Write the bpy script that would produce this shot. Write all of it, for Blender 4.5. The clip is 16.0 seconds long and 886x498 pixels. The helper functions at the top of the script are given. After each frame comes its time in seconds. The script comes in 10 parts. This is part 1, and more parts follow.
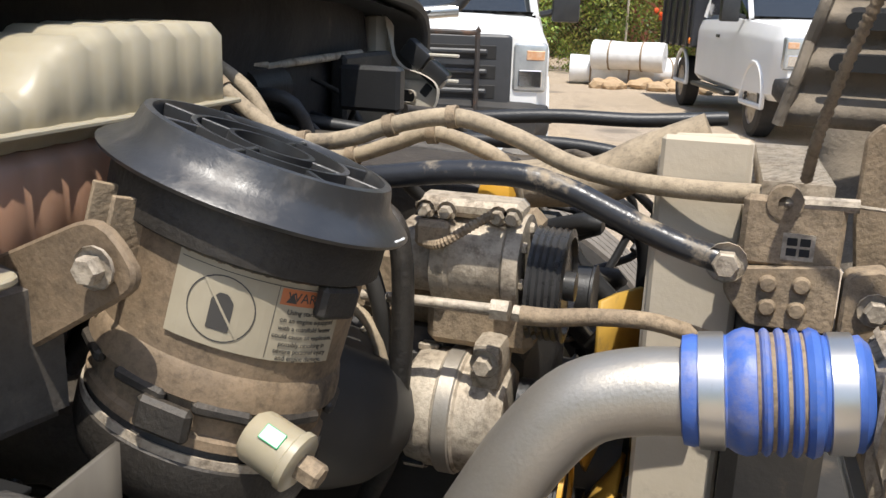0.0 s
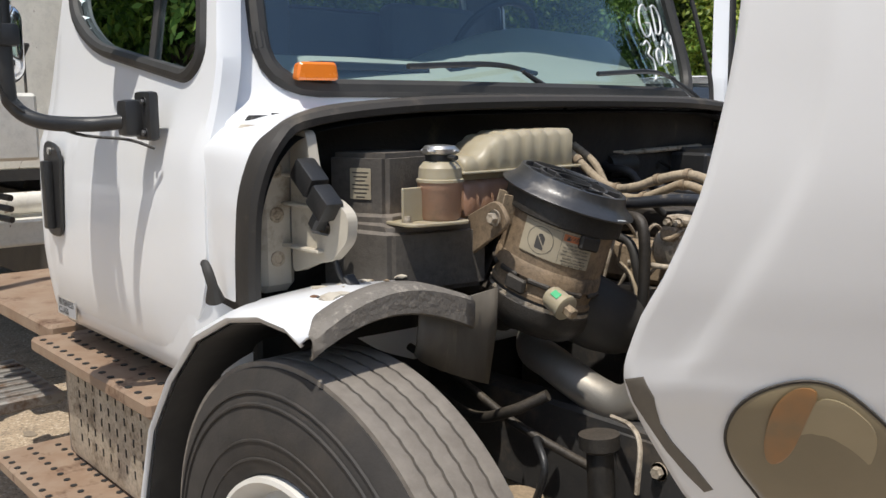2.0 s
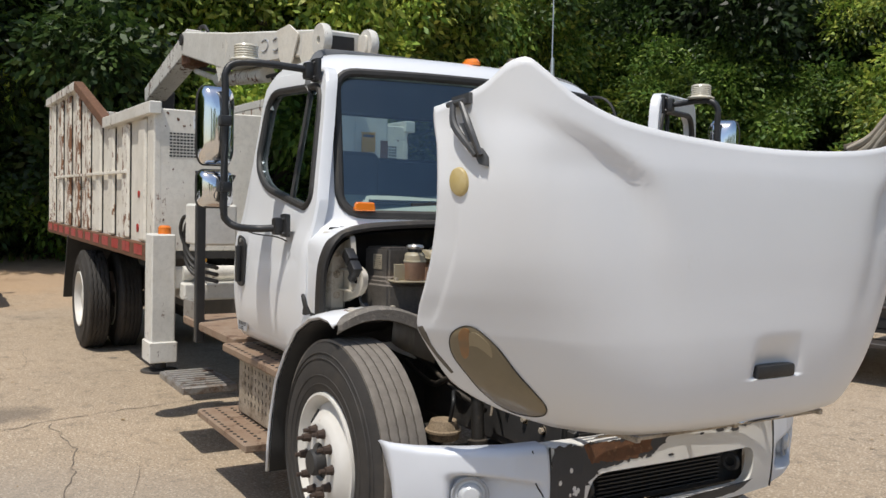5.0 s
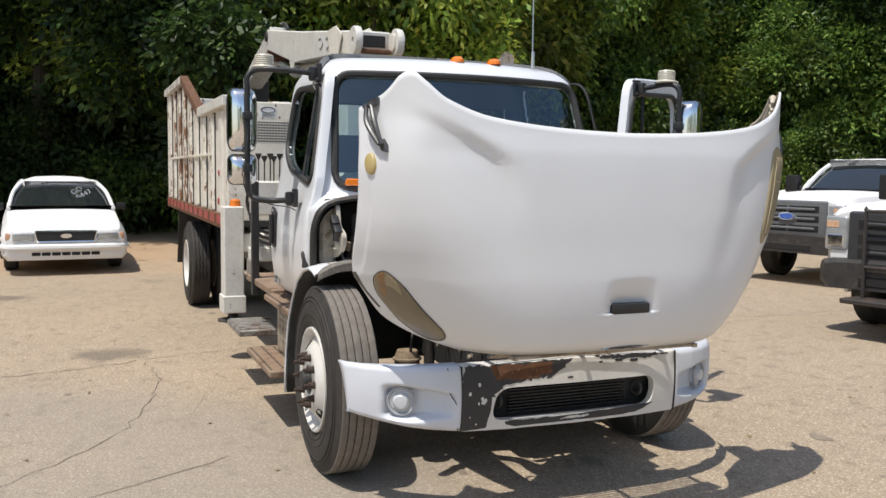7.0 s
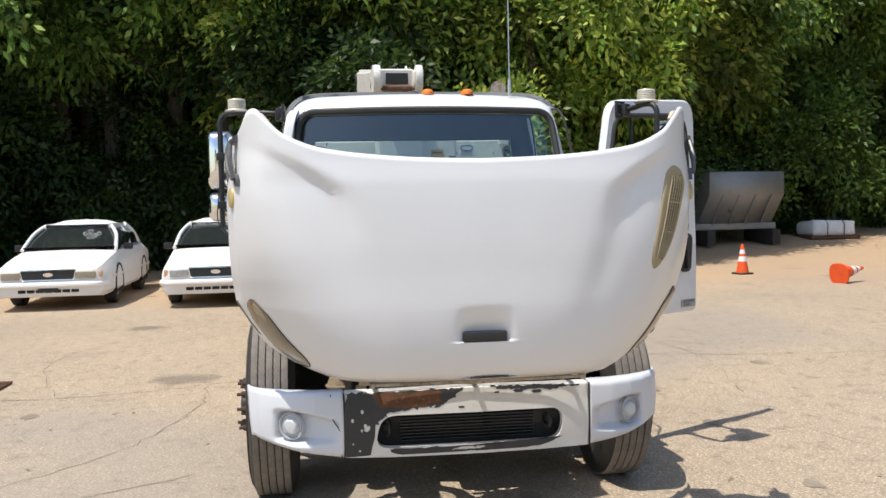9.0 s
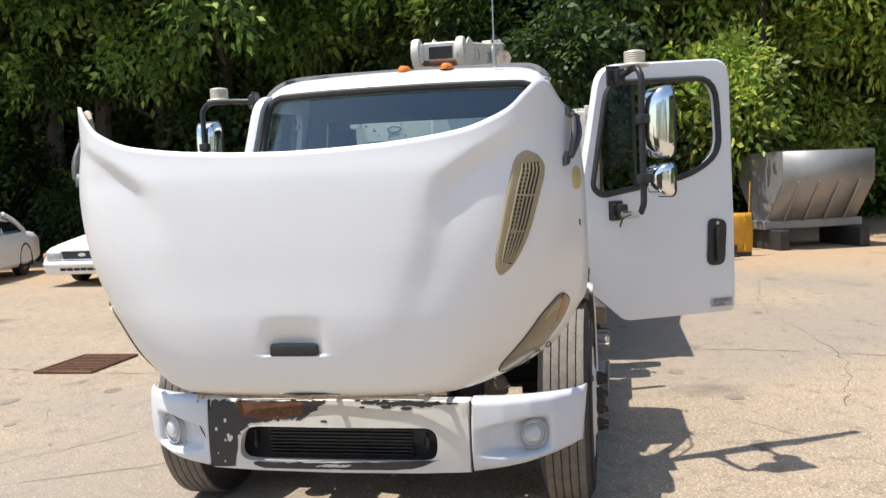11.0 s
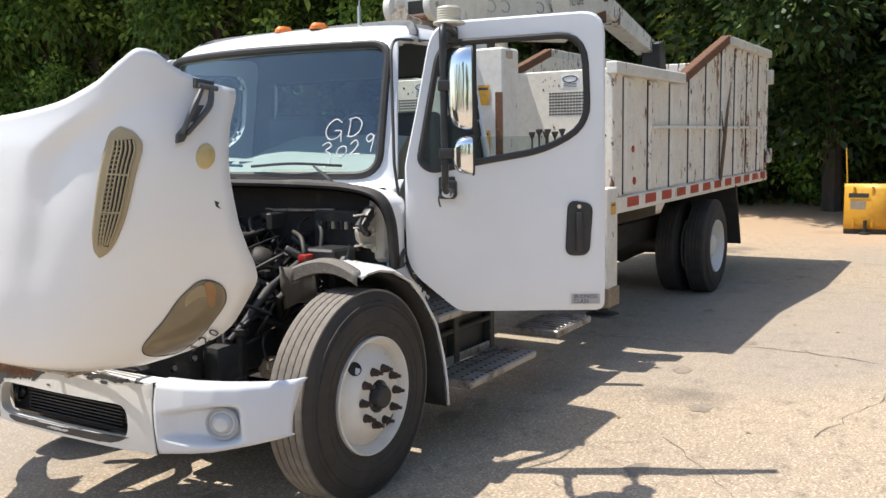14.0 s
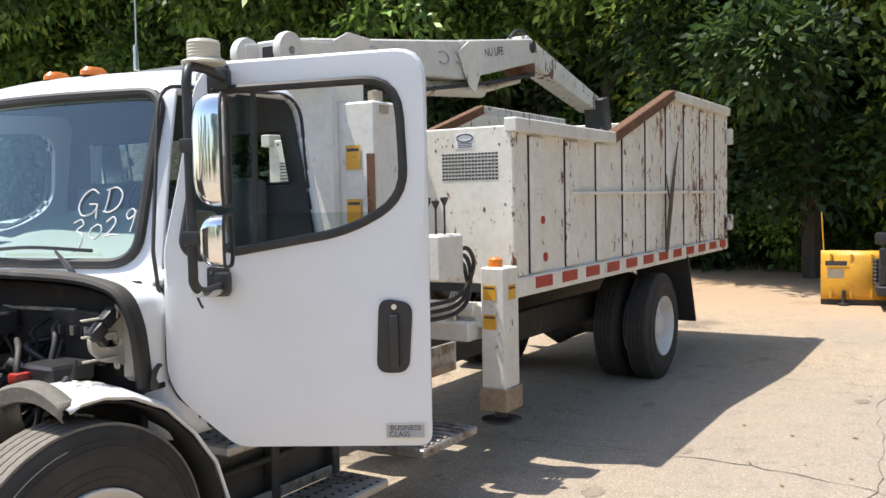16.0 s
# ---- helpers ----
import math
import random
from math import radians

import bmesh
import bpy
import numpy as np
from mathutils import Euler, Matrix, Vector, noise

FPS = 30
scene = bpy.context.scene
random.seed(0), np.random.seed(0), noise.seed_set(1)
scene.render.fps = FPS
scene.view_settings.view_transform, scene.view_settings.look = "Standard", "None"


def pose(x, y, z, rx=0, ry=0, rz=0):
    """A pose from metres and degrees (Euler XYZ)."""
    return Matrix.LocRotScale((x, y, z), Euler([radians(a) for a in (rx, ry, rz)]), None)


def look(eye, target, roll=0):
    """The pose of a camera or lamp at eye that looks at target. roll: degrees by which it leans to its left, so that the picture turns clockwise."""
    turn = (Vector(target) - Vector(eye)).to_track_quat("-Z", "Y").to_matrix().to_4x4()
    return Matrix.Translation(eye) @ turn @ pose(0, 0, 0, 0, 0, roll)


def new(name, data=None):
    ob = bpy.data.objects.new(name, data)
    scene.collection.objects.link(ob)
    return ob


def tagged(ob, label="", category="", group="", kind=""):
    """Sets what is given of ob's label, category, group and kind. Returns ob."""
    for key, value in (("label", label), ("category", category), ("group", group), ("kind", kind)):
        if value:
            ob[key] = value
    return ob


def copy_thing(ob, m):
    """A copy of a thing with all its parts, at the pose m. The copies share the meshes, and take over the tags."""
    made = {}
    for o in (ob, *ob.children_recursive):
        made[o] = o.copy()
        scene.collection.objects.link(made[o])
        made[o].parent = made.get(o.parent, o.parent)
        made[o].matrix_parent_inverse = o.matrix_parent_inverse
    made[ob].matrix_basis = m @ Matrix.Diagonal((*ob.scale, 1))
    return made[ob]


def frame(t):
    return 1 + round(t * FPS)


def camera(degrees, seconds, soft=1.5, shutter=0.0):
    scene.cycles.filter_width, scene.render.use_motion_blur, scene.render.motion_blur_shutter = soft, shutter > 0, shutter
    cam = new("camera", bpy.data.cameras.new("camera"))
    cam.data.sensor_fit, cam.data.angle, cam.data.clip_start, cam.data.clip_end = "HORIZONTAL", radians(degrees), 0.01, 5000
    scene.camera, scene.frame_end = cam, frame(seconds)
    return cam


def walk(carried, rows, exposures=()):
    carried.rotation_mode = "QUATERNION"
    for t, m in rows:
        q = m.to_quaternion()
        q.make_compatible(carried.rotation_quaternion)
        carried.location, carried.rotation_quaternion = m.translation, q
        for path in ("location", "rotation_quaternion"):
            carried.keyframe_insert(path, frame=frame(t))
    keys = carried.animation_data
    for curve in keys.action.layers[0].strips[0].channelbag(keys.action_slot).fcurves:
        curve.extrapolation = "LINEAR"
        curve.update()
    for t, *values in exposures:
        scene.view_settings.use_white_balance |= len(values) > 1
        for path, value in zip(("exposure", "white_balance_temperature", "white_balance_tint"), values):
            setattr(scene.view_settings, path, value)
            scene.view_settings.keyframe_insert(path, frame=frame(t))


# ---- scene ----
cam = camera(53.2, 16.0)
PATH = [
    (0, (0.566, -1.257, 1.57), (0.004, 0.589, 1.045), 2.0),
    (0.5, (0.638, -1.335, 1.567), (0.012, 0.495, 1.06), 2.5),
    (1, (0.765, -1.588, 1.578), (-0.033, 0.178, 1.083), 1.7),
    (1.5, (1.076, -1.844, 1.602), (-0.087, -0.273, 1.177), 0.0),
    (2, (1.468, -2.091, 1.6), (0.011, -0.758, 1.282), -0.0),
    (2.5, (1.77, -2.415, 1.638), (0.249, -1.145, 1.364), 0.5),
    (3, (2.187, -2.548, 1.659), (0.599, -1.347, 1.46), 1.1),
    (3.5, (2.541, -2.691, 1.695), (0.913, -1.54, 1.534), 1.4),
    (6, (4.306, -2.786, 1.728), (2.523, -1.89, 1.587), 1.7),
    (6.5, (4.622, -2.608, 1.857), (2.801, -1.814, 1.629), 0.6),
    (7, (4.984, -2.413, 1.748), (3.14, -1.659, 1.577), 0.7),
    (7.5, (5.16, -2.134, 1.804), (3.292, -1.441, 1.636), 0.3),
    (8, (5.263, -1.658, 1.737), (3.332, -1.152, 1.612), -0.4),
    (8.5, (5.483, -1.156, 1.757), (3.514, -0.827, 1.64), -1.57),
    (9, (5.488, -0.736, 1.723), (3.508, -0.468, 1.628), -1.1),
    (9.2, (5.437, -0.563, 1.741), (3.454, -0.324, 1.639), -0.9),
    (11.3, (4.807, 1.654, 1.79), (2.877, 1.155, 1.628), -3.3),
    (11.5, (4.713, 1.862, 1.763), (2.804, 1.29, 1.59), -3.9),
    (12, (4.48, 2.314, 1.806), (2.626, 1.595, 1.597), -3.4),
    (12.5, (4.362, 2.797, 1.83), (2.57, 1.936, 1.607), -2.4),
    (13, (4.08, 3.122, 1.854), (2.351, 2.155, 1.581), -2.7),
    (13.5, (3.859, 3.503, 1.841), (2.155, 2.492, 1.57), -2.0),
    (14, (3.565, 3.798, 1.833), (1.873, 2.761, 1.588), -1.1),
    (14.5, (3.215, 3.869, 1.895), (1.494, 2.873, 1.675), -1.1),
    (15, (2.815, 4.0, 1.895), (1.097, 2.989, 1.732), -1.5),
    (15.5, (2.433, 4.042, 1.898), (0.743, 2.981, 1.766), -1.2),
    (16, (2.046, 3.948, 1.89), (0.341, 2.908, 1.777), -1.1),
]
EXPOSURES = [(0.0, 0.46), (1.0, 0.52), (1.6, 0.38), (2.2, -0.11), (3.0, -0.5), (3.6, -0.5), (6.0, 0.04), (6.5, 0.01), (7.5, 0.0), (9.0, 0.26), (12.0, 0.42), (13.5, 0.51), (14.5, 0.68), (16.0, 0.72)]
walk(cam, [(t, look(eye, target, roll)) for t, eye, target, roll in PATH], EXPOSURES)

# ---- world, sun ----
SUN = Vector((0.16, -0.36, 1.0)).normalized()
world = bpy.data.worlds.new("sky")
scene.world = world
world.use_nodes = True
wn = world.node_tree.nodes
sky = wn.new("ShaderNodeTexSky")
sky.sky_type = 'NISHITA'
sky.sun_disc = False
sky.dust_density, sky.air_density = 1.3, 1.1
sky.sun_elevation = math.asin(SUN.z)
sky.sun_rotation = math.atan2(SUN.x, SUN.y)
world.node_tree.links.new(sky.outputs[0], wn["Background"].inputs[0])
wn["Background"].inputs[1].default_value = 0.145
sun = new("sun", bpy.data.lights.new("sun", 'SUN'))
sun.data.energy, sun.data.angle, sun.data.color = 4.2, radians(0.55), (1.0, 0.95, 0.87)
sun.matrix_world = look((0, 0, 0), -SUN)
scene.view_settings.exposure = 0.0


# ---- materials ----
def rgb(c):
    return (c, c, c, 1) if isinstance(c, (int, float)) else (*c, 1)


def material(name, col, rough=0.6, metal=0.0, col2=None, scale=6.0, amount=0.5, dirt=None, dirt_scale=2.0, dirt_at=0.55,
             dirt_soft=0.15, bump=0.0, bump_scale=60.0, rand=0.0, coat=0.0, stretch=(1, 1, 1), spec=0.5, up_dirt=0.0, trans=0.0, speck=0.0):
    """A surface with grain, two-tone mottling, patches of dirt or rust and fine relief, all in object metres."""
    m = bpy.data.materials.new(name)
    m.use_nodes = True
    t = m.node_tree
    n, l = t.nodes, t.links
    p = n["Principled BSDF"]
    p.inputs["Metallic"].default_value = metal
    p.inputs["Specular IOR Level"].default_value = spec
    p.inputs["Coat Weight"].default_value = coat
    p.inputs["Coat Roughness"].default_value = 0.08
    co = n.new("ShaderNodeTexCoord")
    mp = n.new("ShaderNodeMapping")
    mp.inputs["Scale"].default_value = stretch
    l.new(co.outputs["Object"], mp.inputs[0])

    def noise_tex(sc, detail=5.0, rough_=0.6):
        x = n.new("ShaderNodeTexNoise")
        x.inputs["Scale"].default_value, x.inputs["Detail"].default_value, x.inputs["Roughness"].default_value = sc, detail, rough_
        l.new(mp.outputs[0], x.inputs["Vector"])
        return x.outputs["Fac"]

    def mix(fac, a, b, mode='MIX'):
        x = n.new("ShaderNodeMix")
        x.data_type, x.blend_type = 'RGBA', mode
        for sock, v in ((0, fac), (6, a), (7, b)):
            if isinstance(v, bpy.types.NodeSocket):
                l.new(v, x.inputs[sock])
            else:
                x.inputs[sock].default_value = v
        return x.outputs[2]

    def ramp(f, lo, hi):
        x = n.new("ShaderNodeMapRange")
        x.inputs[1].default_value, x.inputs[2].default_value = lo, hi
        l.new(f, x.inputs[0])
        return x.outputs[0]

    c = rgb(col)
    out = mix(ramp(noise_tex(scale), 0.5 - amount / 2, 0.5 + amount / 2), c, rgb(col2) if col2 is not None else tuple(v * 0.8 for v in c[:3]) + (1,))
    rg = None
    if dirt is not None:
        f = ramp(noise_tex(dirt_scale, 8.0, 0.7), dirt_at, dirt_at + dirt_soft)
        if up_dirt:
            ge = n.new("ShaderNodeNewGeometry")
            sx = n.new("ShaderNodeSeparateXYZ")
            l.new(ge.outputs["Normal"], sx.inputs[0])
            ad = n.new("ShaderNodeMath")
            ad.operation = 'MULTIPLY_ADD'
            l.new(sx.outputs[2], ad.inputs[0])
            ad.inputs[1].default_value = up_dirt
            l.new(f, ad.inputs[2])
            ad.use_clamp = True
            f = ad.outputs[0]
        out = mix(f, out, rgb(dirt))
        rg = f
    if speck:
        out = mix(ramp(noise_tex(bump_scale * 0.6, 3.0, 0.8), 0.46, 0.66), out, tuple(v * (1 - speck) for v in (1, 1, 1)) + (1,), 'MULTIPLY')
        out = mix(ramp(noise_tex(bump_scale * 0.11, 6.0, 0.7), 0.42, 0.62), out, tuple(v * (1 - speck * 0.7) for v in (1, 1, 1)) + (1,), 'MULTIPLY')
    if rand:
        oi = n.new("ShaderNodeObjectInfo")
        hs = n.new("ShaderNodeHueSaturation")
        l.new(out, hs.inputs["Color"])
        l.new(ramp(oi.outputs["Random"], -0.5 / max(rand, 1e-3), 0), hs.inputs["Value"])
        mr = n.new("ShaderNodeMapRange")
        mr.inputs[3].default_value, mr.inputs[4].default_value = 1 - rand, 1 + rand
        l.new(oi.outputs["Random"], mr.inputs[0])
        l.new(mr.outputs[0], hs.inputs["Value"])
        out = hs.outputs[0]
    l.new(out, p.inputs["Base Color"])
    rmix = n.new("ShaderNodeMapRange")
    rmix.inputs[3].default_value, rmix.inputs[4].default_value = max(rough - 0.08, 0.02), min(rough + 0.1, 1)
    l.new(rg if rg is not None else noise_tex(scale * 3), rmix.inputs[0])
    if rg is not None:
        rmix.inputs[3].default_value, rmix.inputs[4].default_value = rough, max(rough, 0.85)
    l.new(rmix.outputs[0], p.inputs["Roughness"])
    if bump:
        b = n.new("ShaderNodeBump")
        b.inputs["Strength"].default_value, b.inputs["Distance"].default_value = 1.0, bump
        l.new(noise_tex(bump_scale, 4.0), b.inputs["Height"])
        l.new(b.outputs[0], p.inputs["Normal"])
    if trans:
        p.inputs["Subsurface Weight"].default_value = trans
        p.inputs["Subsurface Radius"].default_value = (0.03, 0.025, 0.015)
    return m


def glass(name, col, rough=0.0, ior=1.5):
    m = bpy.data.materials.new(name)
    m.use_nodes = True
    n, l = m.node_tree.nodes, m.node_tree.links
    n.clear()
    o = n.new("ShaderNodeOutputMaterial")
    tr, gl, mx, fr = n.new("ShaderNodeBsdfTransparent"), n.new("ShaderNodeBsdfGlossy"), n.new("ShaderNodeMixShader"), n.new("ShaderNodeFresnel")
    tr.inputs[0].default_value = rgb(col)
    gl.inputs["Roughness"].default_value = rough
    gl.inputs["Color"].default_value = (0.80, 0.94, 1.0, 1)
    fr.inputs[0].default_value = ior
    l.new(fr.outputs[0], mx.inputs[0])
    l.new(tr.outputs[0], mx.inputs[1])
    l.new(gl.outputs[0], mx.inputs[2])
    l.new(mx.outputs[0], o.inputs[0])
    return m


DUST = (0.30, 0.23, 0.155)
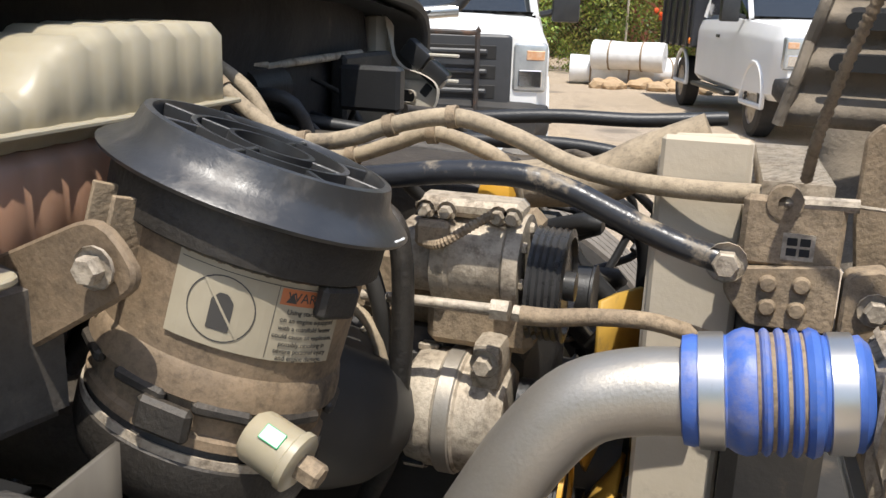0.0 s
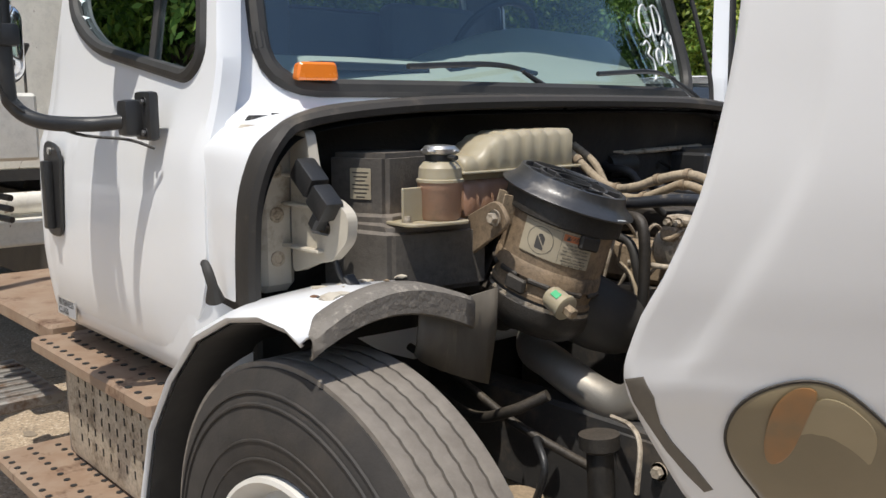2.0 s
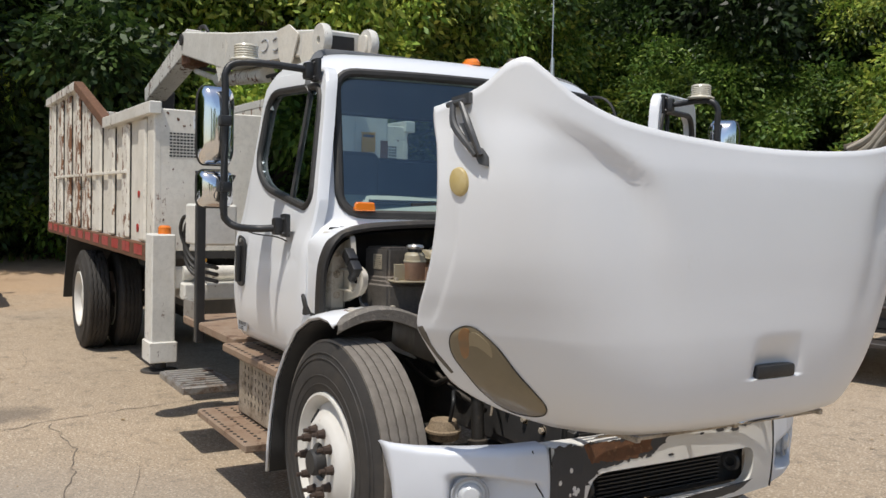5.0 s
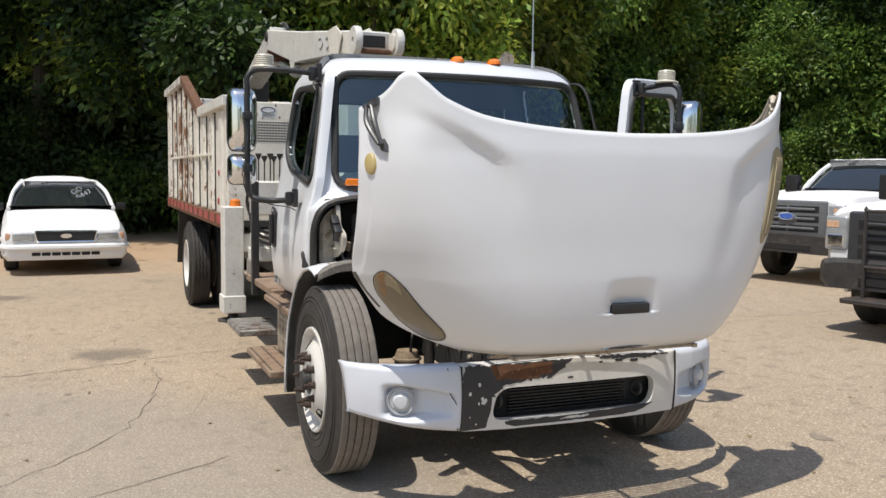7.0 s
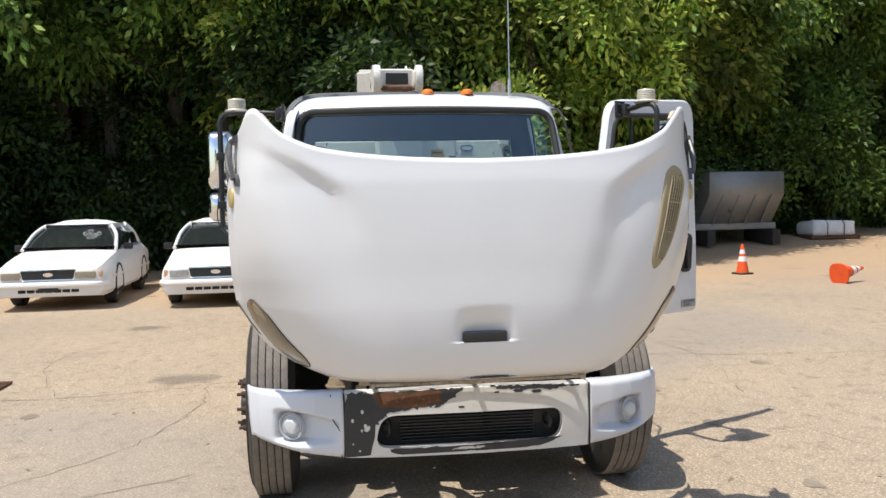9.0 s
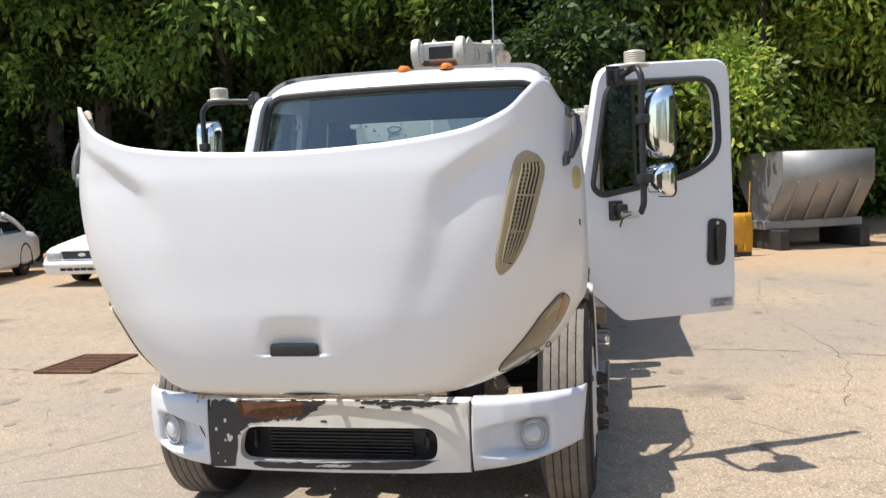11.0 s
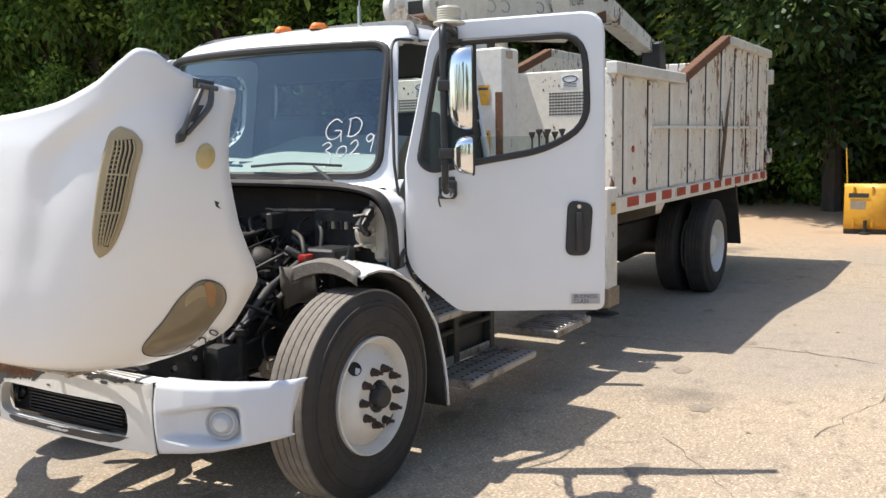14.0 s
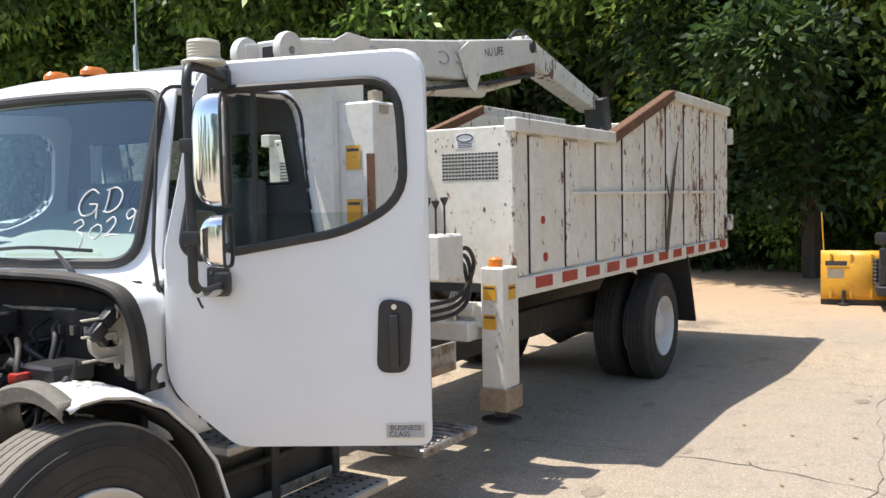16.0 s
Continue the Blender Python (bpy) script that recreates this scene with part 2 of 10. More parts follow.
M = dict(
    white=material("white_paint", (0.78, 0.79, 0.80), 0.32, col2=(0.72, 0.73, 0.74), scale=1.5, dirt=(0.55, 0.50, 0.42), dirt_scale=3.0, dirt_at=0.66, dirt_soft=0.3, coat=0.4),
    hood=material("hood_paint", (0.745, 0.75, 0.755), 0.36, col2=(0.70, 0.705, 0.71), scale=0.9, dirt=(0.60, 0.56, 0.48), dirt_scale=2.2, dirt_at=0.68, dirt_soft=0.3, coat=0.25, bump=0.0006, bump_scale=9),
    hood_under=material("hood_underside", (0.27, 0.225, 0.17), 0.85, col2=(0.19, 0.155, 0.115), scale=9, dirt=(0.10, 0.085, 0.07), dirt_scale=7, bump=0.004, bump_scale=40),
    bumper=material("bumper_paint", (0.68, 0.70, 0.74), 0.38, col2=(0.62, 0.64, 0.68), scale=2, dirt=(0.4, 0.37, 0.33), dirt_scale=5, dirt_at=0.68, dirt_soft=0.25),
    chipped=material("chipped_white_paint", (0.72, 0.71, 0.68), 0.42, col2=(0.66, 0.64, 0.60), scale=4, dirt=(0.30, 0.26, 0.22), dirt_scale=9, dirt_at=0.66, dirt_soft=0.1),
    primer=material("black_primer", (0.025, 0.027, 0.032), 0.4, col2=(0.04, 0.04, 0.045), scale=8, dirt=(0.5, 0.5, 0.5), dirt_scale=40, dirt_at=0.72, dirt_soft=0.03),
    rust=material("rust", (0.17, 0.075, 0.035), 0.85, col2=(0.09, 0.045, 0.025), scale=18, dirt=(0.30, 0.17, 0.09), dirt_scale=25, bump=0.002, bump_scale=90),
    rubber=material("black_rubber", (0.022, 0.021, 0.02), 0.6, col2=(0.04, 0.037, 0.033), scale=12, dirt=(0.16, 0.13, 0.10), dirt_scale=5, dirt_at=0.6, dirt_soft=0.35),
    nut=material("rusted_dark_nut", (0.075, 0.048, 0.034), 0.75, 0.2, col2=(0.045, 0.032, 0.026), scale=30, dirt=(0.14, 0.075, 0.04), dirt_scale=40, dirt_at=0.6, bump=0.001, bump_scale=120),
    tyre=material("tyre_rubber", (0.026, 0.024, 0.022), 0.75, col2=(0.045, 0.04, 0.036), scale=14, dirt=(0.085, 0.068, 0.052), dirt_scale=3, dirt_at=0.54, dirt_soft=0.4, bump=0.001, bump_scale=120),
    tread=material("tyre_tread", (0.23, 0.205, 0.175), 0.9, col2=(0.15, 0.13, 0.11), scale=20, bump=0.0015, bump_scale=150),
    rim=material("white_rim", (0.72, 0.70, 0.66), 0.45, col2=(0.62, 0.59, 0.53), scale=7, dirt=(0.33, 0.20, 0.11), dirt_scale=9, dirt_at=0.64, dirt_soft=0.12),
    black=material("black_plastic", (0.018, 0.018, 0.019), 0.42, col2=(0.03, 0.03, 0.03), scale=14, dirt=(0.13, 0.11, 0.09), dirt_scale=6, dirt_at=0.62, dirt_soft=0.3, bump=0.0006, bump_scale=250),
    dusty=material("dusty_black_plastic", (0.018, 0.0165, 0.015), 0.55, col2=(0.042, 0.036, 0.029), scale=9, dirt=(0.23, 0.175, 0.12), dirt_scale=5, dirt_at=0.57, dirt_soft=0.3, bump=0.0012, bump_scale=160, up_dirt=0.17, speck=0.35),
    lid=material("weathered_glossy_black_plastic", (0.022, 0.022, 0.023), 0.32, col2=(0.045, 0.044, 0.043), scale=14, dirt=(0.15, 0.13, 0.11), dirt_scale=9, dirt_at=0.56, dirt_soft=0.3, bump=0.0005, bump_scale=110, spec=0.9),
    dust_hose=material("dust_coated_hose", (0.46, 0.37, 0.255), 0.8, col2=(0.33, 0.26, 0.175), scale=14, dirt=(0.045, 0.04, 0.036), dirt_scale=9, dirt_at=0.58, dirt_soft=0.12, bump=0.001, bump_scale=150, speck=0.3),
    can=material("dust_streaked_canister", (0.33, 0.235, 0.145), 0.7, col2=(0.17, 0.125, 0.082), scale=11, dirt=(0.025, 0.022, 0.02), dirt_scale=7, dirt_at=0.53, dirt_soft=0.16, bump=0.001, bump_scale=140, speck=0.3),
    worn_black=material("chipped_black_paint", (0.02, 0.021, 0.024), 0.3, col2=(0.035, 0.036, 0.04), scale=9, dirt=(0.36, 0.29, 0.20), dirt_scale=11, dirt_at=0.55, dirt_soft=0.12, bump=0.0008, bump_scale=90),
    tan=material("dust_covered_plastic", (0.40, 0.305, 0.20), 0.8, col2=(0.27, 0.20, 0.13), scale=9, dirt=(0.06, 0.048, 0.036), dirt_scale=8, dirt_at=0.61, dirt_soft=0.15, bump=0.0016, bump_scale=140, speck=0.35),
    dusty_metal=material("dusty_aluminium", (0.56, 0.49, 0.39), 0.55, 0.15, col2=(0.42, 0.34, 0.25), scale=9, dirt=(0.20, 0.15, 0.10), dirt_scale=9, dirt_at=0.54, dirt_soft=0.15, bump=0.0015, bump_scale=120, speck=0.35),
    steel=material("dull_aluminium_pipe", (0.52, 0.49, 0.44), 0.42, 0.75, col2=(0.42, 0.38, 0.32), scale=5, dirt=(0.33, 0.27, 0.20), dirt_scale=3, dirt_at=0.5, dirt_soft=0.4, bump=0.0004, bump_scale=200),
    frame=material("black_chassis_steel", (0.022, 0.022, 0.023), 0.6, col2=(0.05, 0.046, 0.042), scale=7, dirt=(0.14, 0.11, 0.08), dirt_scale=5, dirt_at=0.55, dirt_soft=0.2, bump=0.001),
    chrome=material("chrome", (0.86, 0.87, 0.88), 0.05, 1.0, col2=(0.83, 0.84, 0.85)),
    orange=material("orange_lens", (0.85, 0.22, 0.02), 0.25, coat=0.5),
    amber=material("faded_amber_lens", (0.45, 0.33, 0.12), 0.4, col2=(0.52, 0.42, 0.20), scale=30, coat=0.3),
    lens=material("yellowed_headlamp_lens", (0.20, 0.16, 0.093), 0.3, col2=(0.145, 0.115, 0.066), scale=5, coat=0.6, dirt=(0.23, 0.185, 0.11), dirt_scale=3, dirt_at=0.55, dirt_soft=0.3),
    latch=material("worn_latch_steel", (0.07, 0.07, 0.072), 0.42, 0.5, col2=(0.13, 0.13, 0.13), scale=30),
    amber_deep=material("amber_reflector", (0.34, 0.15, 0.045), 0.35, col2=(0.165, 0.12, 0.06), scale=12, coat=0.4),
    # lens colour in a lighter tone, the facet's lit look painted in
    lens_lit=material("lit_reflector_facet", (0.30, 0.245, 0.15), 0.3, col2=(0.25, 0.205, 0.12), scale=8, coat=0.4),
    fog_ring=material("grey_lamp_ring", (0.40, 0.41, 0.43), 0.35, col2=(0.33, 0.34, 0.36)),
    fog=material("fog_lens", (0.62, 0.64, 0.66), 0.3, coat=0.6),
    blue=material("blue_silicone", (0.045, 0.115, 0.46), 0.38, col2=(0.08, 0.17, 0.50), scale=16, dirt=(0.36, 0.31, 0.26), dirt_scale=9, dirt_at=0.54, dirt_soft=0.3, bump=0.0006, bump_scale=120),
    clamp=material("bright_steel_clamp", (0.72, 0.70, 0.66), 0.3, 0.9, dirt=(0.36, 0.29, 0.2), dirt_scale=12, dirt_at=0.6),
    seal=material("rubber_seal", (0.016, 0.015, 0.014), 0.6, col2=(0.028, 0.025, 0.022), scale=6, dirt=(0.17, 0.14, 0.105), dirt_scale=4, dirt_at=0.58, dirt_soft=0.3, up_dirt=0.16, bump=0.0008, bump_scale=90),
    bay=material("cream_bracket_paint", (0.55, 0.51, 0.43), 0.55, col2=(0.45, 0.40, 0.32), scale=8, dirt=(0.20, 0.15, 0.10), dirt_scale=9, dirt_at=0.54, dirt_soft=0.2),
    reservoir=material("translucent_yellowed_plastic", (0.41, 0.365, 0.265), 0.42, col2=(0.32, 0.27, 0.18), scale=5, dirt=(0.25, 0.19, 0.13), dirt_scale=5, dirt_at=0.6, dirt_soft=0.25, trans=0.3),
    coolant=material("reservoir_with_coolant", (0.39, 0.215, 0.14), 0.45, col2=(0.31, 0.20, 0.135), scale=5, dirt=(0.20, 0.15, 0.10), dirt_scale=5, trans=0.2),
    housing=material("grey_dust_filmed_plastic", (0.075, 0.068, 0.06), 0.6, col2=(0.12, 0.105, 0.09), scale=6, dirt=(0.23, 0.19, 0.15), dirt_scale=7, dirt_at=0.56, dirt_soft=0.25, bump=0.0012, bump_scale=120, up_dirt=0.25, speck=0.2),
    # the bay's shade is part of this near-black colour
    insulation=material("insulation_with_bay_shade", (0.018, 0.016, 0.015), 0.85, col2=(0.035, 0.03, 0.026), scale=8, dirt=(0.10, 0.08, 0.06), dirt_scale=7, dirt_at=0.6, dirt_soft=0.2, bump=0.004, bump_scale=35),
    strip=material("grit_covered_strip", (0.21, 0.19, 0.165), 0.85, col2=(0.15, 0.135, 0.115), scale=16, dirt=(0.30, 0.27, 0.23), dirt_scale=40, dirt_at=0.56, dirt_soft=0.1, bump=0.004, bump_scale=70),
    flap=material("streaked_grey_flap", (0.17, 0.15, 0.12), 0.65, col2=(0.08, 0.07, 0.058), scale=7, dirt=(0.30, 0.265, 0.215), dirt_scale=8, dirt_at=0.58, dirt_soft=0.2, stretch=(1.5, 1.5, 0.35)),
    fan_yellow=material("grimy_yellow_plastic", (0.55, 0.33, 0.05), 0.55, col2=(0.40, 0.24, 0.05), scale=12, dirt=(0.12, 0.085, 0.05), dirt_scale=10, dirt_at=0.52, dirt_soft=0.2),
    shield=material("pale_dusty_shield", (0.60, 0.53, 0.42), 0.75, col2=(0.50, 0.43, 0.33), scale=5, dirt=(0.22, 0.18, 0.13), dirt_scale=6, dirt_at=0.6, dirt_soft=0.2, bump=0.0008, bump_scale=60),
    yellow=material("yellow_paint", (0.72, 0.38, 0.03), 0.5, col2=(0.60, 0.30, 0.03), scale=12, dirt=(0.25, 0.17, 0.09), dirt_scale=9, dirt_at=0.6),
    label=material("aged_paper_label", (0.40, 0.35, 0.255), 0.55, col2=(0.32, 0.275, 0.195), scale=12, dirt=(0.28, 0.22, 0.15), dirt_scale=8, dirt_at=0.6),
    ink=material("printed_ink", (0.06, 0.055, 0.05), 0.6),
    red_ink=material("orange_print", (0.52, 0.16, 0.055), 0.6, col2=(0.45, 0.15, 0.06), scale=20),
    red=material("red_plastic", (0.42, 0.03, 0.02), 0.45, dirt=(0.2, 0.1, 0.07), dirt_scale=9),
    tread_plate=material("diamond_plate", (0.42, 0.40, 0.37), 0.5, 0.7, dirt=(0.18, 0.12, 0.08), dirt_scale=6, dirt_at=0.5),
    rusty_plate=material("rusty_step_plate", (0.24, 0.15, 0.095), 0.75, 0.2, col2=(0.33, 0.25, 0.18), scale=9, dirt=(0.10, 0.05, 0.03), dirt_scale=8),
    interior=material("grey_cab_interior", (0.09, 0.095, 0.10), 0.7, col2=(0.12, 0.125, 0.13), scale=5),
    dash=material("grey_dashboard", (0.50, 0.52, 0.46), 0.65, col2=(0.42, 0.45, 0.40), scale=5),
    chalk=material("white_marker", (0.85, 0.86, 0.86), 0.7),
    car_white=material("car_white_paint", (0.82, 0.815, 0.80), 0.5, col2=(0.78, 0.775, 0.755), scale=2, coat=0.1),
    # near-black: shade in holes, gaps and wells as colour; also dark print
    dark=material("shade_and_print_black", (0.012, 0.012, 0.012), 0.7, col2=(0.02, 0.019, 0.018), scale=10),
    bark_grey=material("dead_branch", (0.17, 0.12, 0.08), 0.9, col2=(0.10, 0.07, 0.05), scale=14),
    pulley_rubber=material("polished_pulley_grooves", (0.05, 0.05, 0.052), 0.28, 0.5, col2=(0.10, 0.098, 0.095), scale=20),
    vent_plastic=material("faded_beige_plastic", (0.37, 0.305, 0.185), 0.5, col2=(0.30, 0.25, 0.15), scale=5),
    lamp_clear=material("clear_headlamp_unit", (0.34, 0.36, 0.37), 0.12, 0.35, col2=(0.55, 0.57, 0.57), scale=9, coat=0.8),
    beacon=material("clouded_beacon_glass", (0.60, 0.57, 0.47), 0.35, col2=(0.50, 0.46, 0.36), scale=14, dirt=(0.35, 0.30, 0.22), dirt_scale=12, dirt_at=0.6, dirt_soft=0.2, coat=0.3),
    ws_glass=glass("tinted_windscreen", (0.66, 0.81, 0.84), ior=2.1),
    side_glass=glass("side_window_glass", (0.70, 0.76, 0.74), ior=1.28),
    far_glass=material("dark_car_glass", (0.022, 0.026, 0.028), 0.05, spec=0.8, coat=0.5),
)


def peeling_paint(name, base, base2, rust1, rust2, least, most):
    """Old paint that has peeled to rust, each piece by its own share."""
    m = material(name, base, 0.55, col2=base2, scale=2.2, bump=0.0012, bump_scale=40, speck=0.10)
    n, l = m.node_tree.nodes, m.node_tree.links
    p = n["Principled BSDF"]
    src = p.inputs["Base Color"].links[0].from_socket
    co, mp, oi = n.new("ShaderNodeTexCoord"), n.new("ShaderNodeMapping"), n.new("ShaderNodeObjectInfo")
    mp.inputs["Scale"].default_value = (1.0, 1.0, 0.42)
    l.new(co.outputs["Object"], mp.inputs[0])

    def tex(sc, det, ro):
        x = n.new("ShaderNodeTexNoise")
        x.inputs["Scale"].default_value, x.inputs["Detail"].default_value, x.inputs["Roughness"].default_value = sc, det, ro
        l.new(mp.outputs[0], x.inputs["Vector"])
        return x.outputs["Fac"]

    def calc(op, a, b_):
        x = n.new("ShaderNodeMath")
        x.operation = op
        for k, v in enumerate((a, b_)):
            if isinstance(v, (int, float)):
                x.inputs[k].default_value = v
            else:
                l.new(v, x.inputs[k])
        return x.outputs[0]
    fine, wide = tex(13.0, 9.0, 0.72), tex(1.3, 2.0, 0.5)
    share = calc('MULTIPLY', calc('POWER', oi.outputs["Random"], 2.0), most - least)
    # the front end of the body was repainted; wear grows towards its rear
    geo, sp, aft = n.new("ShaderNodeNewGeometry"), n.new("ShaderNodeSeparateXYZ"), n.new("ShaderNodeMapRange")
    l.new(geo.outputs["Position"], sp.inputs[0])
    l.new(sp.outputs[0], aft.inputs[0])
    aft.inputs[1].default_value, aft.inputs[2].default_value, aft.inputs[3].default_value, aft.inputs[4].default_value = -4.2, -7.2, -0.045, 0.040
    field = calc('ADD', calc('ADD', fine, calc('MULTIPLY', wide, 0.30)), calc('ADD', calc('ADD', share, least), aft.outputs[0]))
    mr = n.new("ShaderNodeMapRange")
    mr.inputs[1].default_value, mr.inputs[2].default_value = 0.80, 0.825
    l.new(field, mr.inputs[0])
    rr = n.new("ShaderNodeMix")
    rr.data_type = 'RGBA'
    l.new(tex(26.0, 6.0, 0.7), rr.inputs[0])
    rr.inputs[6].default_value, rr.inputs[7].default_value = (*rust1, 1), (*rust2, 1)
    mx = n.new("ShaderNodeMix")
    mx.data_type = 'RGBA'
    l.new(mr.outputs[0], mx.inputs[0])
    l.new(src, mx.inputs[6])
    l.new(rr.outputs[2], mx.inputs[7])
    l.new(mx.outputs[2], p.inputs["Base Color"])
    ro = n.new("ShaderNodeMapRange")
    ro.inputs[3].default_value, ro.inputs[4].default_value = 0.5, 0.9
    l.new(mr.outputs[0], ro.inputs[0])
    l.new(ro.outputs[0], p.inputs["Roughness"])
    return m


M["bedpaint"] = peeling_paint("peeling_white_bed_paint", (0.82, 0.785, 0.70), (0.75, 0.70, 0.60), (0.31, 0.15, 0.075), (0.13, 0.065, 0.04), 0.05, 0.14)
M["oldwhite"] = peeling_paint("worn_white_paint", (0.74, 0.72, 0.66), (0.66, 0.63, 0.56), (0.22, 0.12, 0.07), (0.10, 0.06, 0.04), 0.02, 0.085)

# ---- mesh kit ----
def finish(bm, name, mat, smooth=32):
    me = bpy.data.meshes.new(name)
    bm.to_mesh(me)
    bm.free()
    for m in (mat if isinstance(mat, (list, tuple)) else [mat]):
        me.materials.append(M[m] if isinstance(m, str) else m)
    if smooth:
        for p in me.polygons:
            p.use_smooth = True
        me.set_sharp_from_angle(angle=radians(smooth))
    return me


def part(name, bm, mat, parent=None, label="", smooth=32, at=None):
    ob = new(name, finish(bm, name, mat, smooth))
    ob.parent = parent
    if at is not None:
        ob.matrix_basis = at
    if label:
        ob["label"] = label
    return ob


def empty(name, parent=None, at=None):
    ob = new(name)
    ob.empty_display_size = 0.1
    ob.parent = parent
    if at is not None:
        ob.matrix_basis = at
    return ob


def box(x0, x1, y0, y1, z0, z1, bev=0.006, bm=None, m=None, seg=1):
    own = bmesh.new()
    r = bmesh.ops.create_cube(own, size=1.0)
    for v in r["verts"]:
        v.co = Vector(((x0 + x1) / 2 + v.co.x * (x1 - x0), (y0 + y1) / 2 + v.co.y * (y1 - y0), (z0 + z1) / 2 + v.co.z * (z1 - z0)))
    b = min(bev, 0.45 * min(abs(x1 - x0), abs(y1 - y0), abs(z1 - z0)))
    if b > 0:
        bmesh.ops.bevel(own, geom=own.edges[:], offset=b, segments=seg, affect='EDGES', profile=0.6)
    if m is not None:
        own.transform(m)
    return join(bm, own)


def join(bm, own):
    if bm is None:
        return own
    me = bpy.data.meshes.new("t")
    own.to_mesh(me)
    own.free()
    bm.from_mesh(me)
    bpy.data.meshes.remove(me)
    return bm


def grid(rows, closed=False, caps=False, bm=None):
    """A skin over rows of points; closed: each row is a ring; caps: fills the first and last rows."""
    bm = bm or bmesh.new()
    vs = [[bm.verts.new(p) for p in r] for r in rows]
    n = len(vs[0])
    for a, b in zip(vs, vs[1:]):
        for i in range(n if closed else n - 1):
            j = (i + 1) % n
            bm.faces.new((a[i], a[j], b[j], b[i]))
    if caps:
        bm.faces.new(vs[0][::-1])
        bm.faces.new(vs[-1])
    return bm


def lathe(profile, n=32, m=None, bm=None):
    """Turns (radius, height) pairs about z."""
    own = grid([[(r * math.cos(2 * math.pi * i / n), r * math.sin(2 * math.pi * i / n), h) for i in range(n)] for r, h in profile], closed=True)
    bmesh.ops.remove_doubles(own, verts=own.verts, dist=1e-5)
    bmesh.ops.recalc_face_normals(own, faces=own.faces)
    if m is not None:
        own.transform(m)
    return join(bm, own)


def spline(pts, steps=8):
    """A Catmull-Rom line through the points."""
    p = [Vector(q) for q in pts]
    p = [p[0] * 2 - p[1]] + p + [p[-1] * 2 - p[-2]]
    out = []
    for a, b, c, d in zip(p, p[1:], p[2:], p[3:]):
        for k in range(steps):
            t = k / steps
            out.append(0.5 * ((2 * b) + (c - a) * t + (2 * a - 5 * b + 4 * c - d) * t * t + (3 * b - a - 3 * c + d) * t ** 3))
    out.append(p[-2])
    return out


def tube(pts, r, n=12, steps=8, caps=True, bm=None, ribs=0.0, straight=False):
    """A round tube along points; r: a radius or one per point; ribs: depth of corrugation."""
    line = [Vector(q) for q in pts] if straight else spline(pts, steps)
    k = len(line)
    rs = [r] * k if isinstance(r, (int, float)) else [np.interp(i / (k - 1), np.linspace(0, 1, len(r)), r) for i in range(k)]
    rows, side = [], None
    for i, p in enumerate(line):
        d = (line[min(i + 1, k - 1)] - line[max(i - 1, 0)]).normalized()
        if side is None:
            side = d.orthogonal().normalized()
        side = (side - d * side.dot(d)).normalized()
        up = d.cross(side)
        rad = rs[i] + (ribs if i % 2 else 0)
        rows.append([p + (side * math.cos(2 * math.pi * j / n) + up * math.sin(2 * math.pi * j / n)) * rad for j in range(n)])
    own = grid(rows, closed=True, caps=caps)
    bmesh.ops.recalc_face_normals(own, faces=own.faces)
    return join(bm, own)


def slab(outline, d, m=None, bev=0.0, bm=None):
    """A flat outline in x, y given a thickness d upwards."""
    own = bmesh.new()
    f = own.faces.new([own.verts.new((x, y, 0)) for x, y in outline])
    r = bmesh.ops.extrude_face_region(own, geom=[f])
    bmesh.ops.translate(own, vec=(0, 0, d), verts=[g for g in r["geom"] if isinstance(g, bmesh.types.BMVert)])
    bmesh.ops.recalc_face_normals(own, faces=own.faces)
    if bev:
        bmesh.ops.bevel(own, geom=[e for e in own.edges if e.calc_face_angle(0) > 0.6], offset=bev, segments=1, affect='EDGES')
    if m is not None:
        own.transform(m)
    return join(bm, own)


def rounded(x0, x1, y0, y1, r, n=5):
    out = []
    for cx, cy, a in ((x1 - r, y1 - r, 0), (x0 + r, y1 - r, 90), (x0 + r, y0 + r, 180), (x1 - r, y0 + r, 270)):
        out += [(cx + r * math.cos(radians(a + 90 * k / n)), cy + r * math.sin(radians(a + 90 * k / n))) for k in range(n + 1)]
    return out


def round_corners(pts, r, n=4):
    """Rounds the corners of a polygon in the plane; r: one radius or one per corner."""
    out = []
    k = len(pts)
    for i, p in enumerate(pts):
        p, a, b = Vector(p), Vector(pts[i - 1]), Vector(pts[(i + 1) % k])
        q = r if isinstance(r, (int, float)) else r[i]
        da, db = (a - p), (b - p)
        q = min(q, da.length * 0.48, db.length * 0.48)
        s, e = p + da.normalized() * q, p + db.normalized() * q
        for j in range(n + 1):
            t = j / n
            out.append(tuple(s * (1 - t) ** 2 + p * 2 * t * (1 - t) + e * t * t))
    return out


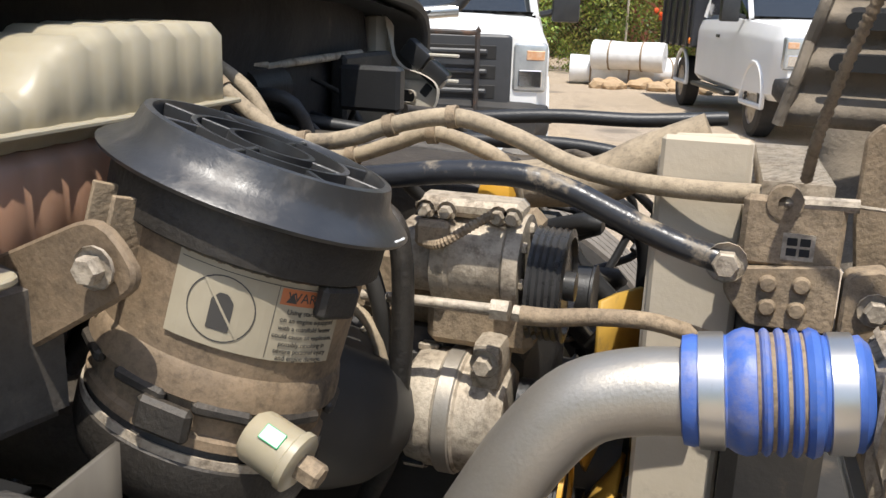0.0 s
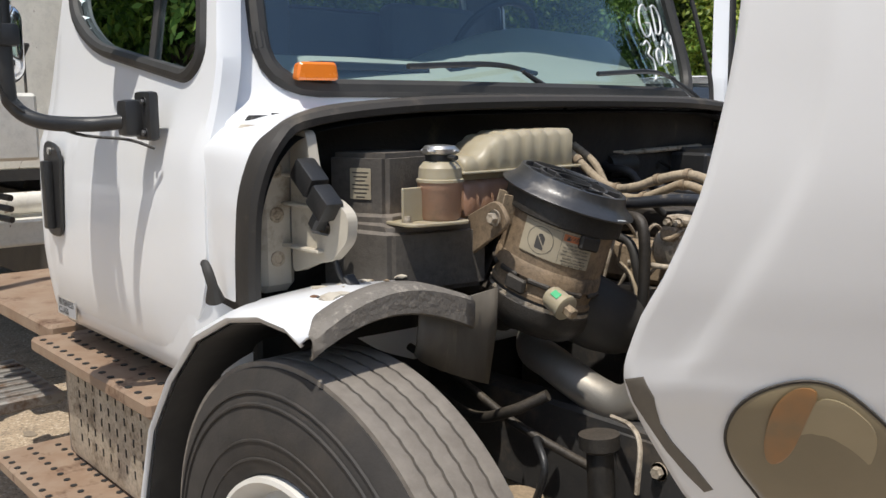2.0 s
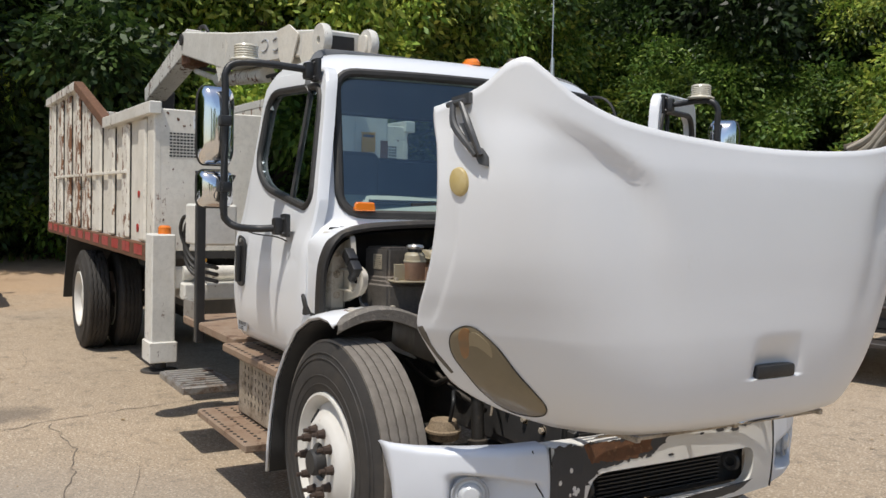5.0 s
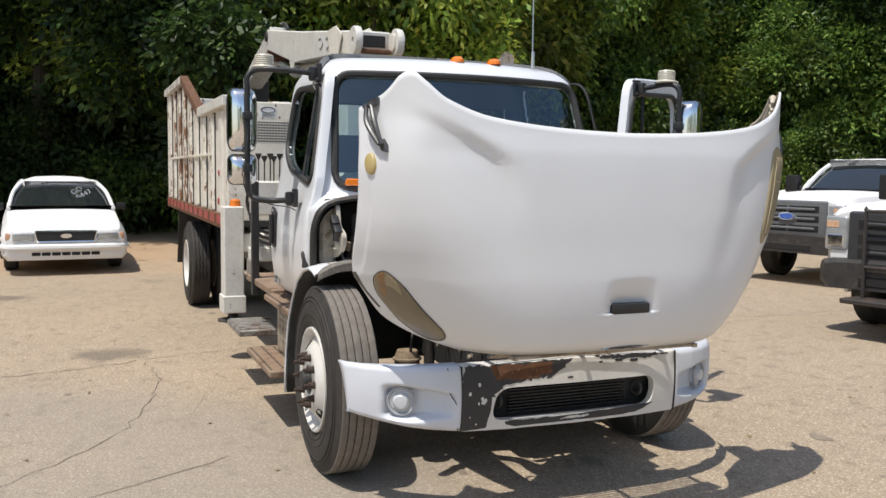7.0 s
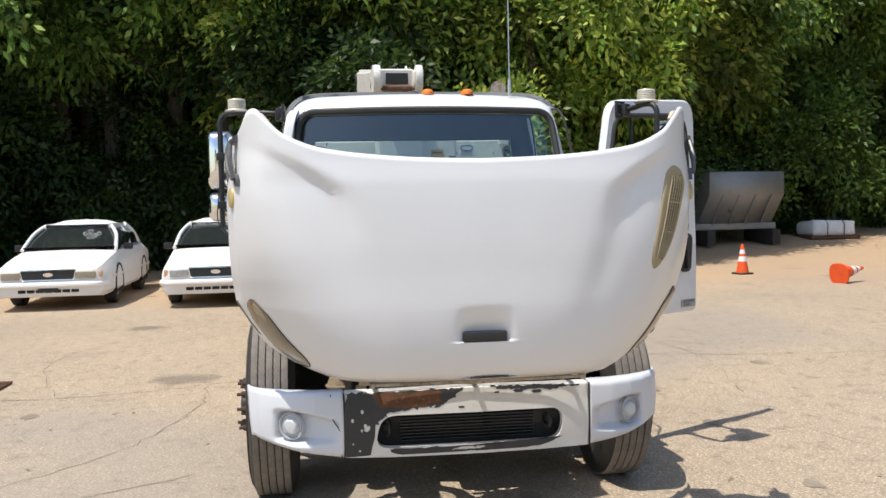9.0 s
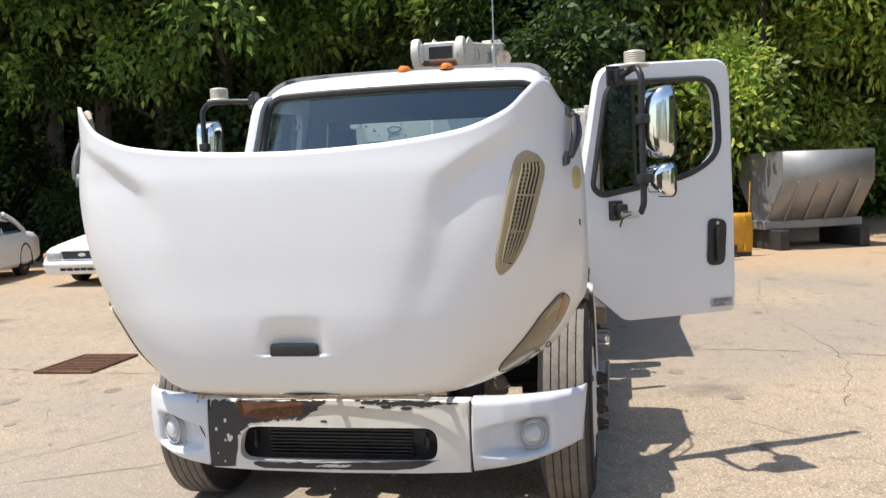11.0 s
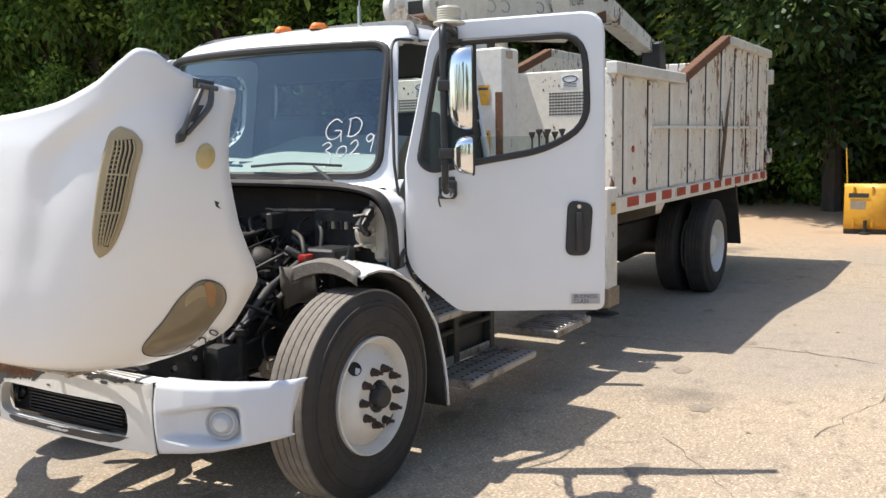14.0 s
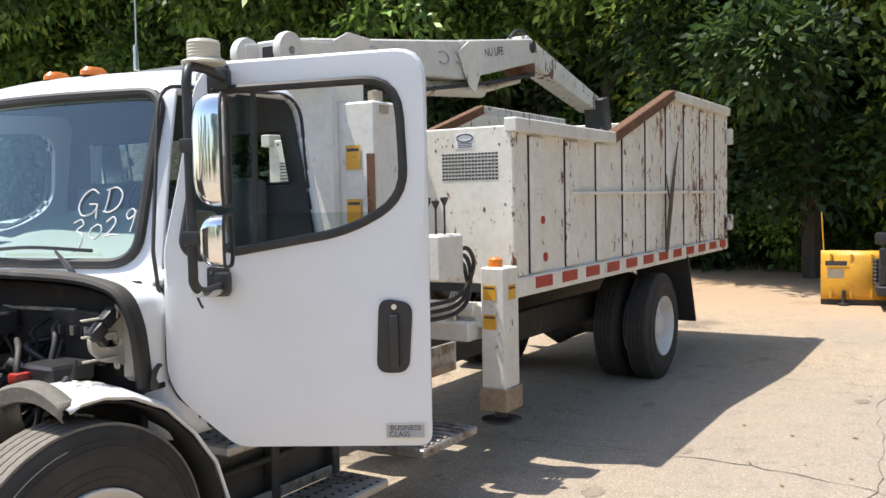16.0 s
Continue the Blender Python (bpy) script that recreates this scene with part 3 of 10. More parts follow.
def cut(ob, *cutters):
    """Takes the shapes (bmeshes) out of the mesh of ob for good."""
    tools = []
    for c in cutters:
        me = bpy.data.meshes.new("cut")
        c.to_mesh(me)
        c.free()
        t = bpy.data.objects.new("cut", me)
        scene.collection.objects.link(t)
        mod = ob.modifiers.new("b", 'BOOLEAN')
        mod.object, mod.operation, mod.solver = t, 'DIFFERENCE', 'EXACT'
        tools.append(t)
    bpy.context.view_layer.update()
    me = bpy.data.meshes.new_from_object(ob.evaluated_get(bpy.context.evaluated_depsgraph_get()))
    old = ob.data
    ob.modifiers.clear()
    ob.data = me
    bpy.data.meshes.remove(old)
    for t in tools:
        bpy.data.objects.remove(t)
    for p in ob.data.polygons:
        p.use_smooth = True
    ob.data.set_sharp_from_angle(angle=radians(30))
    return ob


def lerp(v, xs, ys):
    return float(np.interp(v, xs, ys))


def smooth(v, xs, ys):
    """A smooth curve through the table that does not overshoot."""
    n = len(xs)
    d = [(ys[i + 1] - ys[i]) / (xs[i + 1] - xs[i]) for i in range(n - 1)]
    t = [d[0]] + [0.0 if d[i - 1] * d[i] <= 0 else 2 / (1 / d[i - 1] + 1 / d[i]) for i in range(1, n - 1)] + [d[-1]]
    if v <= xs[0]:
        return ys[0] + (v - xs[0]) * t[0]
    if v >= xs[-1]:
        return ys[-1] + (v - xs[-1]) * t[-1]
    i = max(j for j in range(n - 1) if xs[j] <= v)
    h = xs[i + 1] - xs[i]
    u = (v - xs[i]) / h
    return (ys[i] * (1 + 2 * u) * (1 - u) ** 2 + t[i] * h * u * (1 - u) ** 2 + ys[i + 1] * u * u * (3 - 2 * u) + t[i + 1] * h * u * u * (u - 1))


def inside(p, poly):
    c = False
    for (x0, y0), (x1, y1) in zip(poly, poly[1:] + poly[:1]):
        if (y0 > p[1]) != (y1 > p[1]) and p[0] < x0 + (p[1] - y0) / (y1 - y0) * (x1 - x0):
            c = not c
    return c


def around(outline, hole, fr=(0, 0.15, 0.3, 0.45, 0.6, 0.75, 0.9, 1.0), m=96):
    """Rings of plane points that lead from a hole to an outline round it."""
    c = Vector((sum(p[0] for p in hole) / len(hole), sum(p[1] for p in hole) / len(hole)))

    def along(poly, ang):
        d = Vector((math.cos(ang), math.sin(ang)))
        best = 0
        for i in range(len(poly)):
            p, q = Vector(poly[i]) - c, Vector(poly[(i + 1) % len(poly)]) - c
            e = q - p
            den = d.x * e.y - d.y * e.x
            if abs(den) > 1e-9:
                t, s = (p.x * e.y - p.y * e.x) / den, (p.x * d.y - p.y * d.x) / den
                if t > 0 and -1e-6 <= s <= 1 + 1e-6:
                    best = max(best, t)
        return c + d * best
    angs = sorted({2 * math.pi * i / m for i in range(m)} | {math.atan2(p[1] - c.y, p[0] - c.x) % (2 * math.pi) for p in list(outline) + list(hole)})
    inn, out = [along(hole, a) for a in angs], [along(outline, a) for a in angs]
    return [[p + (q - p) * f for p, q in zip(inn, out)] for f in fr]


def bolt(r=0.012, h=0.01, m=None, bm=None):
    own = lathe([(0, 0), (r * 1.5, 0), (r * 1.5, h * 0.3)], 12)
    own = lathe([(r, h * 0.3), (r, h * 1.2), (r * 0.85, h * 1.4), (0, h * 1.4)], 6, bm=own)
    if m is not None:
        own.transform(m)
    return join(bm, own)


def writing(text, size, mat, parent, m, name="lettering", depth=0.0006, thin=0.0):
    """Letters in the built-in font, turned into a mesh."""
    cu = bpy.data.curves.new("t", 'FONT')
    cu.body, cu.size, cu.extrude, cu.align_x, cu.align_y = text, size, depth, 'CENTER', 'CENTER'
    cu.offset = -thin
    tmp = bpy.data.objects.new("t", cu)
    scene.collection.objects.link(tmp)
    bpy.context.view_layer.update()
    me = bpy.data.meshes.new_from_object(tmp.evaluated_get(bpy.context.evaluated_depsgraph_get()))
    bpy.data.objects.remove(tmp)
    bpy.data.curves.remove(cu)
    me.materials.clear()
    me.materials.append(M[mat])
    ob = new(name, me)
    ob.parent, ob.matrix_basis = parent, m
    return ob


def facing(origin, right, up):
    """A pose whose x runs along right and whose y runs along up."""
    r = Vector(right).normalized()
    u = Vector(up)
    u = (u - r * u.dot(r)).normalized()
    w = r.cross(u)
    return Matrix.Translation(origin) @ Matrix((r, u, w)).transposed().to_4x4()

# ---- the truck: front axle at x = 0, forwards is +x, its left side +y ----
truck = tagged(empty("dump_truck"), "white grapple dump truck with hood tipped open on cracked asphalt", "truck")
SIDES = (1, -1)


# cab shell: rings of a plan at rising heights
def cab_ring(w, xf, xc, xr, r=0.10, n=6, bow=12):
    half = [(xr, 0), (xr, w * 0.5), (xr, w - r)]
    half += [(xr + r - r * math.cos(radians(90 * k / n)), w - r + r * math.sin(radians(90 * k / n))) for k in range(1, n + 1)]
    half += [(xr + (xc - xr) * k / 6, w) for k in range(1, 6)]
    rc = 0.16
    half += [(xc - rc + rc * math.sin(radians(80 * k / n)), w - rc + rc * math.cos(radians(80 * k / n))) for k in range(0, n + 1)]
    y1, x1 = half[-1][1], half[-1][0]
    half += [(xf + (x1 - xf) * (abs(k / bow)) ** 2, y1 * k / bow) for k in range(bow - 1, -1, -1)]
    return half + [(x, -y) for x, y in half[-2:0:-1]]


CAB = [  # z, half width, x at the front's middle, x at its corner, x of the back
    (0.90, 1.07, -0.34, -0.40, -1.58), (0.96, 1.10, -0.33, -0.39, -1.60), (1.20, 1.125, -0.31, -0.36, -1.60), (1.45, 1.12, -0.28, -0.35, -1.60),
    (1.56, 1.09, -0.26, -0.36, -1.60), (1.62, 1.075, -0.28, -0.42, -1.60), (1.80, 1.045, -0.335, -0.475, -1.59), (2.10, 0.995, -0.42, -0.56, -1.57),
    (2.34, 0.955, -0.49, -0.635, -1.55), (2.41, 0.93, -0.53, -0.67, -1.54), (2.47, 0.885, -0.60, -0.74, -1.52), (2.515, 0.80, -0.72, -0.85, -1.46), (2.535, 0.60, -0.86, -0.95, -1.36)]
def side_cut(pts, y0, y1):
    """A block with an outline in x, z that runs from y0 to y1."""
    return slab(pts, y1 - y0, m=Matrix.Translation((0, y1, 0)) @ Matrix.Rotation(radians(90), 4, 'X'))


# window outlines: on the windscreen (y, z), on the doors (x, z)
WS = round_corners([(-0.94, 1.645), (0.94, 1.645), (0.875, 2.385), (-0.875, 2.385)], [0.13, 0.13, 0.11, 0.11], 6)
DOOR = round_corners([(-1.49, 0.90), (-0.70, 0.90), (-0.42, 1.14), (-0.42, 1.70), (-0.58, 2.40), (-1.49, 2.44)], [0.05, 0.05, 0.12, 0.03, 0.12, 0.12], 5)
DWIN = round_corners([(-1.40, 1.90), (-1.18, 1.77), (-0.56, 1.67), (-0.50, 1.72), (-0.62, 2.30), (-1.38, 2.33)], [0.12, 0.25, 0.05, 0.08, 0.10, 0.14], 5)
RWIN = round_corners([(-0.82, 1.98), (0.82, 1.98), (0.81, 2.27), (-0.81, 2.27)], 0.06, 5)


def subdivided(ring, step=0.05):
    out = []
    for p, q in zip(ring, ring[1:] + ring[:1]):
        n = max(1, int(math.hypot(q[0] - p[0], q[1] - p[1]) / step))
        out += [(p[0] + (q[0] - p[0]) * k / n, p[1] + (q[1] - p[1]) * k / n) for k in range(n)]
    return out


WS = subdivided([tuple(p) for p in WS])
CABZ = [c[0] for c in CAB]
levels = list(np.arange(0.90, 2.43, 0.018)) + [2.44, 2.455, 2.47, 2.485, 2.50, 2.515, 2.525, 2.532, 2.535]


def dense(ring, step=0.018):
    """The same ring cut into short runs, the same number at every height."""
    out = []
    for i, p in enumerate(ring):
        q = ring[(i + 1) % len(ring)]
        out += [(p[0] + (q[0] - p[0]) * t / 4, p[1] + (q[1] - p[1]) * t / 4) for t in range(4)]
    return out


bm = grid([[(x, y, z) for x, y in dense(cab_ring(*(smooth(z, CABZ, [c[k] for c in CAB]) for k in (1, 2, 3, 4)), bow=30))] for z in levels] + [[(-1.1 + (x + 1.1) * f, y * f, 2.535 + 0.012 * (1 - f)) for x, y in dense(cab_ring(*CAB[-1][1:], bow=30))] for f in (0.8, 0.5, 0.2, 0.01)], closed=True)
bmesh.ops.recalc_face_normals(bm, faces=bm.faces)
gone = []
for f in bm.faces:
    c = f.calc_center_median()
    if len(f.verts) > 4:
        continue
    if f.normal.x > 0.35 and c.x > -0.80 and inside((c.y, c.z), WS):
        gone.append(f)
    elif abs(f.normal.y) > 0.7 and inside((c.x, c.z), DOOR if c.y > 0 else DWIN):
        gone.append(f)
    elif f.normal.x < -0.7 and inside((c.y, c.z), RWIN):
        gone.append(f)
bmesh.ops.delete(bm, geom=gone, context='FACES')
cab = part("cab", bm, ["white", "interior"], truck, "glossy white cab with dark rubber window seals")
sm = cab.modifiers.new("t", 'SOLIDIFY')
sm.thickness, sm.offset, sm.material_offset = 0.035, -1, 1


def on_cab(a, z, front=True, off=0.0):
    """A place on the cab's skin: on its front by y, else on its side by x."""
    w, xf, xc, xr = (smooth(z, CABZ, [c[k] for c in CAB]) for k in (1, 2, 3, 4))
    if not front:
        return w + off
    y1 = w - 0.16 + 0.16 * math.cos(radians(80))
    x1 = xc - 0.16 + 0.16 * math.sin(radians(80))
    if abs(a) <= y1:
        return xf + (x1 - xf) * (abs(a) / y1) ** 2 + off
    c = min(1.0, (abs(a) - w + 0.16) / 0.16)
    return xc - 0.16 + 0.16 * math.sqrt(max(0, 1 - c * c)) + off


def loop_tube(pts, r, n=8):
    return tube(list(pts) + [pts[0], pts[1]], r, n=n, steps=1, caps=False, straight=True)


windscreen = part("windscreen", loop_tube([(on_cab(y, z, off=0.004), y, z) for y, z in WS], 0.024), "rubber", truck, "wide tinted windscreen in a black rubber seal")


def pane_bm(outline, place, rings=5):
    c = Vector((sum(p[0] for p in outline) / len(outline), sum(p[1] for p in outline) / len(outline)))
    rows = []
    for k in range(rings + 1):
        s = k / rings
        rows.append([place(*(c + (Vector(p) - c) * max(s, 0.002))) for p in outline])
    return grid(rows, closed=True)


def half_width(z):
    ys_ = [p[0] + (q[0] - p[0]) * (z - p[1]) / (q[1] - p[1]) for p, q in zip(WS, WS[1:] + WS[:1]) if (p[1] - z) * (q[1] - z) <= 0 and p[1] != q[1]]
    return max(ys_) if ys_ else 0.8


rows = []
for k in range(33):
    z = 1.6455 + 0.739 * k / 32
    hw_ = half_width(z)
    # one even sheet: a straight slope, bowed a little across
    xm, xe_ = lerp(z, [1.645, 2.385], [on_cab(0, 1.645), on_cab(0, 2.385)]), lerp(z, [1.645, 2.385], [on_cab(0.86, 1.645), on_cab(0.86, 2.385)])
    rows.append([(xm + (xe_ - xm) * (abs(u) * hw_ / 0.86) ** 2 - 0.012, u * hw_, z) for u in np.linspace(-1, 1, 33)])
pane = part("pane", grid(rows), "ws_glass", windscreen, smooth=180)
pane.visible_shadow = False
rear_window = part("rear_window", loop_tube([(lerp(z, [1.6, 2.34], [-1.605, -1.555]), y, z) for y, z in RWIN], 0.018), "rubber", truck)
pane = part("pane", pane_bm(RWIN, lambda y, z: (lerp(z, [1.6, 2.34], [-1.595, -1.545]), y, z), 1), "side_glass", rear_window)
pane.visible_shadow = False


part("door_weatherstrip", loop_tube([(x, on_cab(x, z, False) - 0.006, z) for x, z in DOOR], 0.009, 6), "rubber", truck)


# the lot number, drawn by hand with a thin marker: strokes of each sign in a unit cell
STROKES = {"G": [[(0.85, 0.85), (0.5, 1.0), (0.12, 0.75), (0.0, 0.35), (0.25, 0.02), (0.7, 0.1), (0.88, 0.42), (0.5, 0.45)], [(0.86, 0.45), (0.92, 0.1), (0.95, -0.1)]], "D": [[(0.1, 0.95), (0.12, 0.5), (0.08, 0.0)], [(-0.05, 0.9), (0.5, 1.0), (0.9, 0.7), (0.8, 0.25), (0.4, 0.0), (0.0, 0.02)]],
           "3": [[(0.0, 0.85), (0.4, 1.0), (0.65, 0.8), (0.3, 0.55), (0.65, 0.4), (0.75, 0.1), (0.55, -0.25), (0.3, -0.3)]], "0": [[(0.5, 0.75), (0.15, 0.55), (0.1, 0.2), (0.45, 0.02), (0.8, 0.3), (0.75, 0.65), (0.5, 0.75)]],
           "2": [[(0.05, 0.7), (0.4, 0.95), (0.65, 0.7), (0.4, 0.3), (0.05, 0.02), (0.45, 0.1), (0.9, 0.08)]], "9": [[(0.7, 0.8), (0.4, 1.0), (0.1, 0.8), (0.3, 0.55), (0.65, 0.75), (0.7, 0.9), (0.66, 0.4), (0.6, 0.0)]]}
for ch, y0, z0, w, h in (("G", 0.585, 1.845, 0.105, 0.115), ("D", 0.715, 1.862, 0.085, 0.105), ("3", 0.575, 1.725, 0.085, 0.105), ("0", 0.665, 1.745, 0.075, 0.085), ("2", 0.74, 1.755, 0.075, 0.09), ("9", 0.825, 1.775, 0.07, 0.10)):
    lb = None
    for st_ in STROKES[ch]:
        line = spline([(0, y0 + a * w, z0 + c * h) for a, c in st_], 5)
        lb = tube([(on_cab(p[1], p[2], off=-0.008), p[1], p[2]) for p in line], 0.0036, 5, straight=True, bm=lb)
    part("lettering", lb, "chalk", windscreen, "hand-drawn white marker character")

# doors, drawn in their closed place on the left side and turned about the hinge
def side_y(x, z):
    return on_cab(x, z, front=False)


def clipped(poly, axis, v, keep):
    """The part of a plane outline on one side of a line across an axis."""
    out = []
    for p, q in zip(poly, poly[1:] + poly[:1]):
        a, c = (p[axis] - v) * keep, (q[axis] - v) * keep
        if a >= 0:
            out.append(tuple(p))
        if a * c < 0:
            t = a / (a - c)
            out.append((p[0] + (q[0] - p[0]) * t, p[1] + (q[1] - p[1]) * t))
    return out


def make_door(side, opened):
    hx, hy = -0.42, 1.125
    base = empty("door", truck, Matrix.Translation((hx, side * hy, 0)) @ Matrix.Rotation(radians(-side * opened), 4, 'Z'))
    base["label"] = "white driver door swung wide open" if opened else "closed white passenger door"

    def at(x, z, off=0.0):
        if opened:  # the open door has sagged upright on its hinges and stands a little proud
            return (x - hx, side * ((side_y(x, z) - hy) * 0.15 + 0.03 + off), z + 0.055 * max(0.0, min(1.0, (z - 2.0) / 0.44)))
        return (x - hx, side * (side_y(x, z) + off - hy), z)

    def ringed(outline, hole, off, thick):
        rings = around(outline, hole)
        inn, out = rings[0], rings[-1]
        rows = [[at(*p, off - (0.012 if r is out else 0)) for p in r] for r in rings]
        back = [at(*q, off - thick) for q in out]
        rows.append(back)
        inner = [at(*p, off - thick) for p in inn]
        rows.append(inner)
        rows.append(rows[0])
        b = grid(rows, closed=True)
        bmesh.ops.remove_doubles(b, verts=b.verts, dist=1e-5)
        bmesh.ops.recalc_face_normals(b, faces=b.faces)
        return b

    grown = [tuple(Vector(p)) for p in DOOR]
    part("panel", ringed(grown, DWIN, 0.006, 0.06), "white", base)
    part("window_seal", loop_tube([at(x, z, 0.004) for x, z in DWIN], 0.019), "rubber", base)
    for nm, ol in ((("vent_pane", clipped(DWIN, 0, -0.80, 1)), ("window_pane", clipped(clipped(DWIN, 0, -0.80, -1), 1, 1.845, -1))) if opened else (("window_pane", DWIN),)):
        g = part(nm, pane_bm(ol, lambda x, z: at(x, z, -0.012), 2), "side_glass", base, "nearly lowered pane" if opened and nm == "window_pane" else "")
        g.visible_shadow = False
    part("vent_bar", tube([at(-0.80, 1.71, -0.008), at(-0.80, 2.31, -0.008)], 0.013, 6, straight=True), "rubber", base)
    # recessed handle
    m = facing(at(-1.35, 1.352, 0.008), (-side, 0, 0) if side > 0 else (1, 0, 0), (0, 0, 1))
    hb = slab(round_corners([(-0.075, -0.15), (0.055, -0.15), (0.075, 0.13), (-0.06, 0.15)], 0.05, 5), 0.012, bev=0.004)
    handle = part("door_handle", hb, "black", base, "black pull handle in a dark oval dish", at=m)
    part("grip", box(-0.018, 0.018, -0.125, 0.085, 0.012, 0.04, 0.008, seg=2), "black", handle)
    part("lock", lathe([(0.011, 0.012), (0.011, 0.018), (0, 0.018)], 12, Matrix.Translation((0, 0.115, 0))), "clamp", handle)
    # badge of two lines
    m = facing(at(-1.385, 0.965, 0.009), (-1, 0, 0) if side > 0 else (1, 0, 0), (0, 0, 1))
    badge = part("badge", slab(rounded(-0.08, 0.08, -0.03, 0.03, 0.004), 0.003), "clamp", base, "small metal badge with dark lettering", at=m)
    part("badge_field", box(-0.076, 0.076, -0.026, 0.026, 0.003, 0.0036, 0.0), "fog_ring", badge)
    writing("BUSINESS", 0.030, "black", badge, Matrix.Translation((0, 0.013, 0.004)))
    writing("CLASS", 0.030, "black", badge, Matrix.Translation((-0.024, -0.013, 0.004)))
    # mirrors on a bent black tube
    mx, my = (-0.65, 1.48) if opened else (-0.783, 1.42)
    bx, bz = (-0.672, -0.69)

    def mp(x, y, z):
        return (x - hx, side * (y - hy), z)
    top_y = 1.14 if opened else 0.985
    arm = [mp(bz, top_y, 2.375), mp(bz - 0.004, top_y + 0.10, 2.385), mp((bz + mx) / 2, my - 0.13, 2.395), mp(mx, my - 0.04, 2.385), mp(mx, my, 2.335), mp(mx, my, 2.25), mp(mx, my, 1.95), mp(mx, my, 1.66), mp(mx + 0.002, my - 0.012, 1.60), mp(mx * 0.7 + bx * 0.3, my - 0.06, 1.565), mp((bx + mx) / 2, my - 0.16, 1.557), mp(bx, 1.19, 1.563)]
    mirror = part("mirror_arm", tube(arm, 0.0185, 12), "black", base, "black tubular mirror arm")
    for x, y, z, t in ((bz, top_y, 2.375, 1), (bx, 1.145 + 0.02 * bool(opened), 1.572, 0)):
        part("bracket", box(-0.03, 0.03, -0.012, 0.055, -0.045, 0.045, 0.016, m=Matrix.Translation(mp(x, y, z)) @ Matrix.Diagonal((1, side, 1, 1)), seg=2), "black", mirror)
        part("bracket_plate", box(-0.04, 0.05, -0.016, 0.012, -0.065, 0.055, 0.012, m=Matrix.Translation(mp(x + 0.02, y, z + 0.01)) @ Matrix.Diagonal((1, side, 1, 1)), seg=2), "black", mirror)
        for dz in (-0.035, 0.04):
            part("bracket_bolt", bolt(0.007, 0.007, Matrix.Translation(mp(x + 0.045, y + 0.012, z + dz)) @ Matrix.Rotation(radians(-90 * side), 4, 'X')), "latch", mirror)
    for z, h, hw, d in ((2.078, 0.40, 0.092, 0.115), (1.755, 0.19, 0.09, 0.10)):
        k = 12
        rows = []
        for i in range(k + 1):
            s = i / k
            sc = max(0.02, (1 - s ** 3.2)) ** 0.42
            rows.append([(d * s, hw * (0.25 + 0.75 * sc) * sc ** 0.4 * px, (h / 2 - hw * (1 - sc)) * sc ** 0.25 * pz) for px, pz in rounded(-1, 1, -1, 1, 0.42, 7)])
        b = grid(rows, closed=True, caps=True)
        bmesh.ops.recalc_face_normals(b, faces=b.faces)
        shell = part("mirror_housing", b, "chrome", mirror, "chromed mirror shell", smooth=70, at=Matrix.Translation(mp(mx - 0.135, my + 0.012, z)) @ Matrix.Rotation(radians(side * 6), 4, 'Z'))
        part("mirror_rim", loop_tube([(-0.002, hw * px, h / 2 * pz) for px, pz in rounded(-1, 1, -1, 1, 0.42, 6)], 0.006, 6), "rubber", shell)
        part("mirror_clamp", box(-0.05, 0.028, -0.03, 0.03, -0.026, 0.026, 0.010, m=Matrix.Translation(mp(mx, my, z + h * 0.05)), seg=2), "black", mirror)
    if opened:
        part("arm_link", tube([mp(bx + 0.005, 1.19, 1.56), mp(bx + 0.01, 1.28, 1.55), mp(mx, my - 0.03, 1.565)], [0.02, 0.021, 0.02], 12), "clamp", mirror, "bare bright end of the arm")
        part("loose_wire", tube([mp(mx + 0.01, my - 0.12, 1.56), mp(mx + 0.04, my - 0.16, 1.54), mp(mx + 0.04, my - 0.20, 1.50), mp(mx + 0.035, my - 0.21, 1.485)], 0.005, 6), "black", mirror)
    part("mirror_lamp", lathe([(0, 0), (0.08, 0), (0.084, 0.008), (0.078, 0.014), (0.063, 0.017)] + [(0.062 - 0.0025 * (k_ % 2), 0.018 + 0.006 * k_) for k_ in range(11)] + [(0.056, 0.088), (0.03, 0.094), (0, 0.095)], 28, Matrix.Translation(mp(mx - 0.03, my - 0.115, 2.405))), "beacon", mirror, "round grey beacon lamp")
    if side < 0:
        part("loose_cable", tube([mp(mx + 0.02, 1.42, 1.98), mp(mx + 0.05, 1.44, 1.80), mp(mx + 0.03, 1.44, 1.63), mp(-0.74, 1.30, 1.54), mp(-0.66, 1.19, 1.52), mp(-0.60, 1.15, 1.50)], 0.004, 5), "black", mirror)
    return base


door_left = make_door(1, 61)
door_right = make_door(-1, 0)

# roof lamps, horn, aerial
for y in (0.02, 0.30, -0.28):
    if y > -0.1:
        part("roof_marker", lathe([(0.06, 0), (0.058, 0.02), (0.04, 0.04), (0, 0.046)], 20, Matrix.Translation((-0.752, y, 2.51)) @ Matrix.Diagonal((1.25, 0.75, 1, 1))), "orange", truck, "orange roof marker lamp")
horn = tube([(-1.42, 0.60, 2.60), (-1.30, 0.605, 2.605), (-1.21, 0.61, 2.61), (-1.165, 0.612, 2.614)], [0.016, 0.022, 0.036, 0.06], 20, 4)
box(-1.36, -1.31, 0.585, 0.62, 2.50, 2.60, bm=horn)
part("air_horn", horn, "dusty_metal", truck, "grey trumpet air horn")
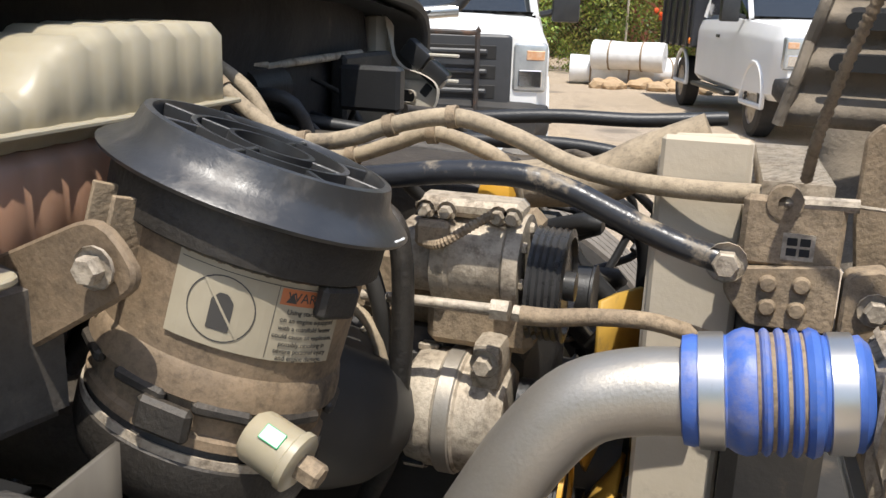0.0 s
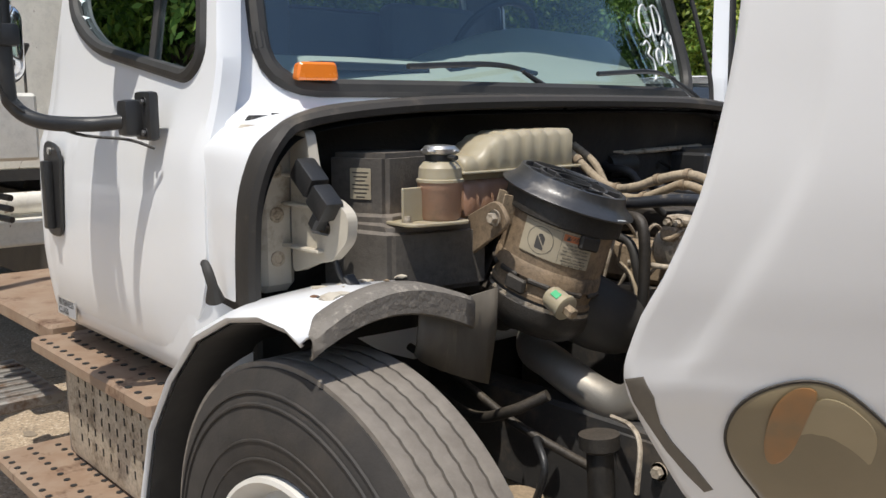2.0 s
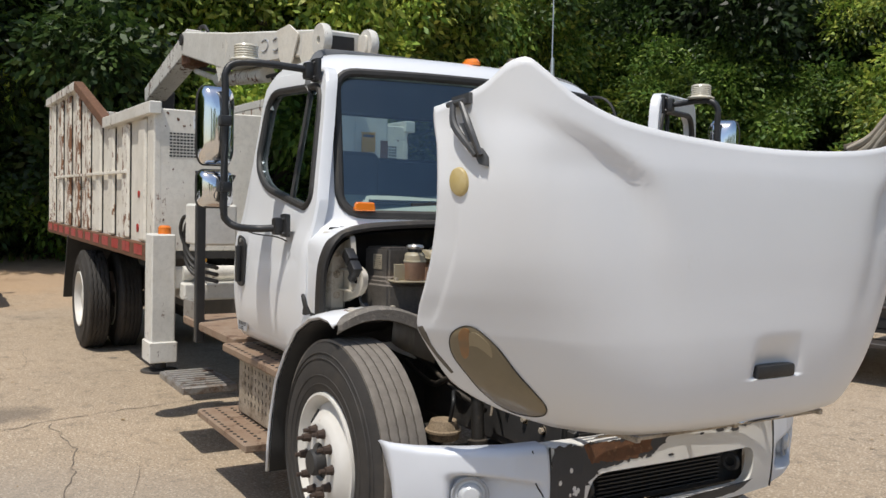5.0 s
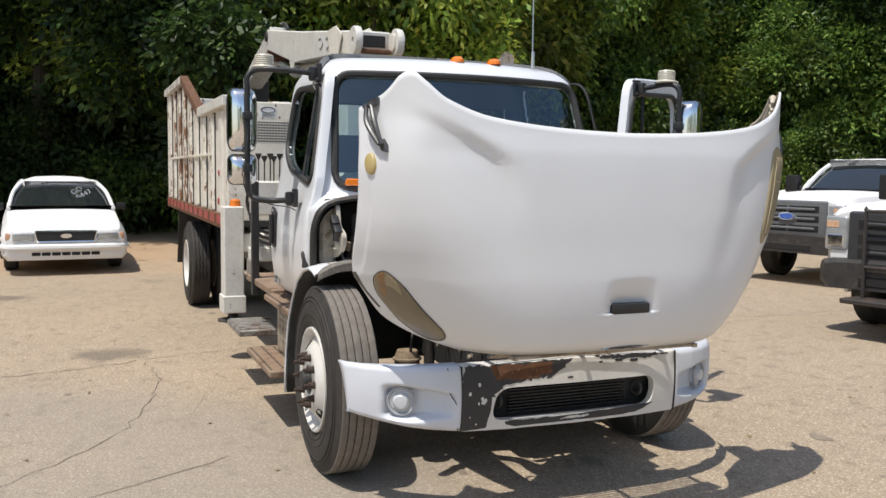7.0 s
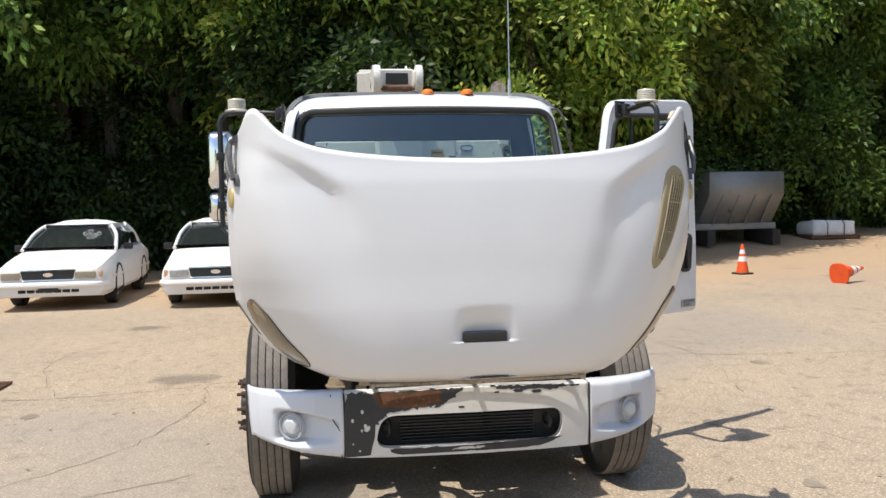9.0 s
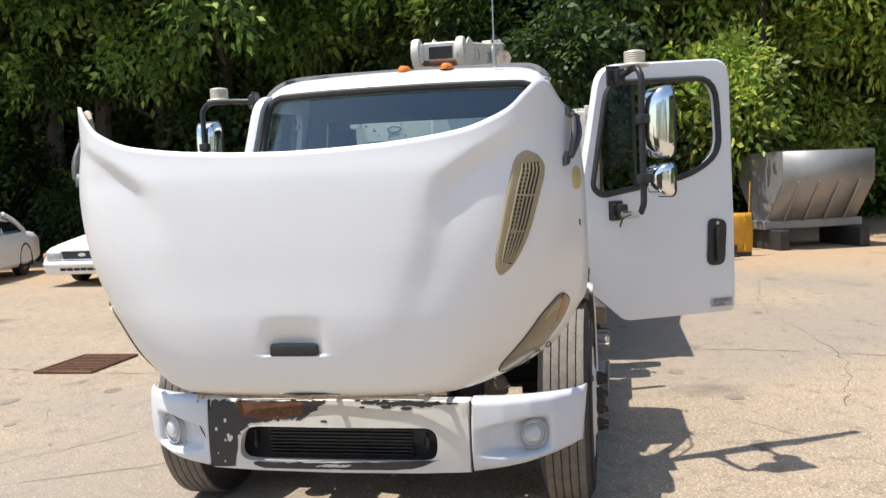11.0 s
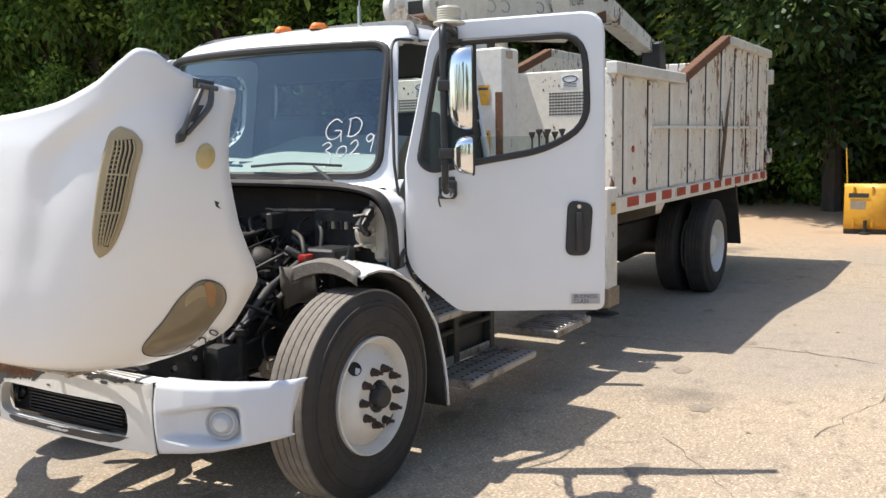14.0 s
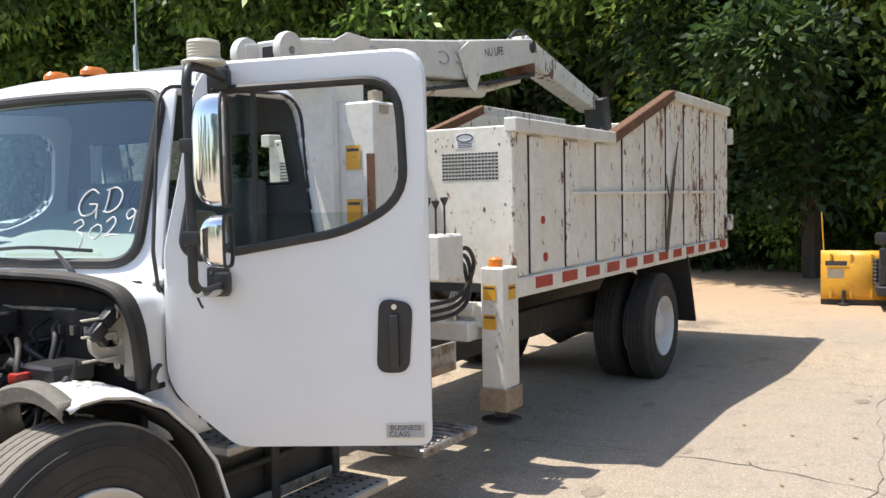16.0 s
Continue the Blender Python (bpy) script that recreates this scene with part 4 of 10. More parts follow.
part("aerial", tube([(-0.745, 0.608, 2.51), (-0.745, 0.608, 2.62), (-0.75, 0.608, 2.64), (-0.76, 0.61, 3.6), (-0.78, 0.62, 4.3)], [0.014, 0.012, 0.0045, 0.004, 0.003], 6, 2), "clamp", truck)

# cab inside: floor, dash, wheel, seats
rows = []
for y in np.linspace(-0.90, 0.90, 31):
    xo = -0.42 - 0.14 * (abs(y) / 0.92) ** 2
    # a raised cowl over the instruments, lower before the passenger
    hump = 0.125 * smooth(y, [-0.9, -0.25, -0.05, 0.25, 0.75, 0.9], [0, 0, 0.45, 1, 1, 0.9])
    rows.append([(xo, y, 1.655), (xo - 0.06, y, 1.67 + hump * 0.1), (xo - 0.14, y, 1.715 + hump * 0.4), (xo - 0.24, y, 1.745 + hump), (xo - 0.36, y, 1.74 + hump), (xo - 0.41, y, 1.70 + hump), (xo - 0.42, y, 1.2)])
part("dashboard", grid(rows), "dash", truck, "pale grey moulded dashboard", smooth=60)
for y0_, y1_ in ((-0.70, -0.30), (-0.22, 0.10)):
    part("defrost_vent", box(-0.60, -0.545, y0_, y1_, 1.70, 1.722, 0.004), "black", truck)
wheel_m = Matrix.Translation((-1.02, 0.45, 1.80)) @ Matrix.Rotation(radians(-62), 4, 'Y')
part("steering_wheel", loop_tube([tuple(wheel_m @ Vector((0.22 * math.cos(a), 0.22 * math.sin(a), 0))) for a in np.linspace(0, 2 * math.pi, 33)[:-1]], 0.015), "black", truck)
for y in (0.48, -0.48):
    b = box(-1.42, -0.95, y - 0.24, y + 0.24, 1.25, 1.40, 0.05, seg=3)
    box(-1.50, -1.36, y - 0.24, y + 0.24, 1.38, 2.02, 0.06, bm=b, m=None, seg=3)
    part("cab_seat", b, "interior", truck, "dark grey cloth seat")
part("dash_box", slab(round_corners([(-0.055, -0.022), (0.055, -0.022), (0.048, 0.022), (-0.048, 0.022)], 0.012), 0.04, facing((-0.385, -0.83, 1.685), (0.25, 1, 0), (0, 0, 1)), 0.006), "orange", truck, "orange plastic lens box on the dash")
for y0, y1, x0, sgn in ((0.75, 0.15, -0.425, 1), (0.0, -0.62, -0.40, 1)):
    b = tube([(-0.27, y0, 1.60), (-0.275, y0 - 0.04, 1.635), (-0.30, y0 - 0.16, 1.70)], [0.014, 0.012, 0.006], 8)
    b = tube([(-0.315 - 0.06, y0 - 0.02, 1.70), (-0.285, y0 - 0.30, 1.715), (-0.27, y1, 1.70)], 0.008, 6, bm=b)
    part("wiper", b, "black", truck)

# cowl seal round the hood opening, and the opening's walls
SEAL = [(-0.22, 1.13, 1.17), (-0.205, 1.135, 1.30), (-0.19, 1.13, 1.42), (-0.175, 1.09, 1.52), (-0.165, 0.99, 1.57), (-0.15, 0.75, 1.598), (-0.13, 0.35, 1.61)]
full = [(x - 0.05 * (y > 0.6), y, z) for x, y, z in SEAL] + [(x + 0.03 * (y > 1.0), -y, z) for x, y, z in SEAL[::-1]]
line = spline(full, 5)
rows = []
for i, p in enumerate(line):
    t = (line[min(i + 1, len(line) - 1)] - line[max(i - 1, 0)]).normalized()
    out = Vector((0, p.y, p.z - 1.0)).normalized()
    out = (out - t * out.dot(t)).normalized()
    fw = t.cross(out)
    if fw.x < 0:
        fw = -fw
    rows.append([p + fw * a + out * b for a, b in ((-0.05, -0.012), (0.0, -0.016), (0.014, -0.011), (0.017, 0.004), (0.007, 0.016), (-0.012, 0.021), (-0.05, 0.016))])
b = grid([r + [r[0]] for r in rows])
part("cowl_seal", b, "seal", truck, "dusty thick rubber hood seal")
# skin between the seal and the cab
rows = []
for i, p in enumerate(line):
    out = Vector((0, p.y, p.z - 1.0)).normalized()
    a = p + out * 0.005
    yy = max(-1.11, min(1.11, a.y * 1.0))
    zz = min(1.60, a.z)
    xx = on_cab(yy, zz) if abs(yy) < 1.04 else -0.40
    rows.append([a + Vector((0.0, 0, 0)), a.lerp(Vector((xx, yy, zz)), 0.4) + out * 0.012, Vector((xx - 0.03, yy * 1.0, zz))])
part("cowl", grid(rows), "white", truck)
# near-black copy just below the cowl, added for the shade under it
part("cowl_liner", grid([[p - Vector((0.0, 0.02 * (1 if p.y > 0 else -1), 0.03)) for p in r] for r in rows]), "dark", truck, "added dark sheet for the shade under the cowl")
# the firewall's colour carries the shade of the bay
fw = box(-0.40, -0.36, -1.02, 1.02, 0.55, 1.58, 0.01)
part("firewall", fw, "dark", truck, "firewall with the bay's shade in its near-black colour")
# black panel added over the cab's front to darken the bay
rows = []
for k in range(14):
    z = 1.0 + 0.045 * k
    rows.append([(max(on_cab(y, z), -0.365) + 0.012 + 0.006 * noise.noise((y * 9, z * 9, 0)), y, z) for y in np.linspace(-0.97, 0.97, 40)])
part("firewall_insulation", grid(rows), "insulation", truck, "added black panel that darkens the firewall", smooth=60)

# fenders with an arched lip, a grey front strip and an inner splash flap
def fender(side):
    arch = [(-0.715, 0.30), (-0.70, 0.45), (-0.67, 0.60), (-0.60, 0.80), (-0.48, 0.96), (-0.34, 1.09), (-0.18, 1.165), (-0.05, 1.19), (0.05, 1.185), (0.10, 1.165)]
    b = empty("fender", truck)
    b["label"] = "white wheel-arch fender with a grey rubber strip"
    # inward directions along the arch
    inw = []
    for i, (x, z) in enumerate(arch):
        (xa, za), (xb, zb) = arch[max(0, i - 1)], arch[min(len(arch) - 1, i + 1)]
        inw.append(Vector((zb - za, 0, xa - xb)).normalized())
    rows = []
    for (x, z), d_ in zip(arch, inw):
        lift = 0.012 * math.exp(-((x + 0.1) / 0.3) ** 2)
        p_ = Vector((x, 0, z))
        rows.append([p_ + d_ * k + Vector((0, side * y, 0)) for k, y in ((0.016, 1.198), (0.004, 1.205), (-0.008, 1.19), (-0.018 - lift * 0.5, 1.12), (-0.022 - lift, 0.98), (-0.012 - lift, 0.85))])
    ob = part("arch_panel", grid(rows), ["white", "frame"], b)
    s = ob.modifiers.new("t", 'SOLIDIFY')
    s.thickness, s.offset = 0.008, -1 if side > 0 else 1
    # front strip
    rows = []
    for k in range(15):
        t = k / 14
        y = 1.185 - 0.425 * t
        z = 1.166 + 0.066 * math.sin(t ** 0.9 * math.pi * 0.93)
        rows.append([(0.06, side * y, z + 0.010), (0.105, side * y, z + 0.008), (0.118, side * y, z - 0.002), (0.118, side * y, z - 0.035 - 0.025 * t), (0.11, side * y, z - 0.04 - 0.025 * t)])
    ob = part("front_strip", grid(rows), "strip", b, "dust-grey rubber strip")
    s = ob.modifiers.new("t", 'SOLIDIFY')
    s.thickness = 0.006
    rows = []
    for k in range(11):
        t = k / 10
        y = 0.90 - 0.235 * t
        bow = 0.012 * math.sin(t * 7)
        rows.append([(0.095, side * y, 1.172 + 0.02 * t), (0.085 + bow, side * y, 1.10), (0.070 - bow, side * (y - 0.006), 1.07 - 0.115 * t ** 0.8)])
    ob = part("splash_flap", grid(rows), "flap", b, "dusty translucent splash flap")
    s = ob.modifiers.new("t", 'SOLIDIFY')
    s.thickness = 0.005
    # dry leaves, grit and cream flakes that lie on the panel
    rl_ = random.Random(70 + int(side))
    for k in range(34):
        x_, y_ = rl_.uniform(-0.22, 0.03), rl_.uniform(0.80, 1.12)
        z_ = lerp(x_, [p[0] for p in arch], [p[1] for p in arch]) + 0.018 + 0.012 * math.exp(-((x_ + 0.1) / 0.3) ** 2) * lerp(y_, [0.98, 1.12], [1, 0.5])
        r1 = rl_.uniform(0.004, 0.012) if k > 9 else rl_.uniform(0.014, 0.03)
        db = bmesh.new()
        bmesh.ops.create_icosphere(db, subdivisions=1, radius=r1)
        for v in db.verts:
            v.co *= rl_.uniform(0.7, 1.3)
            v.co.z *= 0.35
        part("debris", db, rl_.choice(("rust", "black", "tan", "bay")) if k > 9 else "bay", b, "", at=Matrix.Translation((x_, side * y_, z_)))
    # inner wheel well
    rows = []
    for (x, z), d_ in zip(arch[:9], inw):
        rows.append([Vector((x, side * y, z)) + d_ * 0.022 for y in (1.188, 1.0, 0.72)])
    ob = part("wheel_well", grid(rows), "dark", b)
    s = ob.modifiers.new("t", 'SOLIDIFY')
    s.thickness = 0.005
    hk = tube([(-0.315, side * 1.155, 1.17), (-0.305, side * 1.165, 1.205), (-0.312, side * 1.17, 1.235), (-0.330, side * 1.168, 1.252), (-0.345, side * 1.165, 1.250)], [0.022, 0.012, 0.012, 0.010, 0.007], 10, 5)
    part("hook_latch", hk, "rubber", b, "black rubber hood latch")


for s_ in SIDES:
    fender(s_)


# wheels
def wheel_meshes(r, w, front):
    prof = [(0.30, -w / 2 + 0.02), (0.33, -w / 2 + 0.0), (0.42, -w / 2 - 0.005), (r - 0.05, -w / 2 + 0.012), (r - 0.012, -w / 2 + 0.03)]
    tyre = lathe(prof + [(rr, -zz) for rr, zz in prof[::-1]], 64)
    n = 5
    tb = None
    edges = np.linspace(-w / 2 + 0.03, w / 2 - 0.03, n + 1)
    m_ = 240 if front else 120
    for i_, (a, b) in enumerate(zip(edges, edges[1:])):
        g = 0.0032 if front else 0.005
        rows = []
        for k in range(m_):
            t = 2 * math.pi * k / m_
            # fine notches along the grooves; zigzag blocks on the drive axle
            zg = 0.0009 * (1 if k % 3 else -2) if front else 0.006 * (1 if k // 2 % 2 else -1)
            a1, b1 = a + g + (zg if i_ else 0), b - g + (zg if i_ < n - 1 else 0)
            rows.append([(rr * math.cos(t), rr * math.sin(t), zz) for rr, zz in ((r - 0.022, a1), (r - 0.001, a1), (r, a1 + 0.003), (r, b1 - 0.003), (r - 0.001, b1), (r - 0.022, b1))])
        tb = join(tb, grid(rows + [rows[0]]))
    return tyre, tb


def make_wheel(x, y, side, r=0.545, w=0.27, front=True):
    base = empty("wheel", truck, pose(x, y, r - 0.005, -90 * side, 0, 0))
    base["label"] = "truck wheel with a worn black tyre on a white steel rim"
    ty, tb = wheel_meshes(r, w, front)
    part("tyre", ty, "tyre", base)
    for rr, zz in ((0.345, w / 2 + 0.001), (0.385, w / 2 + 0.0035), (r - 0.085, w / 2 - 0.001), (r - 0.06, w / 2 - 0.007)):
        part("sidewall_ring", lathe([(rr - 0.004, zz - 0.002), (rr - 0.002, zz + 0.0025), (rr + 0.002, zz + 0.0025), (rr + 0.004, zz - 0.002)], 64), "tyre", base)
    part("tread", tb, "tread" if front else "tyre", base, "dusty worn tread bands" if front else "black lugged tread")
    if front:
        z = w / 2
        disc = lathe([(0.307, z - 0.02), (0.305, z + 0.002), (0.295, z + 0.004), (0.285, z - 0.01), (0.27, z - 0.03), (0.262, z - 0.05), (0.235, z - 0.03), (0.20, z + 0.0), (0.175, z + 0.018), (0.165, z + 0.02), (0.085, z + 0.02), (0.085, z - 0.05), (0, z - 0.05)], 48)
        rim = part("rim", disc, "rim", base, "white ten-stud steel disc wheel with rusty nuts")
        for k in range(2):
            a = radians(130 + 180 * k)
            hole = lathe([(0, 0), (0.036, 0), (0.036, 0.006), (0.033, 0.007), (0.031, -0.002), (0, -0.002)], 18, Matrix.Translation((0.222 * math.cos(a), 0.222 * math.sin(a), z - 0.019)) @ Matrix.Rotation(a, 4, 'Z') @ Matrix.Rotation(radians(39), 4, 'Y'))
            part("hand_hole", hole, "dark", rim)
        for k in range(10):
            a = 2 * math.pi * k / 10
            nb = lathe([(0.024, 0), (0.024, 0.006), (0.021, 0.008), (0.018, 0.036), (0.010, 0.038), (0.010, 0.062), (0, 0.062)], 8, Matrix.Translation((0.143 * math.cos(a), 0.143 * math.sin(a), z + 0.018)))
            part("wheel_nut", nb, "nut", base)
        hub = lathe([(0.082, z - 0.06), (0.082, z + 0.0), (0.07, z + 0.01), (0.062, z + 0.012), (0.058, z + 0.055), (0.05, z + 0.065), (0, z + 0.065)], 28)
        part("hub", hub, "frame", base, "black greasy hub")
    else:
        z = w / 2
        disc = lathe([(0.307, z - 0.02), (0.305, z + 0.002), (0.295, z + 0.004), (0.28, z - 0.02), (0.265, z - 0.09), (0.25, z - 0.12), (0.17, z - 0.14), (0.13, z - 0.14), (0.125, z - 0.05), (0.10, z - 0.04), (0, z - 0.04)], 40)
        part("rim", disc, "rim", base, "deep white rear rim")
        for k in range(10):
            a = 2 * math.pi * k / 10
            part("wheel_nut", lathe([(0.02, 0), (0.018, 0.03), (0, 0.032)], 6, Matrix.Translation((0.15 * math.cos(a), 0.15 * math.sin(a), z - 0.14))), "rust", base)
    return base


for s_ in SIDES:
    make_wheel(0.0, s_ * 1.055, s_)
    make_wheel(-6.88, s_ * 1.035, s_, 0.545, 0.265, False)
    make_wheel(-6.88, s_ * 0.70, s_, 0.545, 0.265, False)

# hood, tipped forwards: superellipse sections by height
HZ = [0.893, 0.915, 0.95, 1.0, 1.05, 1.14, 1.20, 1.26, 1.33, 1.40, 1.54, 1.75, 1.90, 2.04, 2.22]
HW = [0.74, 0.81, 0.90, 0.99, 1.055, 1.12, 1.157, 1.193, 1.205, 1.21, 1.212, 1.208, 1.195, 1.18, 1.17]
HE = [1.06, 1.01, 0.945, 0.885, 0.855, 0.835, 0.825, 0.823, 0.845, 0.885, 0.94, 0.97, 0.94, 0.885, 0.90]
HC = [1.335, 1.385, 1.415, 1.435, 1.45, 1.463, 1.468, 1.47, 1.468, 1.465, 1.46, 1.445, 1.43, 1.42, 1.41]


def ztop(y):
    return smooth(abs(y), [0, 0.2, 0.42, 0.72, 0.91, 1.0, 1.045, 1.075, 1.12, 1.16, 1.2], [1.945, 1.95, 1.962, 2.0, 2.075, 2.16, 2.2, 2.19, 2.12, 2.075, 2.04])


def hood_at(th, z, off=0.0):
    """A place on the hood: th from -90 to 90 degrees across it."""
    w, xe, xc = smooth(z, HZ, HW), smooth(z, HZ, HE), smooth(z, HZ, HC)
    a = radians(abs(th))
    # a flat front and two flanks that meet in a rounded corner
    yk = smooth(z, [0.89, 1.0, 1.14, 1.26, 1.5, 1.75, 1.9, 2.2], [0.61, 0.70, 0.80, 0.87, 0.975, 1.04, 1.07, 1.09])
    u = abs(th) / 90
    k0, k1, k2 = (1 - u) ** 2, 4.6 * u * (1 - u), u * u
    y = (k1 * yk + k2 * w) / (k0 + k1 + k2)
    x = (k0 * xc + k1 * (xc - 0.012) + k2 * xe) / (k0 + k1 + k2)
    # soft shoulders that run down the hood and fade below
    yl = smooth(z, [0.9, 1.0, 1.3, 1.405, 1.565, 1.67, 1.787, 1.86, 1.94, 2.0], [0.36, 0.40, 0.49, 0.53, 0.589, 0.615, 0.66, 0.74, 0.87, 1.0])
    fade = lerp(z, [0.9, 1.3, 1.6, 1.85, 1.95], [0.005, 0.016, 0.027, 0.040, 0.022])
    x += fade * (1 / (1 + math.exp((y - yl) / lerp(z, [1.3, 1.8], [0.030, 0.016]))) - 0.5) * lerp(y, [0.95, 1.10], [1, 0])
    # moulded line along the rear edge of one flank
    if th < -80:
        line = smooth(z, [1.2, 1.267, 1.327, 1.397, 1.495, 1.567, 1.646, 1.8], [88.6, 88.1, 87.2, 86.8, 86.2, 85.8, 86.0, 86.3])
        y -= 0.007 / (1 + math.exp(-(abs(th) - line) / 0.18)) * lerp(z, [1.22, 1.30, 1.62, 1.76], [0, 1, 1, 0])
    # scoop with the pull at the middle
    x -= 0.042 * math.exp(-(y / 0.115) ** 4) * lerp(z, [1.092, 1.10, 1.15, 1.245, 1.26], [0, 1, 1, 0.12, 0])
    return Vector((x + off * math.cos(a), math.copysign(y, th) + off * math.copysign(math.sin(a), th), z))


def hood_y(y, z, off=0.0):
    lo, hi = 0.0, 90.0
    for _ in range(30):
        mid = (lo + hi) / 2
        lo, hi = (mid, hi) if hood_at(mid, z).y < abs(y) else (lo, mid)
    return hood_at(math.copysign(lo, y), z, off)


ths = sorted(set([k * 2.5 for k in range(-36, 37)] + [s * a for s in SIDES for a in (1.0, 2.0, 2.9, 3.2, 3.5, 3.8, 4.1, 4.5, 6.2)] + [-90 + 0.4 * k for k in range(1, 17)]))
rows = []
nz = 44
for f in sorted([k / nz for k in range(nz + 1)] + [0.188, 0.1925, 0.197, 0.20, 0.215, 0.24, 0.255, 0.285, 0.31, 0.33, 0.338, 0.345]):
    row = []
    for th in ths:
        y_t = hood_at(th, 2.0).y
        zt = ztop(y_t)
        row.append(hood_at(th, HZ[0] + (zt - HZ[0]) * f))
    rows.append(row)
b = grid(rows)
bmesh.ops.recalc_face_normals(b, faces=b.faces)
hood = part("hood", b, ["hood", "hood_under"], truck, "white fibreglass hood tipped forward, dusty brown underneath", smooth=60)
sm = hood.modifiers.new("t", 'SOLIDIFY')
sm.thickness, sm.offset, sm.material_offset = 0.012, -1, 1



def hood_patch(outline, off, thick, name, mat, parent, label="", bev=0.0):
    """A piece that lies on the hood; its outline in degrees across and height."""
    c = (sum(p[0] for p in outline) / len(outline), sum(p[1] for p in outline) / len(outline))
    rows = [[hood_at(c[0] + (a - c[0]) * f, c[1] + (z - c[1]) * f, off + thick * (1 if f < 0.97 else 0.4) + bev * (1 - f * f)) for a, z in outline] for f in (0.02, 0.3, 0.6, 0.85, 0.95, 1.0)]
    rows.append([hood_at(a, z, off - 0.004) for a, z in outline])
    b = grid(rows, closed=True, caps=False)
    b.faces.new([v for v in b.verts[:len(outline)]])
    bmesh.ops.recalc_face_normals(b, faces=b.faces)
    return part(name, b, mat, parent, label, smooth=50)


def mirror_th(pts, side):
    return [(a * side, z) for a, z in pts]


def hood_line(pts, side, off, r, n=6):
    return tube([hood_at(a * side, z, off) for a, z in pts], r, n, 3, caps=False)




def th_at(x, z):
    """Degrees across the hood at which its skin lies at x."""
    lo, hi = 20.0, 90.0
    for _ in range(40):
        mid = (lo + hi) / 2
        lo, hi = (mid, hi) if hood_at(mid, z).x > x else (lo, mid)
    return lo


def on_flank(pts):
    return [(th_at(x, z), z) for x, z in pts]


def softened(ring, times=3):
    """The ring with its corners cut again and again."""
    for _ in range(times):
        ring = [(p[0] * (1 - t) + q[0] * t, p[1] * (1 - t) + q[1] * t) for p, q in zip(ring, ring[1:] + ring[:1]) for t in (0.25, 0.75)]
    return ring


LAMP = softened([(86.8, 1.193), (85.4, 1.248), (83.4, 1.278), (81.6, 1.284), (79.7, 1.266), (77.4, 1.210), (76.15, 1.116), (74.4, 1.045), (74.9, 0.995), (78.6, 0.960), (83.5, 0.940), (87.6, 0.938), (88.0, 0.955), (86.5, 1.02), (86.4, 1.08), (87.0, 1.14)])
# the side vent: its two long edges in degrees by height
VZL, VTL = [1.40, 1.434, 1.514, 1.648, 1.78, 1.855, 1.894, 1.908], [48.3, 45.3, 43.9, 44.2, 45.1, 46.2, 48.5, 52.4]
VZR, VTR = [1.40, 1.415, 1.466, 1.577, 1.709, 1.829, 1.873, 1.898, 1.908], [49.0, 51.5, 55.3, 59.5, 62.4, 64.7, 61.6, 57.3, 53.0]
VENT = [(smooth(z, VZL, VTL), z) for z in np.linspace(1.402, 1.905, 30)] + [(smooth(z, VZR, VTR), z) for z in np.linspace(1.907, 1.402, 30)]


def vent_at(f, z, off):
    return hood_at(lerp(z, VZL, VTL) * (1 - f) + lerp(z, VZR, VTR) * f, z, off)


